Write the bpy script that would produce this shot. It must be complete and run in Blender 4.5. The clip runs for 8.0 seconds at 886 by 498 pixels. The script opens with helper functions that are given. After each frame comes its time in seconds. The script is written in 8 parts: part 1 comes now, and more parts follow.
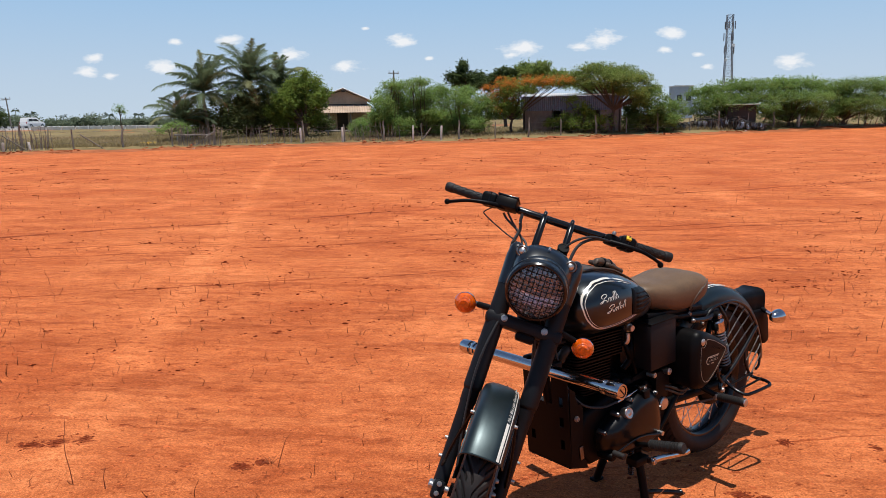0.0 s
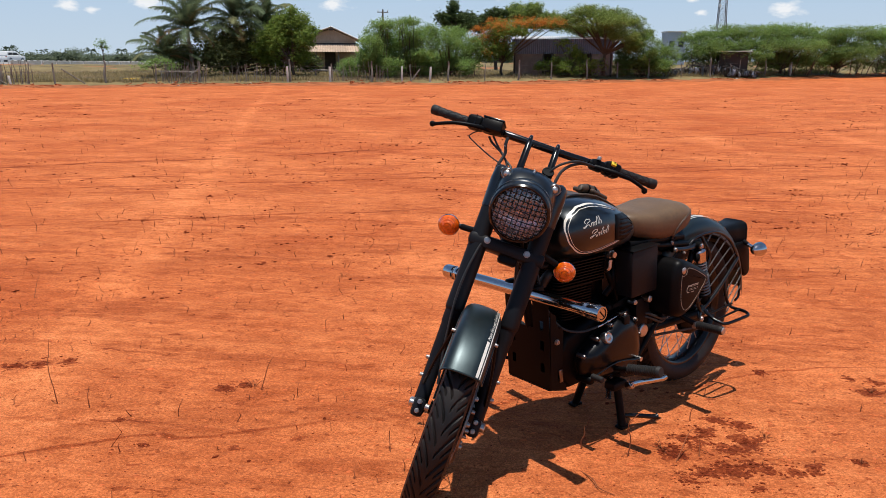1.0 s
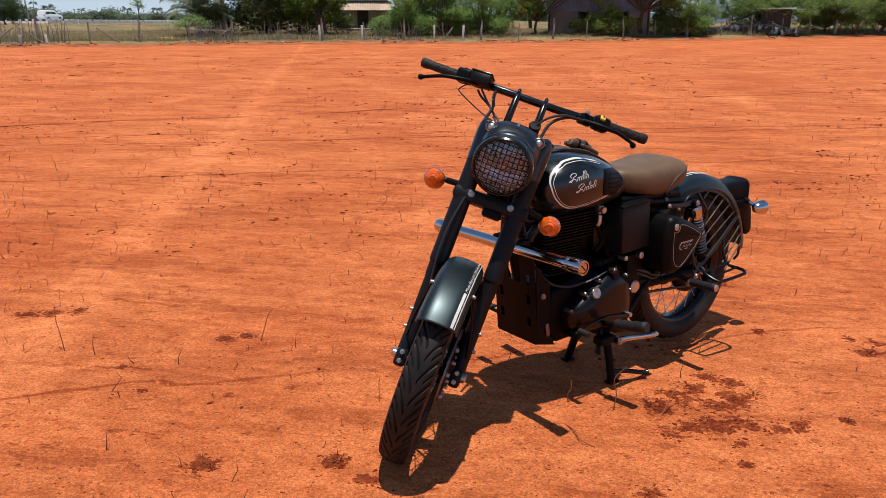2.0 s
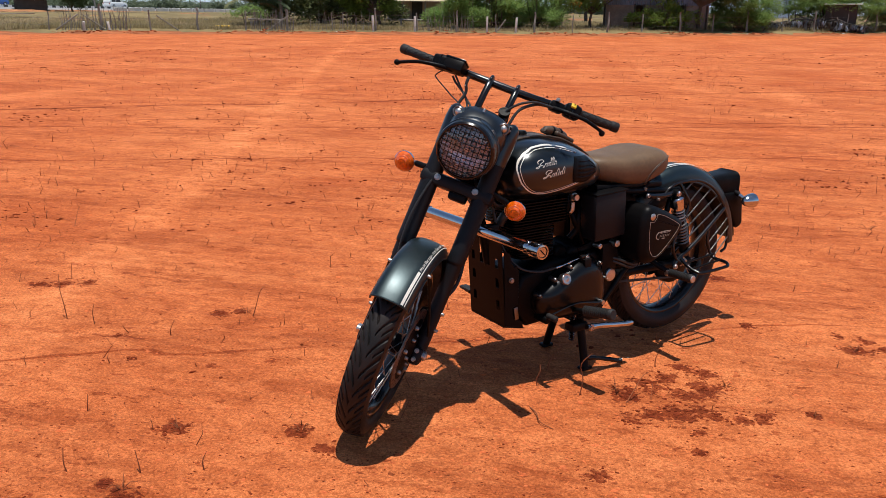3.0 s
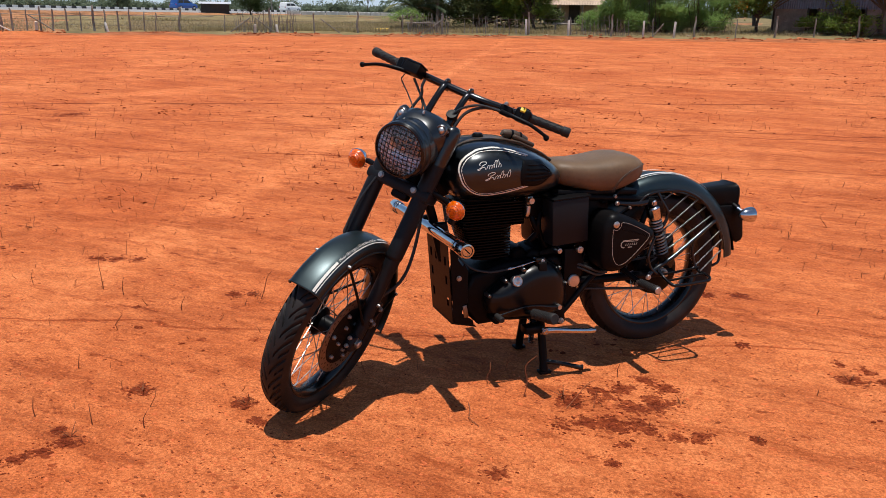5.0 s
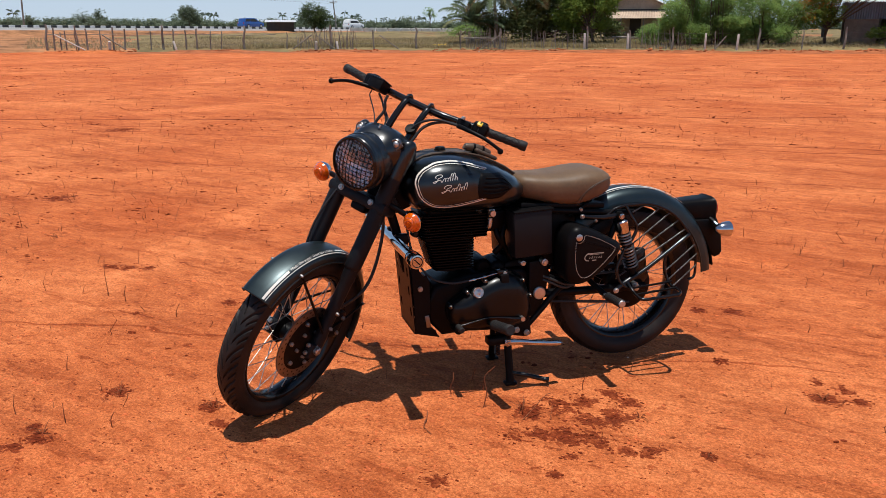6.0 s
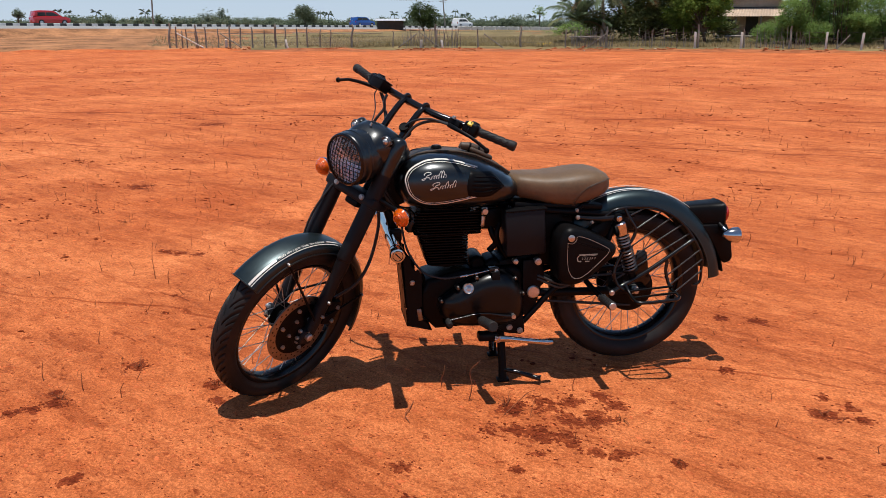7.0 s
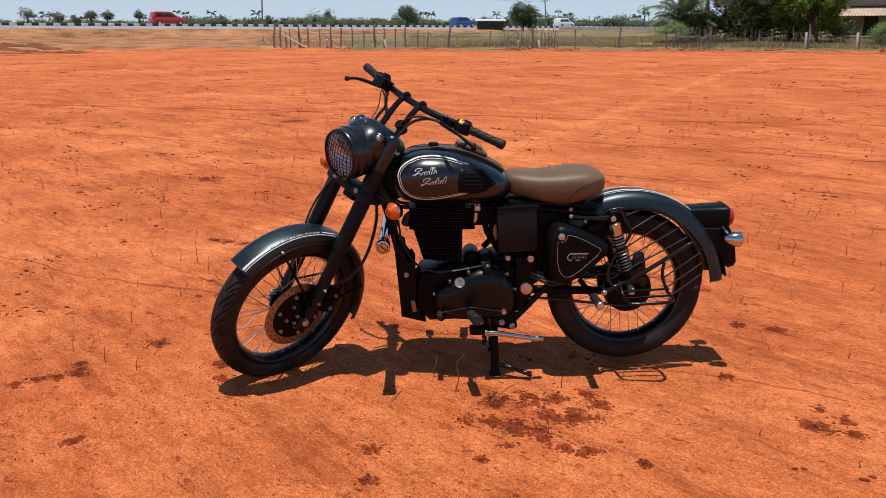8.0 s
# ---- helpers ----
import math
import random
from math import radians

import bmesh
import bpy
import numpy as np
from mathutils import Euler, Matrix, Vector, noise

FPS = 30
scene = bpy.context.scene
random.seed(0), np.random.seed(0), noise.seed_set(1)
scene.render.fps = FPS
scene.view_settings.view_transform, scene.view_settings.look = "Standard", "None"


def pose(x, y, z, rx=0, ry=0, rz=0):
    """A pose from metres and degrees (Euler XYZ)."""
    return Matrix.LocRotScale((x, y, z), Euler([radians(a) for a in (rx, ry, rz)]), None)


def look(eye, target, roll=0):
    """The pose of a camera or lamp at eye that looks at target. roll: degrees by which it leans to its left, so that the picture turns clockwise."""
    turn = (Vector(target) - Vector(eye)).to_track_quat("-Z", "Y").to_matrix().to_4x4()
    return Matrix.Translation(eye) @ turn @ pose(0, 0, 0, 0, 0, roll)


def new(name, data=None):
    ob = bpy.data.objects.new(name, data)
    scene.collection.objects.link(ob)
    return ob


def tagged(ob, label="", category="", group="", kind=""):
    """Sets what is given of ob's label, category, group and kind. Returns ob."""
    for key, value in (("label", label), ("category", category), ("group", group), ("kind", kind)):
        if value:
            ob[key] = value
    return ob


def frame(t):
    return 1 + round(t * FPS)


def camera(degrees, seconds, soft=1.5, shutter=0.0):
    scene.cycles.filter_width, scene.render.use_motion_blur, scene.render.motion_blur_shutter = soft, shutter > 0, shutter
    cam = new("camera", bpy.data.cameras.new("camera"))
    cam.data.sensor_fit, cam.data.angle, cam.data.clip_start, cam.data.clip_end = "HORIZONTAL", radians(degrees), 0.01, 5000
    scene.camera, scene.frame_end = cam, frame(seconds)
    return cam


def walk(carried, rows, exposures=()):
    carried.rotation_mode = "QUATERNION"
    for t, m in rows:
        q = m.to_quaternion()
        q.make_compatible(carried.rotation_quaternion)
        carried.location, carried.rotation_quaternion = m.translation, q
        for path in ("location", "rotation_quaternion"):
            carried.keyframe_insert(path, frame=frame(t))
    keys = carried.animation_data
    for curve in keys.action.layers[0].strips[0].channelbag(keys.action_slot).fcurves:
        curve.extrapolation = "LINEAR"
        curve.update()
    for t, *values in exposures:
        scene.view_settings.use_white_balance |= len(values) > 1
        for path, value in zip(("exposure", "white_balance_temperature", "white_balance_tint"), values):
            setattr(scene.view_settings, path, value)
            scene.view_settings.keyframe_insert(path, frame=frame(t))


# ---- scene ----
cam = camera(59.1, 8.0, soft=0.55)
PATH = [
    (0, (0.375, 0.038, 1.449), (0.055, 1.987, 1.13), -1.0),
    (0.5, (0.381, 0.034, 1.411), (0.077, 1.974, 1.031), -0.4),
    (1, (0.387, 0.03, 1.374), (0.103, 1.956, 0.916), 0.1),
    (1.5, (0.419, 0.032, 1.352), (0.126, 1.94, 0.831), 0.4),
    (1.7, (0.466, 0.038, 1.353), (0.148, 1.937, 0.813), 0.2),
    (2.8, (0.783, 0.003, 1.343), (0.321, 1.864, 0.773), 0.7),
    (3, (0.84, 0.021, 1.338), (0.354, 1.874, 0.765), 0.7),
    (3.5, (1.0, 0.065, 1.336), (0.46, 1.902, 0.759), 0.5),
    (4, (1.171, 0.101, 1.346), (0.536, 1.905, 0.761), 0.5),
    (4.5, (1.376, 0.139, 1.346), (0.622, 1.897, 0.761), 0.7),
    (4.7, (1.452, 0.154, 1.349), (0.654, 1.894, 0.768), 0.8),
    (5.8, (1.824, 0.268, 1.356), (0.878, 1.947, 0.821), 0.3),
    (6, (1.907, 0.302, 1.361), (0.92, 1.957, 0.825), 0.1),
    (6.5, (2.121, 0.378, 1.366), (1.025, 1.961, 0.826), 0.1),
    (7, (2.296, 0.478, 1.372), (1.094, 1.983, 0.832), 0.1),
    (7.5, (2.469, 0.578, 1.371), (1.174, 2.004, 0.833), 0.0),
    (8, (2.654, 0.678, 1.375), (1.272, 2.019, 0.835), 0.1),
]
walk(cam, [(t, look(eye, target, roll)) for t, eye, target, roll in PATH], [(0.0, 0.02), (4.0, 0.08), (8.0, 0.0)])

# ---- sky and sun ----
A = radians(48.2)
FW, LF = Vector((-math.cos(A), -math.sin(A), 0)), Vector((math.sin(A), -math.cos(A), 0))
BIKE = Matrix(((FW.x, LF.x, 0, 0.932), (FW.y, LF.y, 0, 3.409), (0, 0, 1, 0), (0, 0, 0, 1)))
SUN = (LF * 0.095 + FW * 0.019 + Vector((0, 0, 1))).normalized()
world = bpy.data.worlds.new("sky")
scene.world = world
world.use_nodes = True
wn, wl = world.node_tree.nodes, world.node_tree.links
sky = wn.new("ShaderNodeTexSky")
sky.sky_type, sky.sun_disc = "NISHITA", False
sky.sun_elevation, sky.sun_rotation = math.asin(SUN.z), math.atan2(SUN.x, SUN.y)
sky.air_density, sky.dust_density, sky.ozone_density = 1.0, 0.2, 1.0
wc = wn.new("ShaderNodeTexCoord")
sepw = wn.new("ShaderNodeSeparateXYZ")
wl.new(wc.outputs["Generated"], sepw.inputs[0])


def sky_ramp(stops, mode="LINEAR"):
    r = wn.new("ShaderNodeValToRGB")
    r.color_ramp.interpolation = mode
    for i, (p, c) in enumerate(stops):
        e = r.color_ramp.elements[i] if i < 2 else r.color_ramp.elements.new(p)
        e.position, e.color = p, (*c, 1)
    wl.new(sepw.outputs["Z"], r.inputs[0])
    return r.outputs[0]


def sky_mix(fac, a, b):
    x = wn.new("ShaderNodeMix")
    x.data_type = "RGBA"
    wl.new(fac, x.inputs["Factor"]), wl.new(a, x.inputs["A"]), wl.new(b, x.inputs["B"])
    return x.outputs["Result"]


# tropical haze: pale blue at the horizon, clearing upwards into the sky model
haze = sky_ramp(((0.0, (0.64, 0.76, 0.88)), (0.06, (0.565, 0.72, 0.90)), (0.16, (0.395, 0.635, 0.93)), (0.45, (0.13, 0.28, 0.62))))
gain = wn.new("ShaderNodeVectorMath")
gain.operation = "SCALE"
gain.inputs["Scale"].default_value = 10.0
wl.new(haze, gain.inputs[0])
col = sky_mix(sky_ramp(((0.0, (1, 1, 1)), (0.25, (0.9, 0.9, 0.9)), (0.7, (0.1, 0.1, 0.1)))), sky.outputs[0], gain.outputs[0])
# small fair-weather clouds: direction and half width of each puff
CLOUDS = ((-0.547, 0.835, 0.064, 0.016), (-0.536, 0.840, 0.080, 0.014), (-0.524, 0.849, 0.060, 0.010), (-0.476, 0.877, 0.070, 0.022),
          (-0.459, 0.883, 0.099, 0.010), (-0.402, 0.910, 0.103, 0.019), (-0.339, 0.937, 0.085, 0.023), (-0.275, 0.959, 0.071, 0.022),
          (-0.250, 0.961, 0.116, 0.007), (-0.207, 0.973, 0.101, 0.023), (-0.175, 0.981, 0.079, 0.007), (-0.061, 0.994, 0.089, 0.027),
          (-0.073, 0.994, 0.082, 0.014), (0.036, 0.995, 0.097, 0.027), (0.013, 0.996, 0.089, 0.019), (0.118, 0.988, 0.101, 0.022),
          (0.111, 0.990, 0.082, 0.012), (0.148, 0.986, 0.075, 0.009), (0.158, 0.986, 0.060, 0.010), (0.248, 0.967, 0.062, 0.022),
          (-0.661, 0.746, 0.084, 0.026), (-0.707, 0.700, 0.098, 0.032), (0.373, 0.925, 0.073, 0.029),
          (0.443, 0.893, 0.079, 0.032))


def sky_math(op, a, b):
    x = wn.new("ShaderNodeMath")
    x.operation = op
    for sock, v in zip(x.inputs, (a, b)):
        if isinstance(v, float):
            sock.default_value = v
        else:
            wl.new(v, sock)
    return x.outputs[0]


flat = wn.new("ShaderNodeVectorMath")
flat.operation, flat.inputs[1].default_value = "MULTIPLY", (1, 1, 2.3)
wl.new(wc.outputs["Generated"], flat.inputs[0])
near = None
for x, y, z, w in CLOUDS:
    dn = wn.new("ShaderNodeVectorMath")
    dn.operation, dn.inputs[1].default_value = "DISTANCE", (x, y, z * 2.3)
    wl.new(flat.outputs[0], dn.inputs[0])
    q = sky_math("DIVIDE", dn.outputs["Value"], w * 0.88)
    near = sky_math("SMOOTH_MIN", near, q) if near else q
cn = wn.new("ShaderNodeTexNoise")
cn.inputs["Scale"].default_value, cn.inputs["Detail"].default_value, cn.inputs["Roughness"].default_value = 46.0, 5.0, 0.62
wl.new(flat.outputs[0], cn.inputs["Vector"])
edge = sky_math("SUBTRACT", sky_math("MULTIPLY", cn.outputs["Fac"], 2.25), near)
cr = wn.new("ShaderNodeValToRGB")
cr.color_ramp.elements[0].position, cr.color_ramp.elements[1].position = 0.12, 0.85
cr.color_ramp.elements[1].color = (0.95, 0.95, 0.95, 1)
wl.new(edge, cr.inputs[0])
# higher cloud, thin and broken
hn = wn.new("ShaderNodeTexNoise")
hn.inputs["Scale"].default_value, hn.inputs["Detail"].default_value = 5.0, 6.0
wl.new(flat.outputs[0], hn.inputs["Vector"])
hr = wn.new("ShaderNodeValToRGB")
hr.color_ramp.elements[0].position, hr.color_ramp.elements[1].position = 0.58, 0.75
wl.new(hn.outputs["Fac"], hr.inputs[0])
high = sky_math("MULTIPLY", hr.outputs[0], sky_ramp(((0.0, (0, 0, 0)), (0.2, (0, 0, 0)), (0.35, (0.5, 0.5, 0.5)))))
cover = sky_math("MAXIMUM", cr.outputs[0], high)
white = wn.new("ShaderNodeRGB")
white.outputs[0].default_value = (10.2, 10.4, 10.7, 1)
bg = wn["Background"]
bg.inputs["Strength"].default_value = 0.085
wl.new(sky_mix(cover, col, white.outputs[0]), bg.inputs["Color"])

sun = new("sun", bpy.data.lights.new("sun", "SUN"))
sun.data.energy, sun.data.angle, sun.data.color = 5.0, radians(0.53), (1.0, 0.96, 0.9)
sun.matrix_world = look(SUN * 100, (0, 0, 0))

# ---- materials ----


def mat(name, col, rough=0.5, metal=0.0, var=0.12, scale=6.0, bump=0.0, bscale=80.0, coat=0.0, island=0.0, dust=0.0, trans=0.0, spec=0.5, rvar=0.12, crough=0.03):
    """Principled surface with colour varied at two scales, fine relief and, where wanted, dust on top of it."""
    m = bpy.data.materials.new(name)
    m.use_nodes = True
    n, l = m.node_tree.nodes, m.node_tree.links
    b = n["Principled BSDF"]
    tc = n.new("ShaderNodeTexCoord")
    noises = []
    for sc, det in ((scale, 4.0), (scale * 8.3, 3.0)):
        t = n.new("ShaderNodeTexNoise")
        t.inputs["Scale"].default_value, t.inputs["Detail"].default_value = sc, det
        l.new(tc.outputs["Object"], t.inputs["Vector"])
        noises.append(t)
    avg = n.new("ShaderNodeMath")
    avg.operation = "MULTIPLY_ADD"
    l.new(noises[0].outputs["Fac"], avg.inputs[0])
    avg.inputs[1].default_value = 0.65
    half = n.new("ShaderNodeMath")
    half.operation = "MULTIPLY"
    l.new(noises[1].outputs["Fac"], half.inputs[0])
    half.inputs[1].default_value = 0.35
    l.new(half.outputs[0], avg.inputs[2])
    fac = avg.outputs[0]
    if island:
        g = n.new("ShaderNodeNewGeometry")
        mx = n.new("ShaderNodeMix")
        mx.inputs["Factor"].default_value = island
        l.new(fac, mx.inputs["A"]), l.new(g.outputs["Random Per Island"], mx.inputs["B"])
        fac = mx.outputs["Result"]
    ramp = n.new("ShaderNodeValToRGB")
    lo, hi = [max(0, c * (1 - var)) for c in col], [min(1, c * (1 + var)) for c in col]
    ramp.color_ramp.elements[0].position, ramp.color_ramp.elements[0].color = (0.3, (*lo, 1)) if not island else (0.1, (*lo, 1))
    ramp.color_ramp.elements[1].position, ramp.color_ramp.elements[1].color = (0.7, (*hi, 1)) if not island else (0.9, (*hi, 1))
    l.new(fac, ramp.inputs[0])
    out = ramp.outputs[0]
    if dust:
        dn = n.new("ShaderNodeTexNoise")
        dn.inputs["Scale"].default_value, dn.inputs["Detail"].default_value = 14.0, 6.0
        l.new(tc.outputs["Object"], dn.inputs["Vector"])
        dr = n.new("ShaderNodeMapRange")
        dr.inputs[1].default_value, dr.inputs[2].default_value, dr.inputs[4].default_value = 0.4, 0.75, dust
        l.new(dn.outputs["Fac"], dr.inputs[0])
        dm = n.new("ShaderNodeMix")
        dm.data_type = "RGBA"
        l.new(dr.outputs[0], dm.inputs["Factor"]), l.new(out, dm.inputs["A"])
        dm.inputs["B"].default_value = (0.33, 0.13, 0.06, 1)
        out = dm.outputs["Result"]
    l.new(out, b.inputs["Base Color"])
    rr = n.new("ShaderNodeMapRange")
    rr.inputs[3].default_value, rr.inputs[4].default_value = max(0.02, rough * (1 - rvar)), min(1, rough * (1 + rvar))
    l.new(noises[1].outputs["Fac"], rr.inputs[0])
    l.new(rr.outputs[0], b.inputs["Roughness"])
    b.inputs["Metallic"].default_value, b.inputs["Coat Weight"].default_value = metal, coat
    b.inputs["Coat Roughness"].default_value = crough
    b.inputs["Transmission Weight"].default_value, b.inputs["Specular IOR Level"].default_value = trans, spec
    if bump:
        bt = n.new("ShaderNodeTexNoise")
        bt.inputs["Scale"].default_value, bt.inputs["Detail"].default_value = bscale, 4.0
        l.new(tc.outputs["Object"], bt.inputs["Vector"])
        bp = n.new("ShaderNodeBump")
        bp.inputs["Strength"].default_value, bp.inputs["Distance"].default_value = bump, 0.004
        l.new(bt.outputs["Fac"], bp.inputs["Height"])
        l.new(bp.outputs[0], b.inputs["Normal"])
    return m


PAINT = mat("gunmetal_paint", (0.0085, 0.0125, 0.0150), 0.30, 0.6, 0.1, 5, coat=0.7, dust=0.004, crough=0.20)
PAINTF = mat("satin_mudguard_paint", (0.025, 0.039, 0.043), 0.40, 0.85, 0.12, 5, coat=0.25, dust=0.008, crough=0.34)
PAINTS = mat("satin_lamp_paint", (0.0065, 0.0092, 0.0115), 0.32, 0.4, 0.1, 5, coat=0.5, dust=0.005, crough=0.13)
FINELINE = mat("fine_lining", (0.36, 0.32, 0.265), 0.45, 0.1, 0.1, 20)
SATIN = mat("satin_black", (0.0040, 0.0040, 0.0044), 0.40, 0.0, 0.2, 9, 0.05, 300, dust=0.005, spec=0.09)
MATTE = mat("matte_black_paint", (0.0070, 0.0080, 0.0100), 0.48, 0.0, 0.15, 9, 0.08, 400, dust=0.005, spec=0.18)
SHINYB = mat("shiny_black_enamel", (0.012, 0.0125, 0.0135), 0.28, 0.2, 0.1, 9, coat=0.4, dust=0.01, spec=0.5)
GLOSSB = mat("gloss_black", (0.004, 0.004, 0.0045), 0.2, 0.0, 0.1, 9, coat=0.12, dust=0.015, spec=0.3)
ENGB = mat("engine_black", (0.0026, 0.0026, 0.0028), 0.38, 0.0, 0.2, 12, 0.12, 350, dust=0.004, spec=0.08)
COVERB = mat("cover_black", (0.0026, 0.0029, 0.0034), 0.30, 0.0, 0.2, 12, 0.02, 350, coat=0.10, dust=0.002, spec=0.22, crough=0.10)
RUBBER = mat("tyre_rubber", (0.0095, 0.0090, 0.0090), 0.56, 0.0, 0.3, 14, 0.15, 200, dust=0.032, spec=0.24)
GRIPR = mat("grip_rubber", (0.013, 0.013, 0.013), 0.6, 0.0, 0.3, 30, 0.3, 250, dust=0.02, spec=0.3)
CHROME = mat("chrome", (0.52, 0.51, 0.51), 0.12, 1.0, 0.1, 12)
STEEL = mat("worn_steel", (0.52, 0.50, 0.48), 0.40, 1.0, 0.2, 30)
ZINC = mat("zinc_bolt", (0.40, 0.385, 0.365), 0.42, 1.0, 0.25, 60)
SPRINGM = mat("dull_spring_steel", (0.20, 0.19, 0.185), 0.32, 1.0, 0.2, 30)
DISCM = mat("disc_steel", (0.28, 0.24, 0.21), 0.4, 1.0, 0.2, 30, dust=0.25)
LEATHER = mat("brown_leather", (0.128, 0.076, 0.040), 0.50, 0.0, 0.3, 9, 0.13, 300, rvar=0.25, spec=0.3)
LEATHD = mat("dark_leather", (0.058, 0.036, 0.021), 0.5, 0.0, 0.25, 12, 0.25, 320)
SILVER = mat("silver_stripe", (0.66, 0.63, 0.56), 0.4, 0.1, 0.08, 20)
AMBER = mat("amber_lens", (0.62, 0.092, 0.002), 0.14, 0.0, 0.5, 95, 0.15, 200, coat=0.7, spec=0.5)
REDL = mat("red_lens", (0.34, 0.008, 0.008), 0.14, 0.0, 0.2, 60, 0.3, 300, spec=0.4)
YELLOW = mat("yellow_button", (0.66, 0.44, 0.015), 0.45)
REFL = mat("reflector", (0.86, 0.87, 0.90), 0.20, 1.0, 0.1, 40, 0.9, 55)
CABLE = mat("cable_black", (0.012, 0.012, 0.012), 0.5)


def clear_glass():
    """A thin clear pane: light passes, the surface still mirrors."""
    m = bpy.data.materials.new("clear_lens")
    m.use_nodes = True
    n, l = m.node_tree.nodes, m.node_tree.links
    n.remove(n["Principled BSDF"])
    tr, gl, mx = n.new("ShaderNodeBsdfTransparent"), n.new("ShaderNodeBsdfGlossy"), n.new("ShaderNodeMixShader")
    gl.inputs["Roughness"].default_value = 0.08
    tr.inputs["Color"].default_value = (0.95, 0.96, 0.97, 1)
    mx.inputs[0].default_value = 0.14
    l.new(tr.outputs[0], mx.inputs[1]), l.new(gl.outputs[0], mx.inputs[2])
    l.new(mx.outputs[0], n["Material Output"].inputs[0])
    return m


def fluted_glass():
    """Fluted headlamp glass: part clear, part scattering, with a mirror skin."""
    m = clear_glass()
    m.name = "fluted_lens"
    n, l = m.node_tree.nodes, m.node_tree.links
    src = n["Material Output"].inputs[0].links[0].from_socket
    tc, nz, bp = n.new("ShaderNodeTexCoord"), n.new("ShaderNodeTexNoise"), n.new("ShaderNodeBump")
    nz.inputs["Scale"].default_value, nz.inputs["Detail"].default_value = 70.0, 2.0
    bp.inputs["Strength"].default_value, bp.inputs["Distance"].default_value = 0.8, 0.01
    l.new(tc.outputs["Object"], nz.inputs["Vector"]), l.new(nz.outputs["Fac"], bp.inputs["Height"])
    df, mx = n.new("ShaderNodeBsdfDiffuse"), n.new("ShaderNodeMixShader")
    df.inputs["Color"].default_value = (0.80, 0.83, 0.88, 1)
    l.new(bp.outputs[0], df.inputs["Normal"])
    mx.inputs[0].default_value = 0.15
    l.new(src, mx.inputs[1]), l.new(df.outputs[0], mx.inputs[2])
    l.new(mx.outputs[0], n["Material Output"].inputs[0])
    return m


FLUTED = fluted_glass()


def leaf_mat(name, col, var=0.45, glow=0.4):
    """Leaves: each clump its own shade, and light coming through them."""
    m = mat(name, col, 0.6, 0.0, var, 0.7, island=0.55, spec=0.15)
    n, l = m.node_tree.nodes, m.node_tree.links
    b = n["Principled BSDF"]
    t, mx = n.new("ShaderNodeBsdfTranslucent"), n.new("ShaderNodeMixShader")
    src = b.inputs["Base Color"].links[0].from_socket
    l.new(src, t.inputs["Color"])
    mx.inputs[0].default_value = glow
    l.new(b.outputs[0], mx.inputs[1]), l.new(t.outputs[0], mx.inputs[2])
    l.new(mx.outputs[0], n["Material Output"].inputs[0])
    return m


# ---- mesh tools ----


def part(name, bm, material, parent=None, label="", kind="", smooth=40.0, m=None):
    """Links a bmesh as one mesh object, under a thing or a part."""
    bmesh.ops.remove_doubles(bm, verts=bm.verts, dist=0.00005)
    bm.normal_update()
    lim = radians(smooth)
    for e in bm.edges:
        e.smooth = len(e.link_faces) == 2 and e.calc_face_angle(0) < lim
    for fc in bm.faces:
        fc.smooth = True
    me = bpy.data.meshes.new(name)
    bm.to_mesh(me)
    bm.free()
    me.materials.append(material)
    ob = new(name, me)
    if parent:
        ob.parent = parent
    if m is not None:
        ob.matrix_basis = m
    return tagged(ob, label, kind=kind)


def again(ob, m, parent=None):
    """Another object on the same mesh."""
    o = new(ob.name.split(".")[0], ob.data)
    o.parent = parent or ob.parent
    o.matrix_basis = m
    return o


def smoothed(pts, n=6):
    """Catmull-Rom curve through points."""
    p = [Vector(q) for q in pts]
    if len(p) < 3:
        return p
    p = [p[0] * 2 - p[1]] + p + [p[-1] * 2 - p[-2]]
    out = []
    for i in range(1, len(p) - 2):
        a, b, c, d = p[i - 1:i + 3]
        for j in range(n):
            t = j / n
            out.append(0.5 * (2 * b + (c - a) * t + (2 * a - 5 * b + 4 * c - d) * t * t + (3 * b - a - 3 * c + d) * t ** 3))
    return out + [p[-2]]


def ring_sweep(bm, rings, cap=True, close=False):
    """Faces between rings of as many points each."""
    vs = [[bm.verts.new(q) for q in r] for r in rings]
    n = len(vs[0])
    for a, b in zip(vs, vs[1:] + ([vs[0]] if close else [])):
        for i in range(n):
            bm.faces.new((a[i], a[(i + 1) % n], b[(i + 1) % n], b[i]))
    if cap and not close:
        bm.faces.new(vs[0][::-1]), bm.faces.new(vs[-1])
    return bm


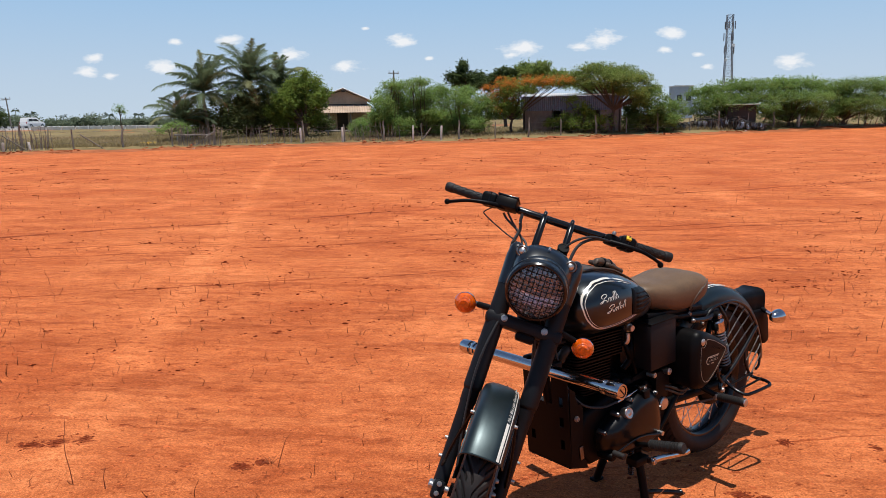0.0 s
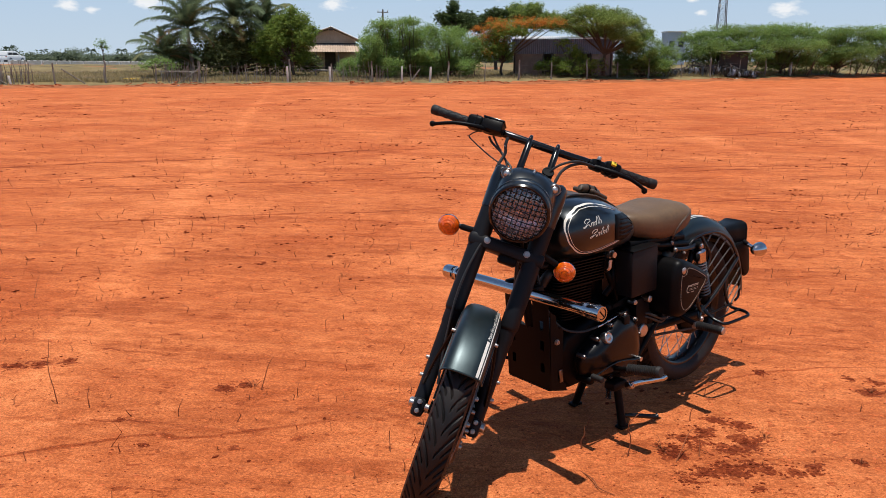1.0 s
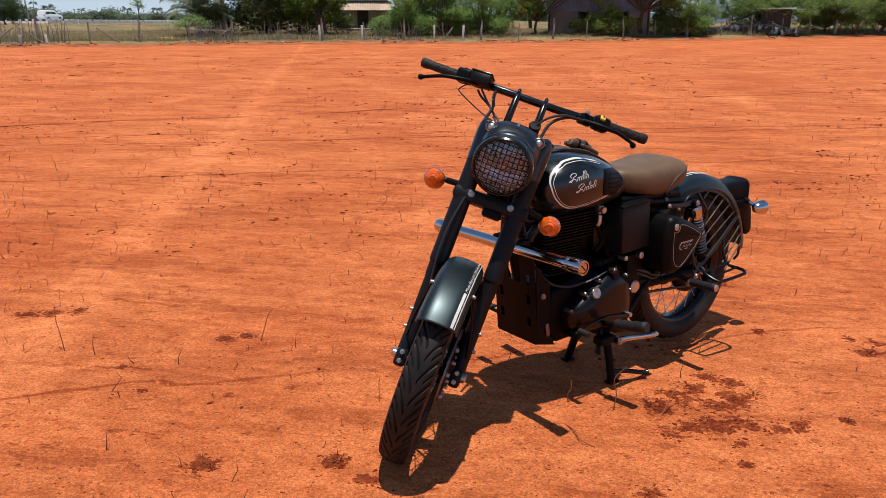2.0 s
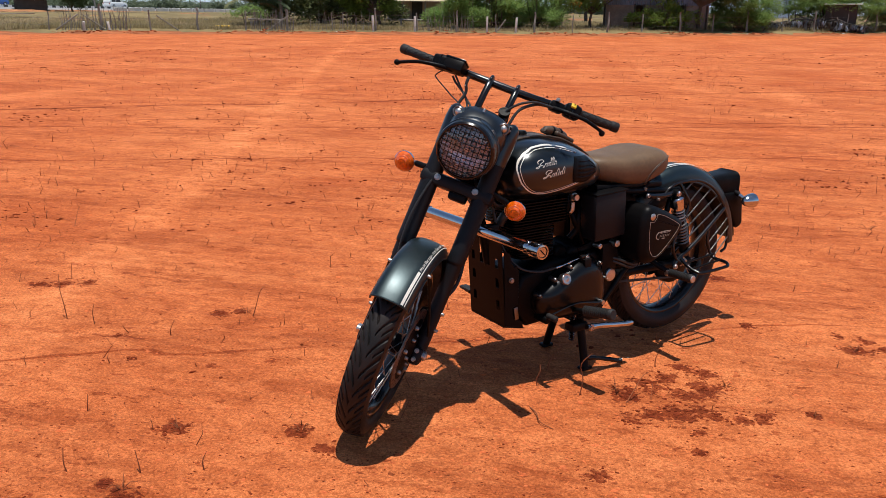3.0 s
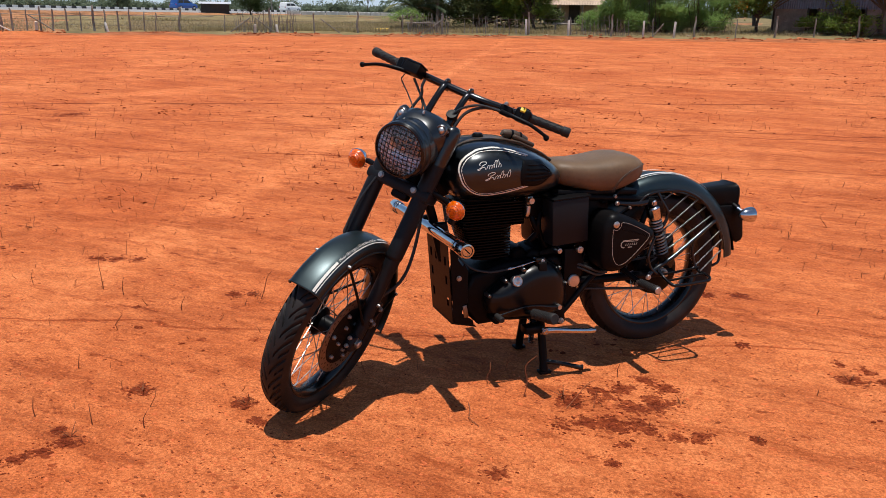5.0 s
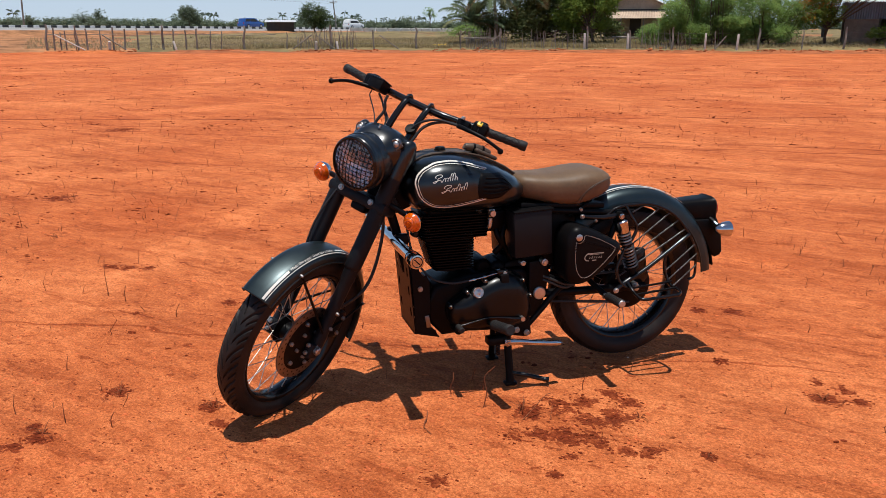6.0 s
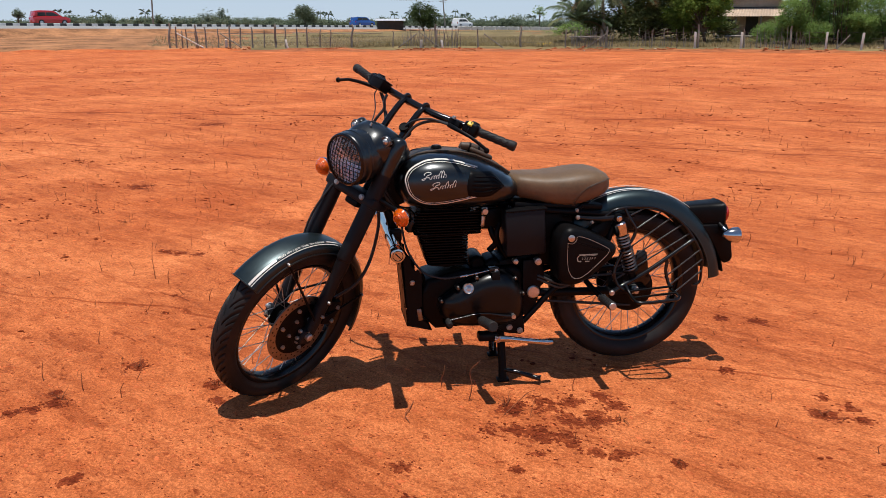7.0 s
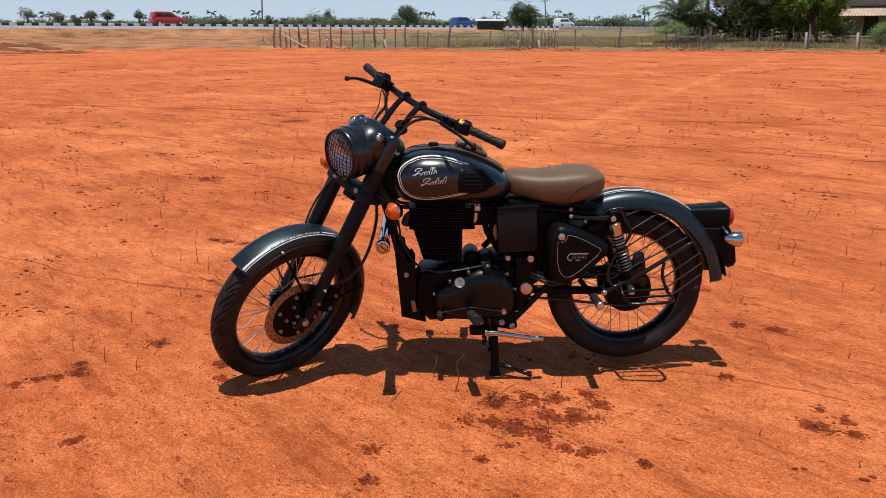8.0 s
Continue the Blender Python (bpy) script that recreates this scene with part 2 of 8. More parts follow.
def tube(bm, pts, r, seg=12, n=6, cap=True):
    """A round tube along points; r is a radius or a list of one a point."""
    pts = [Vector(q) for q in pts]
    rs = r if isinstance(r, (list, tuple)) else [r] * len(pts)
    if n > 1 and len(pts) > 2:
        curve = smoothed(pts, n)
        rad = [rs[min(i // n, len(rs) - 1)] * (1 - i % n / n) + rs[min(i // n + 1, len(rs) - 1)] * (i % n / n) for i in range(len(curve))]
    else:
        curve, rad = pts, rs
    up, rings = None, []
    for i, q in enumerate(curve):
        d = (curve[min(i + 1, len(curve) - 1)] - curve[max(i - 1, 0)]).normalized()
        if up is None:
            up = d.orthogonal().normalized()
        up = (up - d * up.dot(d)).normalized()
        side = d.cross(up)
        rings.append([q + (up * math.cos(2 * math.pi * k / seg) + side * math.sin(2 * math.pi * k / seg)) * rad[i] for k in range(seg)])
    return ring_sweep(bm, rings, cap)


def axes(origin, along, up=(0, 0, 1)):
    """A frame whose z runs along a direction."""
    z = Vector(along).normalized()
    u = Vector(up)
    if abs(z.dot(u)) > 0.98:
        u = Vector((1, 0, 0))
    x = u.cross(z).normalized()
    y = z.cross(x)
    return Matrix(((x.x, y.x, z.x, origin[0]), (x.y, y.y, z.y, origin[1]), (x.z, y.z, z.z, origin[2]), (0, 0, 0, 1)))


def lathe(bm, profile, m, seg=32, close=False, span=1.0):
    """A profile of (radius, height) turned about the z axis of m."""
    rings = []
    for i in range(seg + (span < 1)):
        a = 2 * math.pi * span * i / seg
        rings.append([m @ Vector((r * math.cos(a), r * math.sin(a), h)) for r, h in profile])
    vs = [[bm.verts.new(q) for q in r] for r in rings]
    np_ = len(profile)
    for i in range(seg):
        a, b = vs[i], vs[(i + 1) % len(vs)]
        for j in range(np_ if close else np_ - 1):
            q = (a[j], b[j], b[(j + 1) % np_], a[(j + 1) % np_])
            keep = []
            for v in q:
                if all((v.co - w.co).length > 1e-7 for w in keep):
                    keep.append(v)
            if len(keep) > 2:
                bm.faces.new(keep)
    return bm


def box(bm, m, sx, sy, sz, bev=0.0, seg=2):
    """A box of full sizes about the origin of m, with rounded edges."""
    g = bmesh.ops.create_cube(bm, size=1.0, matrix=m @ Matrix.Diagonal((sx, sy, sz, 1)))
    if bev:
        ed = list({e for v in g["verts"] for e in v.link_edges})
        bmesh.ops.bevel(bm, geom=ed, offset=bev, segments=seg, profile=0.5, affect="EDGES")
    return bm


def slab(bm, poly, y0, y1, bev=0.0, seg=2, round_all=False):
    """A polygon of (x, z), extruded from y0 to y1, with rounded outer rim."""
    n = len(poly)
    a = [bm.verts.new((x, y0, z)) for x, z in poly]
    b = [bm.verts.new((x, y1, z)) for x, z in poly]
    fs = [bm.faces.new(a), bm.faces.new(b[::-1])]
    fs += [bm.faces.new((a[i], b[i], b[(i + 1) % n], a[(i + 1) % n])) for i in range(n)]
    bmesh.ops.recalc_face_normals(bm, faces=fs)
    if bev:
        ed = [e for e in (fs[1].edges if not round_all else set(fs[0].edges) | set(fs[1].edges))]
        bmesh.ops.bevel(bm, geom=ed, offset=bev, segments=seg, profile=0.5, affect="EDGES")
    return bm


def loft(bm, stations, seg=28, power=2.4):
    """Stations of (x, z_low, z_top, half_width): rounded sections along x."""
    rings = []
    for x, z0, z1, w in stations:
        cz, hz = (z0 + z1) / 2, (z1 - z0) / 2
        r = []
        for k in range(seg):
            a = 2 * math.pi * k / seg
            c, s_ = math.cos(a), math.sin(a)
            r.append(Vector((x, w * math.copysign(abs(c) ** (2 / power), c), cz + hz * math.copysign(abs(s_) ** (2 / power), s_))))
        rings.append(r)
    return ring_sweep(bm, rings)


def thick(bm, grid, t):
    """A sheet from a grid of points, with thickness t."""
    nv = [[bm.verts.new(q) for q in row] for row in grid]
    fs = []
    for a, b in zip(nv, nv[1:]):
        for i in range(len(a) - 1):
            fs.append(bm.faces.new((a[i], a[i + 1], b[i + 1], b[i])))
    bmesh.ops.recalc_face_normals(bm, faces=fs)
    bmesh.ops.solidify(bm, geom=fs, thickness=t)
    return bm


def new_bm():
    return bmesh.new()


# ---- ground ----


def land(x, y):
    """Height of the land: a level field with a low bank at its edge, rising slowly past it."""
    d = math.hypot(x, y)
    bank = 1.0 if d > 100 else 0.0
    if 36 < d <= 100:
        q = max(0.0, min(1.0, (past_fence(x, y) + 1.4) / 2.2))
        bank = q * q * (3 - 2 * q)
    steps = ((0, 0.0), (54, 0.0), (60, 0.02), (66, 0.16), (72, 0.30), (85, 0.56), (100, 0.85), (130, 1.05), (180, 1.3), (300, 2.3), (4000, 20.0))
    for (d0, z0), (d1, z1) in zip(steps, steps[1:]):
        if d <= d1:
            return z0 + (z1 - z0) * (d - d0) / (d1 - d0) + 0.26 * bank
    return 20.0


FENCE = [(-58, -12), (-52, 12), (-45.5, 31.2), (-40.5, 37.9), (-31.9, 46.0), (-23.7, 52.8), (-16.0, 55.9), (-9.2, 58.8), (-1, 63.5), (6.9, 67.5), (14.2, 70.7), (20.9, 75.3), (29.5, 81.0), (60, 98)]


def past_fence(x, y):
    """Metres by which a place lies behind the field's edge (negative: in the field)."""
    if x < 0 and y < -0.665 * x:
        return math.hypot(x, y) - 54.5
    if x > 60 or y < -12:
        return -5.0 + max(0, math.hypot(x, y) - 90)
    best = 1e9
    for (x0, y0), (x1, y1) in zip(FENCE, FENCE[1:]):
        dx, dy = x1 - x0, y1 - y0
        q = max(0, min(1, ((x - x0) * dx + (y - y0) * dy) / (dx * dx + dy * dy)))
        ox, oy = x - x0 - q * dx, y - y0 - q * dy
        d = math.hypot(ox, oy)
        if d < abs(best):
            best = d if (dx * oy - dy * ox) > 0 else -d
    return best


def soil():
    m = bpy.data.materials.new("red_soil")
    m.use_nodes = True
    n, l = m.node_tree.nodes, m.node_tree.links
    b = n["Principled BSDF"]
    tc = n.new("ShaderNodeTexCoord")

    def noise_at(scale, detail=4.0, stretch=None, rough=0.55, turn=0.0):
        t = n.new("ShaderNodeTexNoise")
        t.inputs["Scale"].default_value, t.inputs["Detail"].default_value, t.inputs["Roughness"].default_value = scale, detail, rough
        if stretch:
            mp = n.new("ShaderNodeMapping")
            mp.inputs["Scale"].default_value, mp.inputs["Rotation"].default_value = stretch, (0, 0, turn)
            l.new(tc.outputs["Object"], mp.inputs[0])
            l.new(mp.outputs[0], t.inputs["Vector"])
        else:
            l.new(tc.outputs["Object"], t.inputs["Vector"])
        return t.outputs["Fac"]

    def ramp(fac, p0, p1, c0, c1):
        r = n.new("ShaderNodeValToRGB")
        r.color_ramp.elements[0].position, r.color_ramp.elements[0].color = p0, c0
        r.color_ramp.elements[1].position, r.color_ramp.elements[1].color = p1, c1
        l.new(fac, r.inputs[0])
        return r.outputs[0]

    def mix(fac, a, bcol, mode="MIX"):
        x = n.new("ShaderNodeMix")
        x.data_type, x.blend_type = "RGBA", mode
        if isinstance(fac, float):
            x.inputs["Factor"].default_value = fac
        else:
            l.new(fac, x.inputs["Factor"])
        for sock, v in (("A", a), ("B", bcol)):
            if isinstance(v, tuple):
                x.inputs[sock].default_value = v
            else:
                l.new(v, x.inputs[sock])
        return x.outputs["Result"]

    def calc(op, a, b):
        x = n.new("ShaderNodeMath")
        x.operation = op
        for sock, v in zip(x.inputs, (a, b)):
            if isinstance(v, float):
                sock.default_value = v
            else:
                l.new(v, sock)
        return x.outputs[0]

    big = ramp(noise_at(0.35, 6.0, None, 0.6), 0.36, 0.64, (0.492, 0.122, 0.034, 1), (0.638, 0.196, 0.064, 1))
    blotch = ramp(noise_at(1.15, 5.0, (1.0, 1.5, 1.0), 0.62, 0.4), 0.38, 0.60, (0.80, 0.71, 0.66, 1), (1.05, 1.07, 1.09, 1))
    # graded lines across the field, and older tracks at an angle to them
    streak = ramp(noise_at(1.0, 6.0, (0.55, 2.6, 1.0), 0.6, 0.1), 0.36, 0.64, (0.84, 0.81, 0.79, 1), (1.07, 1.09, 1.11, 1))
    col = mix(0.7, big, streak, "MULTIPLY")
    col = mix(0.8, col, blotch, "MULTIPLY")
    track = ramp(noise_at(1.0, 3.0, (0.9, 0.12, 1.0), 0.5, 0.62), 0.58, 0.66, (1, 1, 1, 1), (1.18, 1.24, 1.32, 1))
    col = mix(0.8, col, track, "MULTIPLY")
    # patchy dark dashes: shadows along furrow edges, put into the soil colour
    patchy = ramp(noise_at(1.3, 3.0), 0.42, 0.6, (0, 0, 0, 1), (1, 1, 1, 1))
    dash_shade = ramp(noise_at(1.0, 6.0, (5.0, 11.0, 1.0), 0.70, 0.2), 0.600, 0.610, (1, 1, 1, 1), (0.46, 0.31, 0.25, 1))
    col = mix(patchy, col, mix(0.7, col, dash_shade, "MULTIPLY"))
    # longer furrow shadows, darkened into the colour as thin broken lines
    furrow_shade = ramp(noise_at(1.0, 8.0, (0.8, 3.4, 1.0), 0.72, 0.15), 0.566, 0.580, (1, 1, 1, 1), (0.62, 0.48, 0.40, 1))
    col = mix(0.55, col, furrow_shade, "MULTIPLY")
    mid = ramp(noise_at(8.0, 8.0, (1.0, 1.5, 1.0), 0.72), 0.41, 0.56, (0.83, 0.75, 0.70, 1), (1.07, 1.09, 1.12, 1))
    col = mix(0.8, col, mid, "MULTIPLY")
    fine = ramp(noise_at(1.0, 8.0, (2.4, 13.0, 1.0), 0.74, 0.12), 0.40, 0.60, (0.80, 0.72, 0.66, 1), (1.12, 1.15, 1.18, 1))
    col = mix(0.5, col, fine, "MULTIPLY")
    # wheel tracks and scraper lines that cross the field
    wobble, gaps = noise_at(0.9, 4.0), ramp(noise_at(1.1, 5.0, None, 0.65), 0.38, 0.52, (0.1, 0.1, 0.1, 1), (1, 1, 1, 1))
    for (x0, y0), (x1, y1), wide, tint in TRACKS:
        ln = math.hypot(x1 - x0, y1 - y0)
        nx, ny = (y1 - y0) / ln, (x0 - x1) / ln
        dot = n.new("ShaderNodeVectorMath")
        dot.operation, dot.inputs[1].default_value = "DOT_PRODUCT", (nx, ny, 0)
        l.new(tc.outputs["Object"], dot.inputs[0])
        off = calc("ABSOLUTE", calc("ADD", calc("SUBTRACT", dot.outputs["Value"], nx * x0 + ny * y0), calc("MULTIPLY", calc("SUBTRACT", wobble, 0.5), 0.5)), 0.0)
        msk = calc("MULTIPLY", ramp(off, wide * 0.45, wide * 1.1, (1, 1, 1, 1), (0, 0, 0, 1)), gaps)
        col = mix(msk, col, mix(1.0, col, tint, "MULTIPLY"))
    # sandy grains of two sizes, pale and dark
    for size, lo, hi, amount in ((150.0, (0.60, 0.54, 0.50, 1), (1.34, 1.39, 1.46, 1), 0.6), (360.0, (0.66, 0.63, 0.60, 1), (1.30, 1.33, 1.38, 1), 0.55)):
        v = n.new("ShaderNodeTexVoronoi")
        v.inputs["Scale"].default_value = size
        l.new(tc.outputs["Object"], v.inputs["Vector"])
        sp = n.new("ShaderNodeSeparateColor")
        l.new(v.outputs["Color"], sp.inputs[0])
        col = mix(amount, col, ramp(sp.outputs[0], 0.08, 0.95, lo, hi), "MULTIPLY")
    grit = ramp(noise_at(60.0, 3.0, None, 0.6), 0.69, 0.70, (1, 1, 1, 1), (0.55, 0.47, 0.43, 1))
    col = mix(0.7, col, grit, "MULTIPLY")
    # dark spots: clods together with their shadows, both put into the colour
    spots = ramp(noise_at(7.0, 6.0, (1.0, 1.7, 1.0), 0.66, -0.1), 0.638, 0.646, (0, 0, 0, 1), (0.9, 0.9, 0.9, 1))
    col = mix(spots, col, mix(1.0, col, (0.54, 0.39, 0.33, 1), "MULTIPLY"))
    scuffs = ramp(noise_at(2.6, 9.0, (1.0, 1.8, 1.0), 0.74, 0.1), 0.635, 0.65, (0, 0, 0, 1), (0.85, 0.85, 0.85, 1))
    col = mix(scuffs, col, mix(1.0, col, (0.52, 0.38, 0.31, 1), "MULTIPLY"))
    # damp, dug-up patches
    stain = noise_at(15.0, 7.0, (1.0, 1.25, 1.0), 0.72, 0.5)
    damp = None
    for cx, cy, rad in STAINS:
        d = n.new("ShaderNodeVectorMath")
        d.operation = "DISTANCE"
        l.new(tc.outputs["Object"], d.inputs[0])
        d.inputs[1].default_value = (cx, cy, 0)
        q = n.new("ShaderNodeMath")
        q.operation = "MULTIPLY_ADD"
        l.new(d.outputs["Value"], q.inputs[0])
        q.inputs[1].default_value = -0.26 / rad
        l.new(stain, q.inputs[2])
        msk = ramp(q.outputs[0], 0.350, 0.360, (0, 0, 0, 1), (1, 1, 1, 1))
        damp = msk if damp is None else mix(1.0, damp, msk, "LIGHTEN")
    clumps = ramp(noise_at(34.0, 5.0, None, 0.7), 0.40, 0.62, (0.33, 0.20, 0.16, 1), (0.56, 0.42, 0.36, 1))
    col = mix(damp, col, mix(1.0, col, clumps, "MULTIPLY"))
    l.new(col, b.inputs["Base Color"])
    b.inputs["Roughness"].default_value, b.inputs["Specular IOR Level"].default_value = 0.95, 0.15
    h1, h2, h3 = noise_at(26.0, 6.0), noise_at(130.0, 4.0), noise_at(1.0, 6.0, (1.2, 14.0, 1.0), 0.6, -0.12)
    nrm = None
    for h, dist in ((h3, 0.040), (h1, 0.020), (h2, 0.008)):
        bp = n.new("ShaderNodeBump")
        bp.inputs["Strength"].default_value, bp.inputs["Distance"].default_value = 0.7, dist
        l.new(h, bp.inputs["Height"])
        if nrm:
            l.new(nrm, bp.inputs["Normal"])
        nrm = bp.outputs[0]
    l.new(nrm, b.inputs["Normal"])
    return m


def on_bike(x, y, z=0.0):
    return BIKE @ Vector((x, y, z))


STAINS = [(0.85, 2.74, 0.10), (0.90, 2.83, 0.08), (0.98, 2.91, 0.08), (1.04, 3.02, 0.07), (1.12, 2.99, 0.08), (1.11, 2.85, 0.11), (1.05, 2.78, 0.09), (1.08, 2.65, 0.08), (1.15, 2.64, 0.06), (1.02, 2.62, 0.10), (0.93, 2.60, 0.07), (0.86, 2.53, 0.06),
          (1.09, 2.51, 0.04), (1.24, 2.63, 0.045), (1.31, 2.67, 0.06), (0.77, 2.16, 0.055), (0.91, 2.03, 0.05), (1.48, 2.74, 0.04), (1.09, 2.38, 0.04), (1.72, 3.57, 0.05), (1.77, 3.43, 0.085), (1.88, 3.46, 0.06), (1.82, 3.54, 0.05), (1.34, 3.58, 0.06),
          (1.10, 4.17, 0.07), (1.26, 4.24, 0.08), (-0.62, 2.05, 0.08), (-0.54, 1.67, 0.06), (-0.56, 1.60, 0.07), (-0.59, 1.52, 0.07), (-0.60, 1.45, 0.05), (-0.63, 1.72, 0.035), (-2.10, 3.13, 0.08), (-2.0, 3.17, 0.09), (-1.88, 3.23, 0.07), (-1.01, 3.04, 0.07),
          (-0.94, 3.09, 0.06), (-1.10, 2.50, 0.035), (-1.30, 2.68, 0.035), (-0.21, 2.15, 0.07), (-0.08, 2.06, 0.06), (0.02, 1.45, 0.05), (-4.2, 4.2, 0.2), (-7.8, 7.6, 0.35)]
TRACKS = (((-2.03, 3.53), (-3.25, 7.00), 0.20, (1.18, 1.27, 1.34, 1)),
          ((-5.88, 8.68), (-0.87, 10.26), 0.035, (0.52, 0.38, 0.30, 1)),
          ((1.28, 15.10), (6.28, 18.32), 0.080, (0.52, 0.38, 0.30, 1)),
          ((-1.58, 2.33), (-0.54, 2.75), 0.012, (0.60, 0.46, 0.38, 1)),
          ((-1.75, 2.48), (-0.62, 3.00), 0.030, (1.14, 1.20, 1.26, 1)),
          ((-4.26, 6.22), (-1.28, 7.28), 0.030, (0.62, 0.48, 0.40, 1)),
          ((-3.92, 8.69), (-0.75, 9.80), 0.040, (0.55, 0.41, 0.33, 1)))
SOIL = soil()
TANEARTH = mat("tan_earth", (0.29, 0.135, 0.062), 0.95, 0.0, 0.75, 0.5, 0.6, 8, spec=0.1)
DUGEARTH = mat("dug_brown_earth", (0.17, 0.062, 0.028), 0.95, 0.0, 0.5, 1.3, 0.6, 8, spec=0.1)
EDGEEARTH = mat("pushed_edge_earth", (0.31, 0.098, 0.040), 0.95, 0.0, 0.6, 1.0, 0.8, 8, spec=0.1)
SCRUB = mat("dry_scrub_ground", (0.185, 0.140, 0.066), 0.95, 0.0, 0.5, 0.3, 0.6, 8, spec=0.1)


def relief(x, y):
    """Height of the ground with its small unevenness, graded lines, wheel dent and edge ridge."""
    r = math.hypot(x - 0.6, y - 2.6)
    z = land(x, y)
    if r < 60:
        v = Vector((x, y, 0))
        z += 0.010 * noise.noise(v * 0.9) + 0.006 * noise.noise(Vector((x * 0.9, y * 5.5 + x * 0.6, 3)))
        if r < 8:
            z += 0.005 * noise.noise(v * 4.5) + 0.0035 * noise.noise(v * 11.0) + 0.002 * noise.noise(v * 23.0)
        dt = math.hypot(x - TYRE.x, y - TYRE.y)
        z -= 0.016 * math.exp(-(dt / 0.14) ** 2)
        z *= 1.0 if r > 0.5 else 0.6
    if 36 < r < 100:
        pf = past_fence(x, y)
        z += 0.16 * math.exp(-((pf + 1.3) / 0.7) ** 2) * max(0, 0.6 + noise.noise(Vector((x * 0.5, y * 0.5, 2))))
    if r > 60:
        z += 0.15 * noise.noise(Vector((x * 0.05, y * 0.05, 7)))
    return z


TYRE = on_bike(1.40, 0.09)


def ground():
    cx, cy = 0.6, 2.6
    radii = [0.0] + [0.06 * (i + 1) for i in range(110)]
    while radii[-1] < 3800:
        radii.append(radii[-1] * (1.02 if radii[-1] < 90 else 1.12))
    seg = 560
    verts, faces = [(cx, cy, relief(cx, cy))], []
    for r in radii[1:]:
        for k in range(seg):
            a = 2 * math.pi * k / seg
            x, y = cx + r * math.cos(a), cy + r * math.sin(a)
            verts.append((x, y, relief(x, y)))
    for k in range(seg):
        faces.append((0, 1 + k, 1 + (k + 1) % seg))
    for i in range(len(radii) - 2):
        o = 1 + i * seg
        for k in range(seg):
            k2 = (k + 1) % seg
            faces.append((o + k, o + seg + k, o + seg + k2, o + k2))
    me = bpy.data.meshes.new("ground")
    me.from_pydata(verts, [], faces)
    for material in (SOIL, SCRUB, TANEARTH, EDGEEARTH):
        me.materials.append(material)
    idx = []
    for p in me.polygons:
        c = p.center
        k = 0
        if math.hypot(c.x, c.y) > 30:
            pf = past_fence(c.x, c.y) + 0.9 * noise.noise(Vector((c.x * 0.3, c.y * 0.3, 1)))
            open_side = c.x < 0 and c.y < -0.80 * c.x + 3 * noise.noise(Vector((c.x * 0.15, c.y * 0.15, 8)))
            if pf > -3.2 + 1.2 * noise.noise(Vector((c.x * 0.5, c.y * 0.5, 15))) and not open_side:
                k = 3
            if pf > -0.9:
                k = 2 if open_side or noise.noise(Vector((c.x * 0.2, c.y * 0.2, 12))) > 0.5 else 1
        idx.append(k)
    me.polygons.foreach_set("material_index", idx)
    me.polygons.foreach_set("use_smooth", [True] * len(idx))
    ob = new("ground", me)
    return tagged(ob, "bare red laterite field, graded flat, with dry scrub past its edge", "ground", kind="structure")


ground()

# ---- motorcycle ----
RAKE, STEER = radians(26.4), radians(44.5)
AX = Vector((-math.sin(RAKE), 0, math.cos(RAKE)))
EF0, YY = Vector((math.cos(RAKE), 0, math.sin(RAKE))), Vector((0, 1, 0))
EF = EF0 * math.cos(STEER) + YY * math.sin(STEER)
LS = YY * math.cos(STEER) + AX.cross(YY) * math.sin(STEER)
HEAD = Vector((1.445, 0, 0))
# steering frame: x ahead of the steering axis, y to the left, z up along it
SM = Matrix(((EF.x, LS.x, AX.x, HEAD.x), (EF.y, LS.y, AX.y, HEAD.y), (EF.z, LS.z, AX.z, HEAD.z), (0, 0, 0, 1)))


def st(k, n, s):
    return SM @ Vector((k, n, s))


def round_bolt(parent, at, along, r=0.009, mat_=ZINC, name="bolt"):
    bm = new_bm()
    lathe(bm, [(0, 0.005), (r * 0.38, 0.005), (r * 0.42, 0.0072), (r * 0.72, 0.0072), (r * 0.82, 0.006), (r * 0.84, 0.002), (r * 1.02, 0.0015), (r * 1.02, -0.004)], axes(at, along), 14)
    return part(name, bm, mat_, parent)


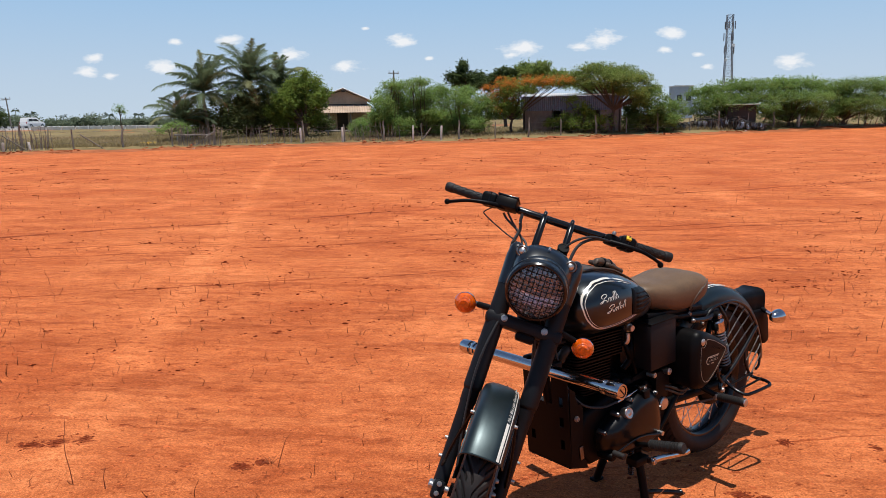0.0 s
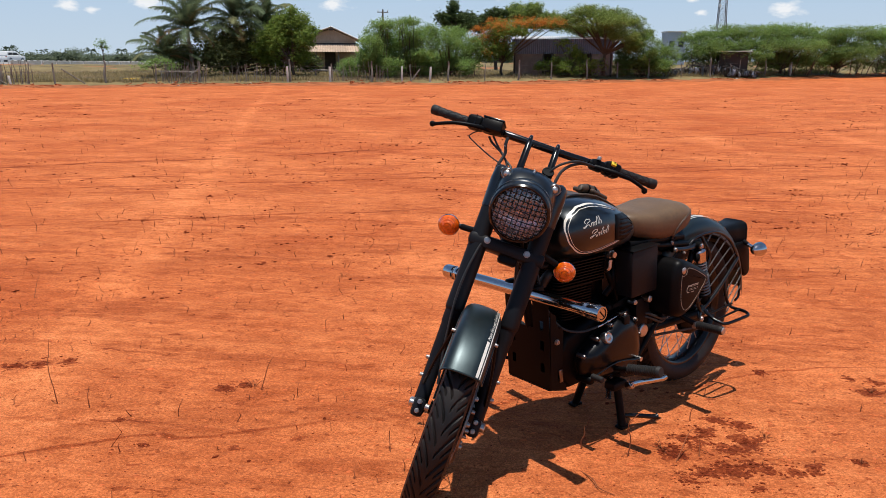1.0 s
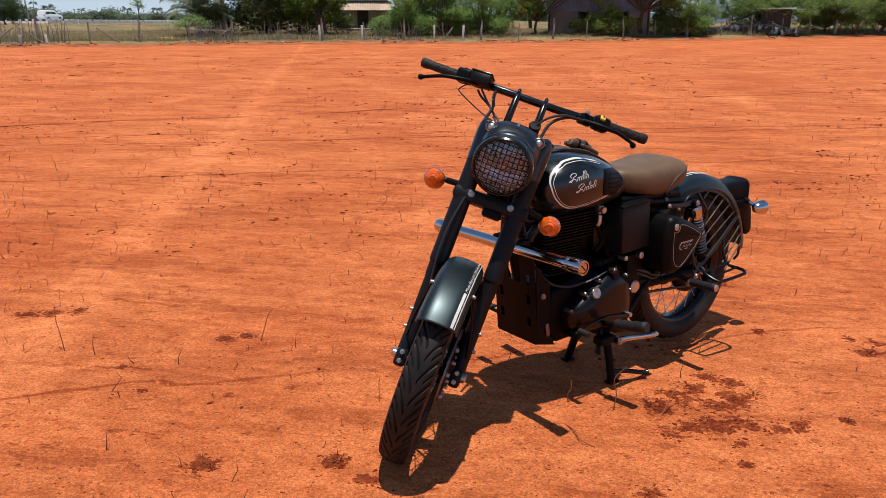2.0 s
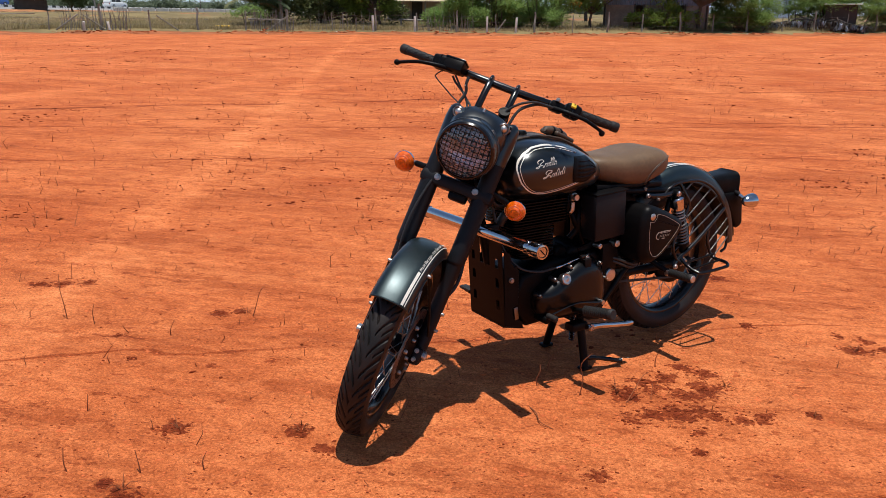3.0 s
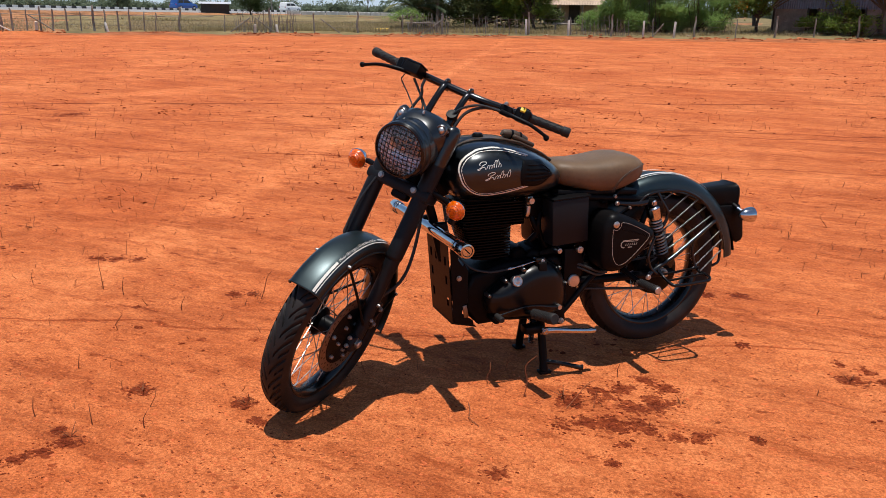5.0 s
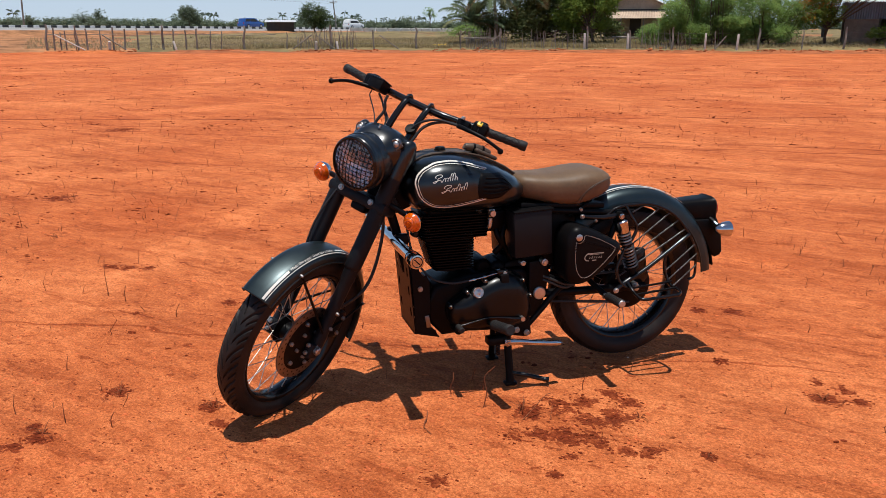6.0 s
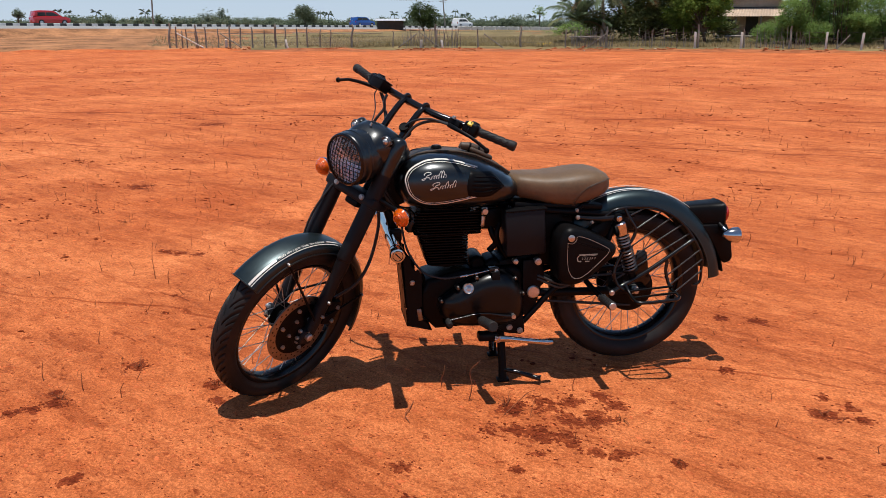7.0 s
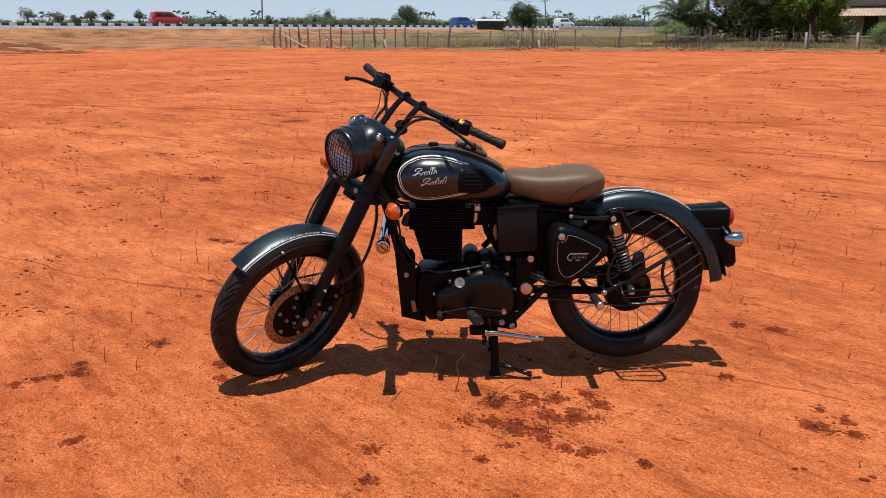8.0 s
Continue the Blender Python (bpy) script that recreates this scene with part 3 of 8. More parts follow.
def wheel(parent, name, label, m, big_r, width, rim_r, hub_w, spokes):
    """A wire-spoked wheel about the y axis of m: hub, tyre with cut tread, rim and crossed spokes."""
    am = m @ pose(0, 0, 0, -90, 0, 0)
    bm = new_bm()
    h = hub_w / 2
    lathe(bm, [(0.0, -h - 0.01), (0.022, -h - 0.01), (0.022, -h), (0.055, -h), (0.055, -h + 0.008), (0.034, -h + 0.02), (0.034, h - 0.02), (0.055, h - 0.008), (0.055, h), (0.022, h), (0.022, h + 0.01), (0.0, h + 0.01)], am, 28)
    hub = part(name, bm, ENGB, parent, label)
    # tyre: rounded section, with sipes cut into the crown
    w = width / 2
    half = [(0.62, 0.0), (0.86, 0.18), (1.0, 0.42), (0.98, 0.62), (0.90, 0.76)]
    crown = []
    for j in range(43):
        u = -0.88 + 1.76 * j / 42
        crown.append((u, 1.0 - 0.22 * abs(u / 0.9) ** 2.6))
    prof = [(-u, v) for u, v in half] + crown + half[::-1]
    bm = new_bm()
    seg = 600
    vs = []
    for i in range(seg):
        a = 2 * math.pi * i / seg
        row = []
        for u, v in prof:
            r = rim_r + 0.004 + (big_r - rim_r - 0.004) * v
            if v > 0.77:
                f, side = abs(u), (1 if u > 0 else 0)
                ph = (i + 10 * side) / 20.0 + 1.45 * f ** 0.7
                near = abs(ph - round(ph)) / 0.085 if 0.07 < f < 0.88 else 9
                ph = (i + 10 * side + 9) / 20.0 + 1.45 * f ** 0.7
                near = min(near, abs(ph - round(ph)) / 0.06 if 0.46 < f < 0.84 else 9)
                r -= 0.006 * max(0.0, min(1.0, 1.6 - near))
            row.append(bm.verts.new(am @ Vector((r * math.cos(a), r * math.sin(a), u * w))))
        vs.append(row)
    for i in range(seg):
        a, b = vs[i], vs[(i + 1) % seg]
        for j in range(len(prof) - 1):
            bm.faces.new((a[j], b[j], b[j + 1], a[j + 1]))
    part("tyre", bm, RUBBER, hub, "black road tyre dusted with red soil", smooth=35)
    bm = new_bm()
    rw = w * 0.62
    lathe(bm, [(rim_r + 0.012, -rw), (rim_r + 0.014, -rw - 0.004), (rim_r + 0.004, -rw - 0.005), (rim_r - 0.004, -rw), (rim_r - 0.014, -rw * 0.55), (rim_r - 0.02, 0), (rim_r - 0.014, rw * 0.55), (rim_r - 0.004, rw), (rim_r + 0.004, rw + 0.005), (rim_r + 0.014, rw + 0.004), (rim_r + 0.012, rw), (rim_r, rw * 0.6), (rim_r, -rw * 0.6)], am, 72, close=True)
    part("rim", bm, GLOSSB, hub, "black enamelled steel rim")
    base = None
    for i in range(spokes):
        side = 1 if i % 2 else -1
        a0 = 2 * math.pi * i / spokes
        lean = radians(38) * (1 if (i // 2) % 2 else -1)
        p0 = am @ Vector((0.05 * math.cos(a0 + lean), 0.05 * math.sin(a0 + lean), side * (h - 0.005)))
        p1 = am @ Vector(((rim_r - 0.014) * math.cos(a0), (rim_r - 0.014) * math.sin(a0), side * 0.006))
        ln = (p1 - p0).length
        if base is None:
            bm = new_bm()
            tube(bm, [(0, 0, 0), (0, 0, 0.93), (0, 0, 0.94), (0, 0, 1)], [0.0017, 0.0017, 0.003, 0.003], 6, 1)
            base = part("spoke", bm, STEEL, hub)
            base.matrix_basis = axes(p0, p1 - p0) @ Matrix.Diagonal((1, 1, ln, 1))
        else:
            again(base, axes(p0, p1 - p0) @ Matrix.Diagonal((1, 1, ln, 1)), hub)
    return hub, am


def fender(parent, name, label, m, r_top, r_low, half, a0, a1, t=0.0025, steps=44):
    """An arched mudguard about the y axis of m, from angle a0 to a1 (degrees, 0 ahead, 90 up)."""
    sec = []
    for q in range(13):
        u = -1 + 2 * q / 12
        f = abs(u)
        rise = r_low + (r_top - r_low) * (1 - f ** 2.5) if f < 1 else r_low
        sec.append((half * math.copysign(math.sin(f * math.pi / 2) ** 0.85, u), rise))
    grid = []
    for i in range(steps + 1):
        a = radians(a0 + (a1 - a0) * i / steps)
        grid.append([m @ Vector((r * math.cos(a), y, r * math.sin(a))) for y, r in sec])
    bm = new_bm()
    thick(bm, grid, t)
    ob = part(name, bm, PAINTF, parent, label)
    # rolled edge beads
    for side in (0, -1):
        bm = new_bm()
        tube(bm, [row[side] for row in grid], 0.0035, 8, 1)
        part("edge_bead", bm, PAINTF, ob)
    bm = new_bm()
    tube(bm, grid[0], 0.003, 8, 1)
    part("edge_bead", bm, PAINTF, ob)

    def surf(deg, y):
        a = radians(deg)
        f = min(0.999, math.asin(min(1, (abs(y) / half)) ** (1 / 0.85)) / (math.pi / 2))
        r = r_low + (r_top - r_low) * (1 - f ** 2.5)
        return m @ Vector((r * math.cos(a), y, r * math.sin(a)))
    return ob, surf


def stripe(parent, surf, y, w, a0, a1, name="pinstripe", lift=0.0032, steps=40):
    """A painted line along a mudguard."""
    grid = []
    for i in range(steps + 1):
        a = a0 + (a1 - a0) * i / steps
        row = []
        for q in (-0.5, 0.5):
            p, p2 = surf(a, y + q * w), surf(a, y + q * w + 0.002)
            pa = surf(a + 0.5, y + q * w)
            nn = (pa - p).cross(p2 - p).normalized()
            row.append(p + nn * lift * OUT)
        grid.append(row)
    bm = new_bm()
    thick(bm, grid, 0.0006)
    return part(name, bm, SILVER, parent, "thin silver pinstripe")


OUT = -1.0
bike = new("motorcycle")
bike.matrix_world = BIKE
tagged(bike, "black roadster motorcycle with brown leather seat parked on its centre stand", "motorcycle")


def front_end():
    wm = SM @ Matrix.Translation((0.122, 0, 0.285))
    fw = wheel(bike, "front_wheel", "front wheel turned to full left lock", wm, 0.330, 0.098, 0.252, 0.10, 36)[0]
    # brake disc with drilled band
    bm = new_bm()
    dm = wm @ Matrix.Translation((0, 0.062, 0)) @ pose(0, 0, 0, -90, 0, 0)
    lathe(bm, [(0.108, -0.003), (0.142, -0.003), (0.142, 0.003), (0.108, 0.003)], dm, 64, close=True)
    disc = part("brake_disc", bm, DISCM, fw, "drilled brake disc with brown dust")
    hole = None
    for ring, cnt, rr in ((0.118, 24, 0.0042), (0.131, 24, 0.0042)):
        for i in range(cnt):
            a = 2 * math.pi * (i + (0.5 if ring > 0.12 else 0)) / cnt
            mm = dm @ Matrix.Translation((ring * math.cos(a), ring * math.sin(a), 0.0033))
            if hole is None:
                bm = new_bm()
                lathe(bm, [(0, 0), (rr, 0), (rr, -0.001)], Matrix(), 8)
                hole = part("drilled_hole", bm, CABLE, disc, m=mm)
            else:
                again(hole, mm, disc)
    bm = new_bm()
    lathe(bm, [(0.0, 0.02), (0.035, 0.02), (0.05, 0.008), (0.108, 0.004), (0.11, -0.002), (0.05, -0.004)], dm, 40)
    part("disc_carrier", bm, ENGB, fw)
    for i in range(6):
        a = 2 * math.pi * i / 6
        q = dm @ Vector((0.09 * math.cos(a), 0.09 * math.sin(a), 0.008))
        round_bolt(fw, q, LS, 0.0085)
    for i in range(5):
        a = 2 * math.pi * (i + 0.4) / 5
        q = dm @ Vector((0.052 * math.cos(a), 0.052 * math.sin(a), 0.012))
        round_bolt(fw, q, LS, 0.007)
    # axle
    bm = new_bm()
    tube(bm, [st(0.118, -0.125, 0.28), st(0.118, 0.125, 0.28)], 0.011, 12, 1)
    part("axle", bm, STEEL, fw)
    bm = new_bm()
    lathe(bm, [(0, 0.016), (0.012, 0.016), (0.016, 0.012), (0.016, 0), (0.02, 0), (0.02, -0.004)], axes(st(0.112, 0.112, 0.28), LS), 6)
    part("axle_nut", bm, STEEL, fw, smooth=20)
    bm = new_bm()
    lathe(bm, [(0, 0.016), (0.012, 0.016), (0.016, 0.012), (0.016, 0), (0.02, 0), (0.02, -0.004)], axes(st(0.112, -0.112, 0.28), -LS), 6)
    part("axle_nut", bm, STEEL, fw, smooth=20)

    # fork legs
    for side in (1, -1):
        n = 0.094 * side
        bm = new_bm()
        tube(bm, [st(0.088, n, 1.06), st(0.088, n, 0.66), st(0.088, n, 0.612), st(0.088, n, 0.604), st(0.088, n, 0.60)], [0.031, 0.031, 0.031, 0.030, 0.026], 24, 1)
        leg = part("fork_leg", bm, MATTE, bike, "matte black fork tube with upper cover")
        bm = new_bm()
        tube(bm, [st(0.088, n, 0.63), st(0.086, n, 0.56), st(0.086, n, 0.55), st(0.09, n, 0.33), st(0.098, n, 0.27), st(0.1, n, 0.245)], [0.027, 0.027, 0.0245, 0.0235, 0.024, 0.016], 22, 1)
        part("fork_slider", bm, MATTE, leg)
        bm = new_bm()
        tube(bm, [st(0.088, n, 0.96), st(0.088, n, 1.055), st(0.086, n, 1.09), st(0.084, n * 0.96, 1.10)], [0.033, 0.035, 0.03, 0.014], 20, 3)
        part("fork_cup", bm, PAINTS, leg)
        bm = new_bm()
        box(bm, SM @ Matrix.Translation((0.108, n, 0.272)), 0.062, 0.04, 0.06, 0.012)
        part("axle_clamp", bm, MATTE, leg)
        for s_ in (0.262, 0.292):
            round_bolt(leg, st(0.142, n, s_), EF, 0.008)
        for s_ in (0.47, 0.53):
            round_bolt(leg, st(0.09, n + side * 0.026, s_ - 0.1), LS * side, 0.007)
    # brake caliper on the left leg, hose
    bm = new_bm()
    box(bm, SM @ Matrix.Translation((0.0, 0.062, 0.37)), 0.07, 0.06, 0.11, 0.014)
    cal = part("brake_caliper", bm, SATIN, bike, "black front brake caliper behind the fork leg")
    for s_ in (0.34, 0.40):
        round_bolt(cal, st(-0.01, 0.094, s_), LS, 0.009)
    bm = new_bm()
    tube(bm, [st(0.0, 0.07, 0.43), st(-0.03, 0.11, 0.52), st(-0.06, 0.10, 0.62), st(-0.05, 0.07, 0.76), st(0.0, 0.04, 0.86)], 0.0065, 8)
    part("brake_hose", bm, CABLE, bike)
    bm = new_bm()
    tube(bm, [st(0.115, -0.06, 0.36), st(0.12, -0.085, 0.5), st(0.135, -0.1, 0.7), st(0.1, -0.07, 0.92)], 0.004, 8)
    part("speedometer_cable", bm, CABLE, bike)

    # lower yoke
    bm = new_bm()
    box(bm, SM @ Matrix.Translation((0.07, 0, 0.845)), 0.10, 0.26, 0.045, 0.015)
    yoke = part("lower_yoke", bm, MATTE, bike)
    for side in (1, -1):
        round_bolt(yoke, st(0.121, 0.068 * side, 0.85), EF, 0.011)
    bm = new_bm()
    box(bm, SM @ Matrix.Translation((0.080, 0.015, 0.815)), 0.045, 0.065, 0.035, 0.010)
    part("horn", bm, SATIN, bike, "black horn under the yoke")

    # front mudguard, stripe and lettering
    fm = SM @ Matrix.Translation((0.125, 0, 0.283))
    mg, surf = fender(bike, "front_mudguard", "dark gunmetal front mudguard with silver line", fm, 0.364, 0.324, 0.062, 26, 181)
    stripe(mg, surf, 0.0405, 0.0075, 26.5, 47)
    stripe(mg, surf, 0.0405, 0.0038, 84, 128)
    stripe(mg, surf, 0.0487, 0.0020, 26.5, 128)
    slogan(mg, surf)
    for side in (1, -1):
        for a in (52, 150):
            p = surf(a, 0.0615 * side)
            q = st(0.10, 0.094 * side, 0.34)
            bm = new_bm()
            tube(bm, [p + LS * 0.004 * side, (p + q) / 2 + LS * 0.012 * side, q + LS * 0.012 * side], 0.0048, 8, 4)
            part("mudguard_stay", bm, SATIN, mg)
            round_bolt(mg, p + LS * 0.004 * side, LS * side, 0.006)
    return surf


def letters(text, size):
    """Mesh of a line of writing in the built-in font, as (verts, faces)."""
    cu = bpy.data.curves.new("writing", "FONT")
    cu.body, cu.size, cu.shear, cu.resolution_u = text, size, 0.25, 2
    ob = new("writing", cu)
    dg = bpy.context.evaluated_depsgraph_get()
    dg.update()
    me = bpy.data.meshes.new_from_object(ob.evaluated_get(dg))
    vs, fs = [v.co.copy() for v in me.vertices], [tuple(p.vertices) for p in me.polygons]
    bpy.data.objects.remove(ob)
    bpy.data.meshes.remove(me)
    bpy.data.curves.remove(cu)
    return vs, fs


def slogan(mg, surf):
    vs, fs = letters("Made like a gun, Goes like a bullet", 0.0215)
    width = max(v.x for v in vs)
    bm = new_bm()
    out = []
    for v in vs:
        a = 48 + 34 * (v.x / width)
        y = 0.0440 - v.y * 0.55
        p, p2, pa = surf(a, y), surf(a, y + 0.002), surf(a + 0.5, y)
        nn = (pa - p).cross(p2 - p).normalized()
        out.append(bm.verts.new(p + nn * 0.0036 * OUT))
    for q in fs:
        try:
            bm.faces.new([out[i] for i in q])
        except ValueError:
            pass
    part("lettering", bm, SILVER, mg, "small silver script along the mudguard")


def headlamp():
    ax = (SM.to_3x3() @ Vector((0.905, 0, -0.425))).normalized()
    up = (SM.to_3x3() @ Vector((0.425, 0, 0.905))).normalized()
    c = st(0.212, 0, 0.953)
    m = axes(c, ax, up)
    bm = new_bm()
    lathe(bm, [(0.086, 0.003), (0.092, 0.004), (0.0965, 0.0), (0.0985, -0.012), (0.0965, -0.018), (0.098, -0.026), (0.099, -0.06), (0.094, -0.11), (0.08, -0.15), (0.05, -0.175), (0.0, -0.18)], m, 48)
    shell = part("headlamp", bm, PAINTS, bike, "dark round headlamp in a nacelle behind a wire grille")
    # nacelle over the fork tops
    bm = new_bm()
    rings = []
    for k, sc, hs, w in ((0.20, 1.005, 0.035, 0.06), (0.17, 1.02, 0.070, 0.084), (0.13, 1.03, 0.086, 0.098), (0.085, 1.035, 0.084, 0.108), (0.035, 1.04, 0.070, 0.108), (0.0, 1.05, 0.046, 0.096), (-0.02, 1.06, 0.02, 0.07)):
        ring = []
        for i in range(36):
            a = 2 * math.pi * i / 36
            cc, ss = math.cos(a), math.sin(a)
            ring.append(st(k, w * math.copysign(abs(cc) ** 0.75, cc), sc + hs * math.copysign(abs(ss) ** 0.9, ss)))
        rings.append(ring)
    ring_sweep(bm, rings)
    part("nacelle", bm, PAINTS, shell)
    bm = new_bm()
    lathe(bm, [(0.098, -0.032), (0.1015, -0.036), (0.1015, -0.041), (0.098, -0.045)], m, 48)
    part("trim_ring", bm, PAINTS, shell)
    # reflector, bulb and lens
    bm = new_bm()
    lathe(bm, [(0.086, 0.0), (0.08, -0.02), (0.065, -0.045), (0.04, -0.062), (0.015, -0.07), (0.0, -0.07)], m, 40)
    part("reflector", bm, REFL, shell)
    bm = new_bm()
    lathe(bm, [(0.0, -0.02), (0.008, -0.022), (0.011, -0.03), (0.011, -0.07)], m, 16)
    part("bulb_shield", bm, CHROME, shell)
    bm = new_bm()
    lathe(bm, [(0.0, 0.016), (0.03, 0.0145), (0.06, 0.0095), (0.08, 0.004), (0.087, 0.0)], m, 40)
    glass = part("lens", bm, FLUTED, shell, "clear fluted headlamp lens")
    glass.visible_shadow = False
    # wire grille
    for i in range(-5, 6):
        o = i * 0.0158
        hh = math.sqrt(max(0.0, 0.089 ** 2 - o ** 2))
        if hh < 0.02:
            continue
        for d in (0, 1):
            pts = []
            for q in range(9):
                u = -hh + 2 * hh * q / 8
                rr = math.hypot(o, u)
                zz = 0.026 - 0.020 * (rr / 0.089) ** 2 + 0.0015 * d
                pts.append(m @ (Vector((o, u, zz)) if d else Vector((u, o, zz))))
            bm = new_bm()
            tube(bm, pts, 0.0015, 6, 1)
            part("grille_wire", bm, SATIN, shell)
    bm = new_bm()
    lathe(bm, [(0.0865, 0.004), (0.088, 0.009), (0.092, 0.009), (0.0965, 0.003), (0.096, -0.003), (0.09, 0.002)], m, 48, close=True)
    part("bezel", bm, GLOSSB, shell)
    # pilot lamps
    for side in (1, -1):
        p = st(0.146, 0.080 * side, 1.074)
        d = (ax * 0.9 + up * 0.25 + LS * 0.22 * side).normalized()
        bm = new_bm()
        lathe(bm, [(0.0, -0.03), (0.017, -0.03), (0.0195, -0.01), (0.0195, 0.003), (0.018, 0.006), (0.013, 0.006)], axes(p, d, up), 24)
        pl = part("pilot_lamp", bm, SATIN, shell, "small round pilot lamp with chrome ring")
        bm = new_bm()
        wm = axes(p - d * 0.004, d, up)
        box(bm, wm @ Matrix.Translation((0, 0, -0.006)), 0.052, 0.026, 0.012, 0.005, 3)
        part("lamp_bracket", bm, SATIN, pl)
        for e in (0.021, -0.021):
            round_bolt(pl, wm @ Vector((e, 0, 0.0)), d, 0.004, SPRINGM)
        bm = new_bm()
        lathe(bm, [(0.0130, 0.005), (0.0140, 0.0085), (0.0165, 0.0098), (0.0192, 0.0078), (0.0208, 0.003), (0.0212, -0.004)], axes(p, d, up), 24)
        part("chrome_ring", bm, SPRINGM, pl)
        bm = new_bm()
        lathe(bm, [(0.0, 0.014), (0.007, 0.0125), (0.0115, 0.0085), (0.0132, 0.006)], axes(p, d, up), 18)
        part("lens", bm, STEEL, pl)
    round_bolt(shell, st(0.165, 0.0, 1.104), AX, 0.0045, STEEL)


def handlebar():
    bm = new_bm()
    tube(bm, [st(-0.117, 0.41, 1.262), st(-0.086, 0.31, 1.254), st(-0.050, 0.17, 1.243), st(-0.029, 0.08, 1.236), st(-0.029, -0.08, 1.236), st(-0.046, -0.17, 1.240), st(-0.080, -0.31, 1.248), st(-0.110, -0.41, 1.256)], 0.0135, 16)
    bar = part("handlebar", bm, GLOSSB, bike, "wide black handlebar with rubber grips")
    for side in (1, -1):
        e, b = (st(-0.119, 0.416, 1.262), st(-0.082, 0.295, 1.253)) if side > 0 else (st(-0.112, -0.416, 1.256), st(-0.076, -0.295, 1.247))
        d = (e - b).normalized()
        gm = axes(b - d * 0.023, d)
        bm = new_bm()
        lathe(bm, [(0.0, 0.0), (0.017, 0.0), (0.0172, 0.006), (0.0152, 0.008), (0.0152, 0.124), (0.0172, 0.126), (0.0180, 0.129), (0.0180, 0.150), (0.016, 0.153), (0.0, 0.153)], gm, 24)
        grip = part("grip", bm, GRIPR, bar, "black rubber grip with crossed ridges")
        bm = new_bm()
        for turn in (1, -1):
            for k in range(5):
                pts = [gm @ Vector((0.0154 * math.cos(a), 0.0154 * math.sin(a), 0.009 + 0.114 * q / 20)) for q in range(21) for a in (turn * (1.256 * k + 5.0 * q / 20),)]
                tube(bm, pts, 0.0012, 4, 1)
        part("grip_ridges", bm, GRIPR, grip)
        # switch housing
        bm = new_bm()
        hm = SM @ Matrix.Translation((-0.066, 0.250 * side, 1.248)) @ pose(0, 0, 0, 0, 0, 16 * side)
        box(bm, hm, 0.052, 0.060, 0.050, 0.013, 4)
        sw = part("switch_housing", bm, SATIN, bar, "black switch housing")
        bm = new_bm()
        box(bm, hm @ Matrix.Translation((0, -0.004 * side, 0.0)), 0.054, 0.004, 0.052, 0.002)
        part("housing_joint", bm, GLOSSB, sw)
        bm = new_bm()
        box(bm, hm @ Matrix.Translation((-0.012, 0.004 * side, 0.026)), 0.022, 0.030, 0.010, 0.004, 3)
        part("switch_block", bm, GLOSSB, sw)
        bm = new_bm()
        if side > 0:
            box(bm, hm @ Matrix.Translation((0.022, -0.006, 0.016)) @ pose(0, 0, 0, 0, 52, 0), 0.018, 0.019, 0.010, 0.002)
            part("yellow_switch", bm, YELLOW, sw, "yellow passing switch")
            bm = new_bm()
            box(bm, hm @ Matrix.Translation((-0.028, 0.0, 0.004)), 0.008, 0.020, 0.018, 0.003)
            part("yellow_switch", bm, YELLOW, sw)
        else:
            box(bm, hm @ Matrix.Translation((-0.012, 0.0, 0.026)), 0.018, 0.014, 0.01, 0.003)
            part("kill_switch", bm, REDL, sw, "red stop switch")
        # lever and its bracket
        bm = new_bm()
        box(bm, SM @ Matrix.Translation((-0.036, 0.195 * side, 1.238)) @ pose(0, 0, 0, 0, 0, 14 * side), 0.045, 0.05, 0.036, 0.009)
        br = part("lever_bracket", bm, SATIN, bar)
        bm = new_bm()
        lk, ls = (-0.012, 0.024) if side > 0 else (0.0, 0.0)
        tube(bm, [st(-0.010, 0.19 * side, 1.226), st(0.012 + lk * 0.4, 0.245 * side, 1.218 + ls * 0.3), st(0.014 + lk * 0.7, 0.31 * side, 1.206 + ls * 0.7), st(-0.002 + lk, 0.372 * side, 1.186 + ls), st(-0.007 + lk, 0.378 * side, 1.183 + ls)], [0.009, 0.0075, 0.0062, 0.006, 0.006], 10)
        part("lever", bm, SATIN, br, "black hand lever with ball end")
        bm = new_bm()
        bmesh.ops.create_uvsphere(bm, u_segments=14, v_segments=10, radius=0.0105, matrix=Matrix.Translation(st(-0.008 + lk, (0.376 if side > 0 else 0.387) * side, 1.182 + ls)))
        part("lever_ball", bm, SATIN, br)
        round_bolt(br, st(-0.012, 0.195 * side, 1.258), AX, 0.008)
        # risers
        bm = new_bm()
        n0 = 0.049 * side
        tube(bm, [st(0.034, n0, 1.085), st(0.026, n0, 1.13), st(0.010, n0, 1.185), st(-0.008, n0, 1.226), st(-0.022, n0, 1.243)], [0.0125, 0.0125, 0.012, 0.0115, 0.0105], 14)
        rs = part("riser", bm, GLOSSB, bar, "black bent handlebar riser")
        bm = new_bm()
        tube(bm, [st(-0.008, n0, 1.212), st(-0.010, n0, 1.246), st(-0.029, n0, 1.256), st(-0.047, n0, 1.244), st(-0.046, n0, 1.220)], 0.007, 10)
        part("clamp", bm, GLOSSB, rs)
    # front brake reservoir
    bm = new_bm()
    rm = SM @ Matrix.Translation((-0.012, -0.185, 1.240)) @ pose(0, 0, 0, 0, -8, -12)
    box(bm, rm, 0.052, 0.075, 0.040, 0.006)
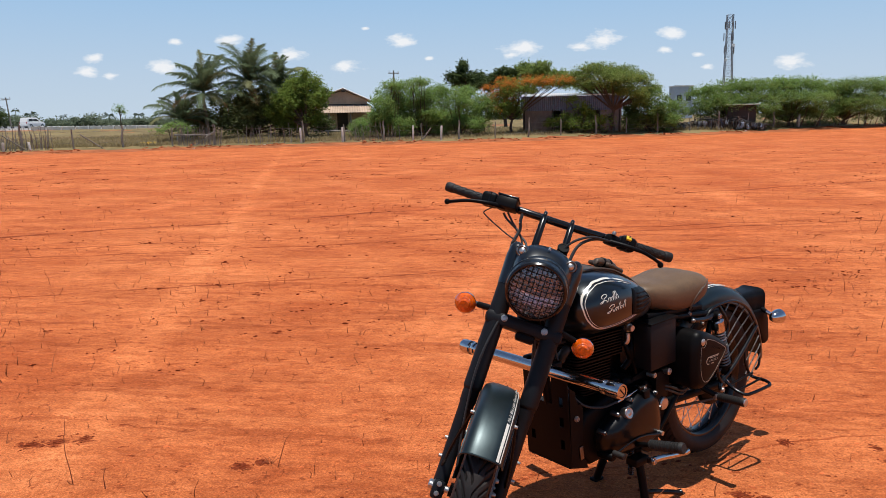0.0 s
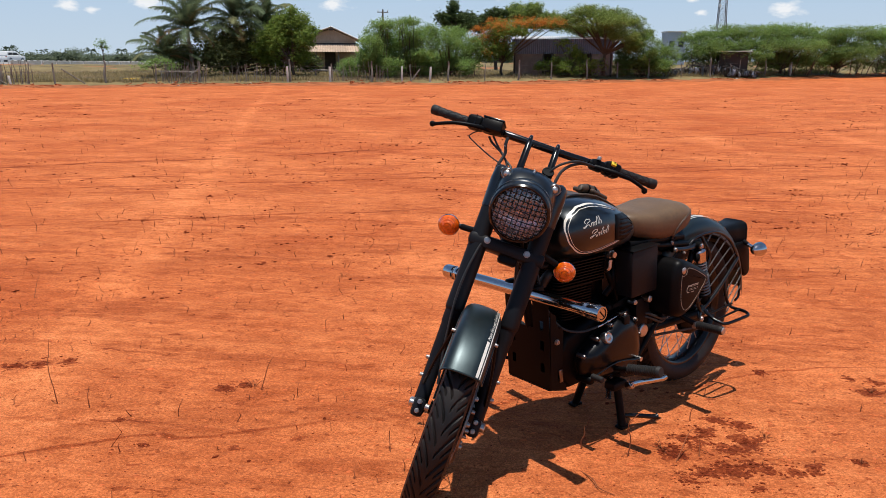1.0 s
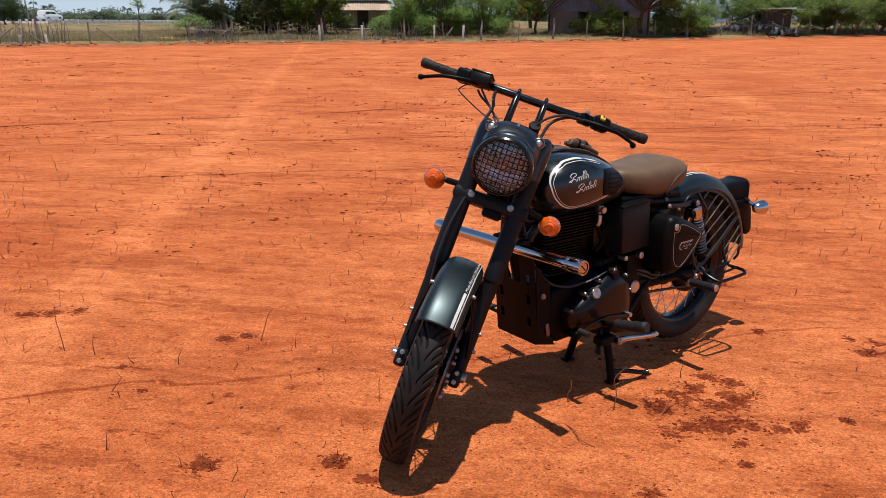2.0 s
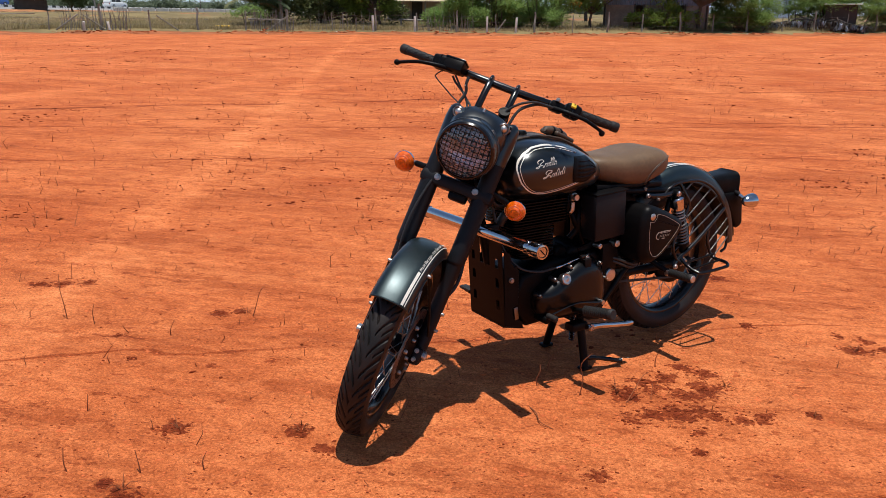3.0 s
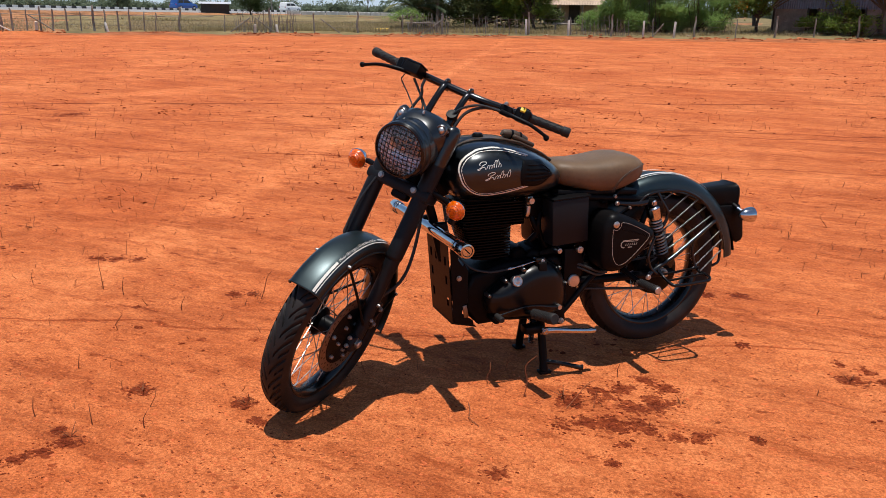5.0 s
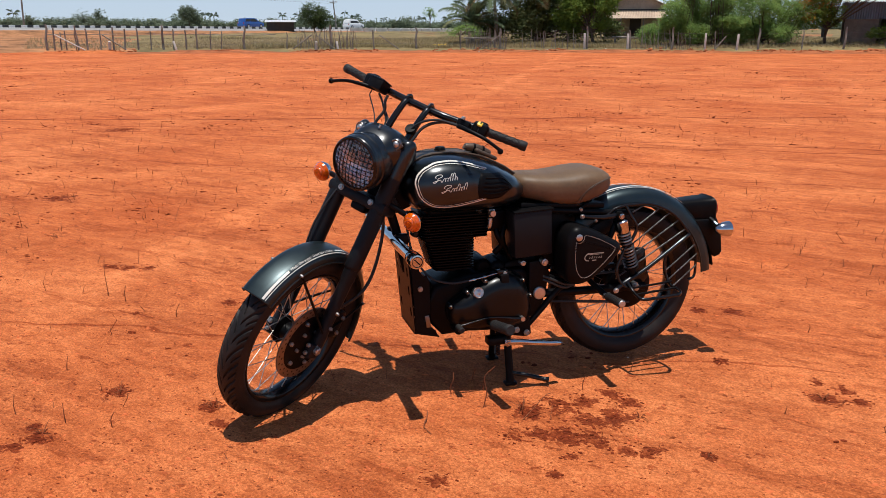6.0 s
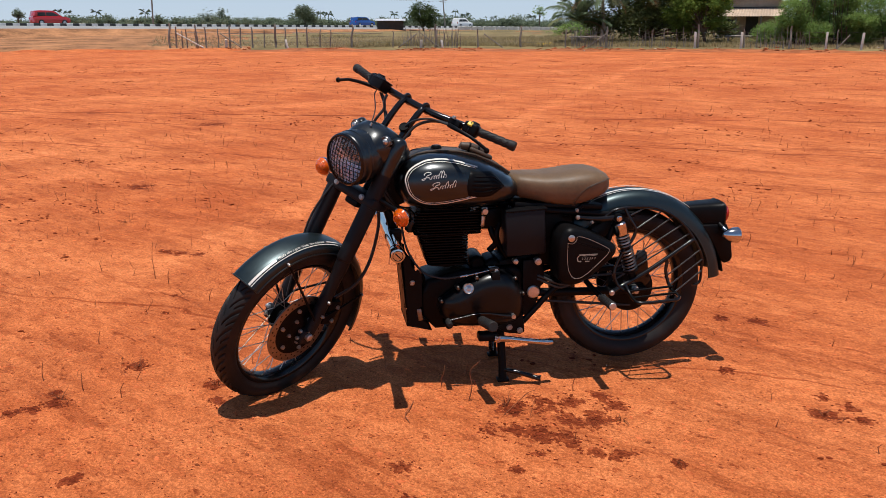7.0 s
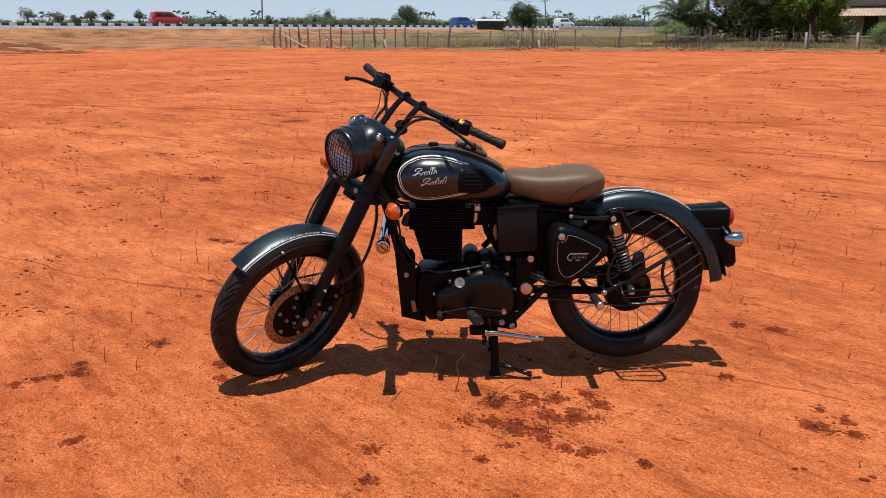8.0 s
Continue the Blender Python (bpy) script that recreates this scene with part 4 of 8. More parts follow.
    rv = part("brake_reservoir", bm, SATIN, bar, "square black brake fluid reservoir")
    bm = new_bm()
    box(bm, rm @ Matrix.Translation((0, 0, 0.022)), 0.055, 0.078, 0.007, 0.003)
    part("reservoir_lid", bm, GLOSSB, rv)
    # cables
    for k, pts in enumerate((
            [st(-0.005, 0.19, 1.226), st(0.03, 0.12, 1.212), st(0.04, 0.06, 1.165), st(0.02, 0.03, 1.09), st(-0.02, 0.02, 0.98)],
            [st(-0.03, 0.21, 1.232), st(0.01, 0.14, 1.216), st(0.035, 0.09, 1.17), st(0.05, 0.075, 1.10)],
            [st(-0.06, -0.235, 1.222), st(-0.095, -0.257, 1.21), st(-0.09, -0.252, 1.195), st(-0.03, -0.17, 1.148), st(0.045, -0.099, 1.107), st(0.06, -0.09, 1.06)],
            [st(-0.002, -0.124, 1.222), st(-0.001, -0.123, 1.196), st(-0.010, -0.115, 1.168), st(-0.005, -0.122, 1.13), st(0.0, -0.124, 1.10), st(0.02, -0.115, 1.0)],
            [st(-0.05, -0.19, 1.215), st(-0.055, -0.172, 1.198), st(-0.03, -0.132, 1.172), st(-0.03, -0.106, 1.15), st(-0.012, -0.08, 1.128), st(0.01, -0.06, 1.08)],
            [st(-0.02, -0.175, 1.215), st(-0.03, -0.15, 1.19), st(-0.02, -0.118, 1.160), st(-0.018, -0.095, 1.13), st(0.0, -0.085, 1.08)])):
        bm = new_bm()
        tube(bm, pts, (0.0042, 0.0055, 0.0024, 0.0056, 0.0042, 0.0036)[k], 8)
        part("control_cable", bm, CABLE, bar)
    for p in (st(-0.001, -0.123, 1.200), st(0.03, 0.05, 1.14)):
        bm = new_bm()
        lathe(bm, [(0.0, -0.012), (0.0042, -0.012), (0.0045, 0.012), (0.0, 0.012)], axes(p, AX), 10)
        part("cable_adjuster", bm, STEEL, bar)
    # ignition / dial seen behind the risers
    bm = new_bm()
    lathe(bm, [(0.0, 0.012), (0.016, 0.012), (0.019, 0.008), (0.019, -0.03), (0.0, -0.03)], axes(st(0.03, 0.045, 1.140), AX * 0.5 + EF * 0.8), 24)
    dl = part("ignition_switch", bm, SATIN, bike, "round ignition switch behind the nacelle")
    bm = new_bm()
    lathe(bm, [(0.014, 0.0135), (0.019, 0.0135), (0.021, 0.01), (0.019, 0.006)], axes(st(0.03, 0.045, 1.140), AX * 0.5 + EF * 0.8), 24)
    part("bezel", bm, SATIN, dl)


def indicator(p, d, name, label, stem, body=SATIN, lens=AMBER, bullet=False):
    """A turn signal at p that faces along d, on a stem that comes from another place."""
    bm = new_bm()
    m = axes(p, d)
    if bullet:
        lathe(bm, [(0.0, -0.055), (0.010, -0.051), (0.023, -0.033), (0.031, -0.006), (0.0325, 0.012), (0.031, 0.014)], m, 28)
    else:
        lathe(bm, [(0.0, -0.036), (0.012, -0.034), (0.030, -0.02), (0.0365, -0.004), (0.037, 0.003), (0.0345, 0.005)], m, 28)
    ob = part(name, bm, body, bike, label)
    bm = new_bm()
    if bullet:
        lathe(bm, [(0.0, 0.028), (0.014, 0.025), (0.026, 0.018), (0.0305, 0.013)], m, 24)
    else:
        lathe(bm, [(0.0, 0.030), (0.008, 0.0297), (0.0085, 0.0282), (0.014, 0.0278), (0.0145, 0.0288), (0.019, 0.0262), (0.0198, 0.0240), (0.0245, 0.0222), (0.0252, 0.0198), (0.0295, 0.0168), (0.0300, 0.0142), (0.0335, 0.0105), (0.036, 0.002)], m, 32)
    part("lens", bm, lens, ob, "amber ribbed lens")
    bm = new_bm()
    q = Vector(p) - Vector(d).normalized() * 0.02
    e = q + (Vector(stem) - q).normalized() * 0.045
    tube(bm, [q, e], 0.0085, 12, 1)
    part("chrome_stem", bm, CHROME, ob)
    bm = new_bm()
    tube(bm, [e, stem], 0.0105, 12, 1)
    part("stem", bm, SATIN, ob)
    return ob


TANK = [(0.486, 0.760, 0.796, 0.045), (0.497, 0.745, 0.810, 0.085), (0.52, 0.732, 0.829, 0.118), (0.56, 0.720, 0.856, 0.142), (0.61, 0.713, 0.881, 0.160), (0.66, 0.709, 0.902, 0.173), (0.72, 0.707, 0.918, 0.183), (0.78, 0.706, 0.926, 0.187), (0.84, 0.708, 0.926, 0.187), (0.885, 0.714, 0.918, 0.182), (0.92, 0.726, 0.902, 0.170), (0.943, 0.745, 0.880, 0.150), (0.958, 0.768, 0.856, 0.115), (0.966, 0.785, 0.835, 0.07), (0.969, 0.80, 0.82, 0.03)]
ROUND = 2.7


def tank_flank(x, z, lift=0.0):
    """The place on the tank's left side at x, z."""
    for a, b in zip(TANK, TANK[1:]):
        if a[0] <= x <= b[0]:
            f = (x - a[0]) / (b[0] - a[0])
            z0, z1, w = [a[i] + (b[i] - a[i]) * f for i in (1, 2, 3)]
            h = max(-0.98, min(0.98, (z - (z0 + z1) / 2) / ((z1 - z0) / 2)))
            return Vector((x, w * (1 - abs(h) ** ROUND) ** (1 / ROUND) + lift, z))
    return Vector((x, 0.05, z))


def ribbon(bm, pts, w, place, t=0.0007):
    """A flat line of width w through (x, z) points, laid on a surface."""
    p = [Vector((q[0], q[1], 0)) for q in pts]
    grid = []
    for i, q in enumerate(p):
        d = (p[min(i + 1, len(p) - 1)] - p[max(i - 1, 0)]).normalized()
        nn = Vector((-d.y, d.x, 0))
        grid.append([place(*(q + nn * w / 2).xy), place(*(q - nn * w / 2).xy)])
    thick(bm, grid, t)
    return bm


def body():
    bm = new_bm()
    loft(bm, TANK, 52, ROUND)
    tk = part("fuel_tank", bm, PAINT, bike, "dark fuel tank with silver lining and knee pads")
    # lined panel: front loop open to the rear
    loop = [(0.676, 0.774), (0.734, 0.762), (0.789, 0.752), (0.842, 0.749), (0.886, 0.758), (0.924, 0.787), (0.938, 0.824), (0.938, 0.850), (0.917, 0.880), (0.870, 0.904), (0.819, 0.911), (0.776, 0.909), (0.733, 0.900), (0.701, 0.890), (0.668, 0.880)]
    sm = [v.xy for v in smoothed([(x, z, 0) for x, z in loop], 6)]
    for w, off in ((0.0038, 0.0), (0.0013, 0.0075)):
        bm = new_bm()
        cxz = Vector((0.79, 0.83))
        pts = [(q - (q - cxz).normalized() * off) for q in sm]
        ribbon(bm, [(q.x, q.y) for q in pts], w, lambda x, z: tank_flank(x, z, 0.0016))
        part("lining", bm, SILVER, tk, "silver coach line")
    # knee pad with ribs
    bm = new_bm()
    n = 22
    grid = []
    for i in range(n + 1):
        f = i / n
        x = 0.708 - 0.146 * f
        top = 0.868 - 0.012 * f - 0.052 * max(0, f - 0.62) ** 1.3 / 0.38 ** 1.3
        low = 0.778 - 0.008 * math.sin(math.pi * min(1, f * 1.2)) + 0.026 * max(0, f - 0.55) ** 1.5 / 0.45 ** 1.5
        row = []
        for j in range(31):
            q = j / 30
            z = low + (top - low) * q
            edge = min(1.0, min(j, 30 - j) / 2.5, (n - i) / 2.0, (i + 0.2) / 1.5)
            rib = 0.0030 if j % 5 < 3 and 5 < j < 26 and 3 < i < n - 2 else 0.0
            xx = x + 0.010 * (1 - (2 * q - 1) ** 2) * (1 - f) - 0.010 * q * (1 - f)
            row.append(tank_flank(xx, z, 0.0012 + 0.005 * edge + rib))
        grid.append(row)
    thick(bm, grid, 0.002)
    part("knee_pad", bm, SATIN, tk, "ribbed black rubber knee pad")
    # maker's script, drawn as plain strokes
    for x0, z0, length, tall in ((0.880, 0.843, 0.086, (3, 4)), (0.850, 0.806, 0.090, (2, 5))):
        emblem(tk, lambda x, z: tank_flank(x, z, 0.0018), x0, z0, length, 0.026, tall)
    # leather strap along the top with a rolled pouch
    bm = new_bm()
    grid = []
    for x, z0, z1, w in TANK[2:13]:
        row = []
        for q in range(7):
            y = -0.05 + 0.1 * q / 6
            h = (1 - (abs(y) / w) ** ROUND) ** (1 / ROUND)
            row.append(Vector((x, y, (z0 + z1) / 2 + (z1 - z0) / 2 * h + 0.004 + 0.008 * max(0.0, min(1.0, (0.80 - x) / 0.12)))))
        grid.append(row)
    thick(bm, grid, 0.009)
    strap = part("tank_strap", bm, LEATHD, tk, "dark brown leather strap along the tank top")
    for yy in (-0.05, 0.05):
        bm = new_bm()
        tube(bm, [g[0 if yy < 0 else -1] + Vector((0, 0, -0.001)) for g in grid], 0.0042, 8, 1)
        part("strap_edge", bm, LEATHD, strap)
    bm = new_bm()
    tube(bm, [(0.708, 0.012, 0.942), (0.704, 0.012, 0.942), (0.66, 0.012, 0.934), (0.614, 0.012, 0.913), (0.610, 0.012, 0.911)], [0.008, 0.0145, 0.017, 0.0145, 0.008], 16)
    part("rolled_pouch", bm, LEATHD, strap, "rolled brown leather tool pouch")
    for q in (0.675, 0.64):
        bm = new_bm()
        lathe(bm, [(0.0165, -0.004), (0.0186, -0.004), (0.0186, 0.004), (0.0165, 0.004)], axes((q, 0.012, 0.938 - (0.68 - q) * 0.3), (1, 0, 0.3)), 16, close=True)
        part("pouch_band", bm, SATIN, strap)
    bm = new_bm()
    box(bm, pose(0.632, -0.005, 0.914, 0, -24, 0), 0.095, 0.10, 0.016, 0.007, 3)
    part("pouch_flap", bm, LEATHD, strap)
    bm = new_bm()
    lathe(bm, [(0, 0.012), (0.016, 0.011), (0.02, 0.006), (0.022, 0.0), (0.022, -0.01)], axes((0.80, -0.01, 0.933), (0, 0, 1)), 28)
    part("filler_cap", bm, SATIN, tk, "black filler cap")

    # seat
    bm = new_bm()
    loft(bm, [(0.518, 0.765, 0.815, 0.045), (0.508, 0.750, 0.828, 0.076), (0.485, 0.740, 0.834, 0.094), (0.44, 0.728, 0.833, 0.106), (0.39, 0.716, 0.831, 0.118), (0.34, 0.706, 0.835, 0.128), (0.30, 0.702, 0.839, 0.134), (0.26, 0.704, 0.845, 0.138), (0.22, 0.714, 0.848, 0.137), (0.18, 0.728, 0.846, 0.131), (0.15, 0.742, 0.839, 0.118), (0.128, 0.756, 0.826, 0.092), (0.116, 0.772, 0.806, 0.05)], 48, 3.0)
    se = part("seat", bm, LEATHER, bike, "brown leather solo seat with stitched side seam")

    for off in (0.0, 0.008):
        bm = new_bm()
        pts = smoothed([(0.288 - off, 0.128, 0.714), (0.281 - off, 0.1345, 0.735), (0.262 - off, 0.1375, 0.762), (0.225 - off, 0.1375, 0.790), (0.18 - off, 0.1295, 0.806), (0.14 - off, 0.104, 0.814)], 5)
        tube(bm, pts, 0.0015, 6, 1)
        part("seam", bm, LEATHD, se, "stitched piping seam")
    bm = new_bm()
    box(bm, pose(0.33, 0, 0.708, 0, -3, 0), 0.36, 0.20, 0.024, 0.006)
    part("seat_pan", bm, SATIN, se)

    for side in (1, -1):
        bm = new_bm()
        coil = [Vector((0.215 + 0.017 * math.cos(2 * math.pi * q / 12), 0.075 * side + 0.017 * math.sin(2 * math.pi * q / 12), 0.655 + 0.075 * q / 60)) for q in range(61)]
        tube(bm, coil, 0.0034, 6, 1)
        part("seat_spring", bm, SATIN, se, "black coil spring under the seat")
        bm = new_bm()
        tube(bm, [(0.30, 0.085 * side, 0.665), (0.26, 0.10 * side, 0.69), (0.235, 0.105 * side, 0.712)], 0.008, 8)
        part("seat_hinge", bm, SATIN, se)
        round_bolt(se, (0.262, 0.112 * side, 0.692), (0, side, 0), 0.008)
    # rear mudguard
    rm = Matrix.Translation((0, 0, 0.345))
    mg, surf = fender(bike, "rear_mudguard", "dark gunmetal rear mudguard with silver line", rm, 0.408, 0.341, 0.084, 40, 175)
    stripe(mg, surf, 0.030, 0.009, 55, 152, lift=0.0045)
    stripe(mg, surf, 0.044, 0.0026, 55, 152, lift=0.0045)
    stripe(mg, surf, -0.030, 0.009, 55, 152, lift=0.0045)
    # tail lamp housing and number plate
    bm = new_bm()
    rings = []
    for x, zc, hz, w in ((-0.20, 0.655, 0.026, 0.040), (-0.25, 0.640, 0.040, 0.052), (-0.33, 0.633, 0.052, 0.060), (-0.384, 0.631, 0.056, 0.064), (-0.394, 0.631, 0.060, 0.068), (-0.402, 0.630, 0.056, 0.064)):
        rings.append([Vector((x, w * math.copysign(abs(math.cos(a)) ** 0.5, math.cos(a)), zc + hz * math.copysign(abs(math.sin(a)) ** 0.5, math.sin(a)))) for a in [2 * math.pi * i / 28 for i in range(28)]])
    ring_sweep(bm, rings)
    tl = part("tail_lamp", bm, SATIN, bike, "black tail lamp box with red lens")
    bm = new_bm()
    lathe(bm, [(0.0, 0.042), (0.02, 0.039), (0.036, 0.028), (0.045, 0.012), (0.047, -0.006)], axes((-0.401, 0, 0.632), (-1, 0, -0.06)), 28)
    part("lens", bm, REDL, tl, "round red lens")
    bm = new_bm()
    slab(bm, [(-0.29, 0.60), (-0.408, 0.60), (-0.432, 0.55), (-0.447, 0.455), (-0.438, 0.438), (-0.415, 0.430), (-0.395, 0.445), (-0.352, 0.52)], -0.068, 0.068, 0.008, 3, True)
    part("number_plate_holder", bm, SATIN, bike, "blank black number plate holder behind the wheel")
    bm = new_bm()
    box(bm, pose(-0.405, 0, 0.425, 0, 14, 0), 0.008, 0.11, 0.07, 0.002)
    part("mud_flap", bm, SATIN, bike)
    for side in (1, -1):
        indicator((-0.415, 0.119 * side, 0.567), (-1, 0, -0.05), "turn_signal", "chrome bullet turn signal at the tail", (-0.375, 0.06 * side, 0.60), CHROME, AMBER, True)
    # side panel and tool box
    pan = [(0.355, 0.60), (0.335, 0.635), (0.30, 0.645), (0.23, 0.622), (0.14, 0.577), (0.122, 0.56), (0.122, 0.535), (0.15, 0.50), (0.22, 0.44), (0.27, 0.415), (0.31, 0.412), (0.345, 0.43), (0.358, 0.48)]
    for side in (1, -1):
        bm = new_bm()
        slab(bm, [(v.x, v.y) for v in smoothed([(x, z, 0) for x, z in pan] + [(0.355, 0.60, 0)], 3)[:-1]], 0.09 * side, 0.21 * side, 0.034, 6)
        sp = part("side_panel", bm, SATIN, bike, "black tool case side panel with silver outline")
        if side < 0:
            continue
        line = [(0.325, 0.588), (0.305, 0.585), (0.292, 0.598), (0.285, 0.613), (0.235, 0.598), (0.165, 0.562), (0.158, 0.55), (0.175, 0.525), (0.24, 0.465), (0.275, 0.445), (0.30, 0.45), (0.318, 0.48), (0.325, 0.53), (0.325, 0.588)]
        bm = new_bm()
        ribbon(bm, [(v.x, v.y) for v in smoothed([(x, z, 0) for x, z in line], 4)], 0.0016, lambda x, z: Vector((x, 0.2112, z)))
        part("outline", bm, FINELINE, sp, "fine silver outline")
        def on_panel(x, z):
            return Vector((0.243 + (x - 0.25) * 0.86, 0.2112, 0.527 + (z - 0.54) * 0.86))
        strokes = [([(0.29, 0.555), (0.248, 0.555), (0.205, 0.555)], 0.0036), ([(0.272, 0.549), (0.24, 0.549), (0.21, 0.550)], 0.0016)]
        strokes.append(([(v.x, v.y) for v in smoothed([(0.262, 0.551, 0), (0.285, 0.553, 0), (0.298, 0.542, 0), (0.296, 0.527, 0), (0.28, 0.522, 0)], 4)], 0.0042))
        for i in range(6):
            strokes.append(([(0.278 - i * 0.0115, 0.532), (0.274 - i * 0.0115, 0.5335), (0.273 - i * 0.0115, 0.541)], 0.0022))
        strokes.append(([(0.262, 0.523), (0.252, 0.5235), (0.242, 0.523)], 0.004))
        for pts, w in strokes:
            bm = new_bm()
            ribbon(bm, pts, w, on_panel)
            part("emblem", bm, FINELINE, sp)
        bm = new_bm()
        lathe(bm, [(0, 0.006), (0.009, 0.006), (0.0135, 0.003), (0.0145, -0.004)], axes((0.311, 0.207, 0.606), (0, 1, 0)), 20)
        part("panel_knob", bm, STEEL, sp, "steel panel knob")
    bm = new_bm()
    box(bm, pose(0.474, 0.075, 0.617, 0, 3, 0), 0.158, 0.145, 0.178, 0.008, 2)
    tb = part("battery_box", bm, MATTE, bike, "square black battery box under the tank")
    bm = new_bm()
    box(bm, pose(0.474, 0.075, 0.708, 0, 3, 0), 0.164, 0.15, 0.008, 0.003)
    part("lid", bm, SATIN, tb)
    bm = new_bm()
    box(bm, pose(0.345, 0.0, 0.575), 0.17, 0.16, 0.23, 0.02)
    part("air_box", bm, ENGB, bike, "black air box between the side panels")


def emblem(parent, place, x0, z0, length, h, tall):
    """A short silver flourish: one large swash and a run of small slanted loops, a few of them tall."""
    swash = [(0.05, 0.55), (0.0, 0.78), (0.10, 1.0), (0.26, 0.95), (0.28, 0.72), (0.14, 0.52), (0.10, 0.15), (0.02, 0.0), (-0.05, 0.10), (0.06, 0.22), (0.24, 0.30), (0.30, 0.02), (0.36, 0.10)]
    loops = []
    for i in range(6 * 8 + 1):
        a = 2 * math.pi * i / 8
        top = 0.98 if int(i / 8) in tall else 0.46
        loops.append((0.36 + 0.62 * i / 48 - 0.028 * math.sin(a), top * (1 - math.cos(a)) / 2))
    for sct, n, w in ((swash, 5, 0.0021), (loops, 2, 0.0017)):
        bm = new_bm()
        pts = [(x0 - length * v.x - 0.30 * h * v.y, z0 + h * v.y + 0.10 * length * v.x) for v in smoothed([(a, b, 0) for a, b in sct], n)]
        ribbon(bm, pts, w, place, 0.0005)
        part("emblem_stroke", bm, SILVER, parent)


def dome(bm, poly, rings):
    """A polygon of (x, z) drawn in towards its middle as it comes out along y."""
    cx, cz = sum(p[0] for p in poly) / len(poly), sum(p[1] for p in poly) / len(poly)
    ring_sweep(bm, [[Vector((cx + (x - cx) * f, y, cz + (z - cz) * f)) for x, z in poly] for y, f in rings])
    bmesh.ops.recalc_face_normals(bm, faces=bm.faces)
    return bm


def engine():
    case = [(0.880, 0.29), (0.886, 0.37), (0.855, 0.43), (0.72, 0.465), (0.66, 0.468), (0.50, 0.475), (0.44, 0.44), (0.44, 0.30), (0.50, 0.235), (0.82, 0.225)]
    bm = new_bm()
    slab(bm, case, -0.11, 0.10, 0.02, 3, True)
    en = part("engine", bm, ENGB, bike, "black single-cylinder engine with finned barrel")
    prim = [(0.812, 0.328), (0.806, 0.356), (0.784, 0.378), (0.728, 0.414), (0.66, 0.452), (0.607, 0.467), (0.557, 0.468), (0.515, 0.449), (0.486, 0.408), (0.469, 0.348), (0.468, 0.298), (0.486, 0.260), (0.575, 0.240), (0.715, 0.243), (0.772, 0.262), (0.802, 0.292)]
    edge = [(v.x, v.y) for v in smoothed([(x, z, 0) for x, z in prim + prim[:1]], 5)[:-1]]
    bm = new_bm()
    dome(bm, edge, ((0.09, 1.0), (0.112, 0.996), (0.126, 0.980), (0.138, 0.948), (0.149, 0.900), (0.159, 0.83), (0.167, 0.74), (0.172, 0.64), (0.175, 0.52), (0.177, 0.3), (0.178, 0.1)))
    pc = part("primary_cover", bm, COVERB, en, "polished black primary cover", smooth=60)
    bm = new_bm()
    slab(bm, [(x * 1.012 - 0.008, z * 1.012 - 0.004) for x, z in edge], 0.075, 0.112, 0.003, 2)
    part("cover_flange", bm, ENGB, en)
    # small cast mark on the nose
    for x, z, w in ((0.756, 0.352, 0.012), (0.752, 0.343, 0.008), (0.729, 0.352, 0.007), (0.732, 0.341, 0.012), (0.727, 0.333, 0.006)):
        bm = new_bm()
        box(bm, pose(x, 0.1595, z, 0, 12, -28), w, 0.008, 0.0022, 0.0006, 1)
        part("cast_mark", bm, SPRINGM, pc)
    # recess under the clutch arm
    bm = new_bm()
    slab(bm, [(0.612, 0.470), (0.578, 0.474), (0.576, 0.424), (0.584, 0.417), (0.600, 0.417), (0.607, 0.425)], 0.12, 0.1665, 0.004, 2, True)
    part("arm_recess", bm, SATIN, pc)
    bm = new_bm()
    lathe(bm, [(0.0, 0.006), (0.007, 0.006), (0.009, 0.0045), (0.0165, 0.0045), (0.019, 0.006), (0.021, 0.004), (0.021, -0.02)], axes((0.702, 0.166, 0.412), (0, 1, 0.35)), 26)
    part("level_plug", bm, STEEL, pc, "bright chrome plug")
    for x, z, y, r in ((0.803, 0.356, 0.142, 0.008), (0.740, 0.410, 0.150, 0.009), (0.666, 0.447, 0.148, 0.009), (0.510, 0.436, 0.142, 0.008), (0.476, 0.370, 0.138, 0.007)):
        bm = new_bm()
        lathe(bm, [(0, 0.008), (r * 0.45, 0.008), (r * 0.5, 0.004), (r * 0.7, 0.007), (r, 0.004), (r * 1.1, -0.03)], axes((x, y, z), (0, 1, 0)), 16)
        part("cover_bolt", bm, SPRINGM, pc)
    bm = new_bm()
    lathe(bm, [(0, 0.02), (0.012, 0.018), (0.016, 0.012), (0.018, -0.06)], axes((0.775, 0.145, 0.262), (0, 1, 0)), 18)
    part("oil_filter_cap", bm, ENGB, en)
    # round silver badge at the pivot, and its plate
    bm = new_bm()
    slab(bm, [(0.475, 0.50), (0.40, 0.50), (0.385, 0.44), (0.41, 0.33), (0.44, 0.27), (0.47, 0.27)], 0.09, 0.118, 0.006, 2)
    pv = part("pivot_plate", bm, SATIN, en)
    bm = new_bm()
    lathe(bm, [(0, 0.008), (0.022, 0.007), (0.026, 0.003), (0.026, -0.01)], axes((0.43, 0.122, 0.369), (0, 1, 0)), 28)
    part("pivot_cap", bm, STEEL, pv, "round steel pivot cap")
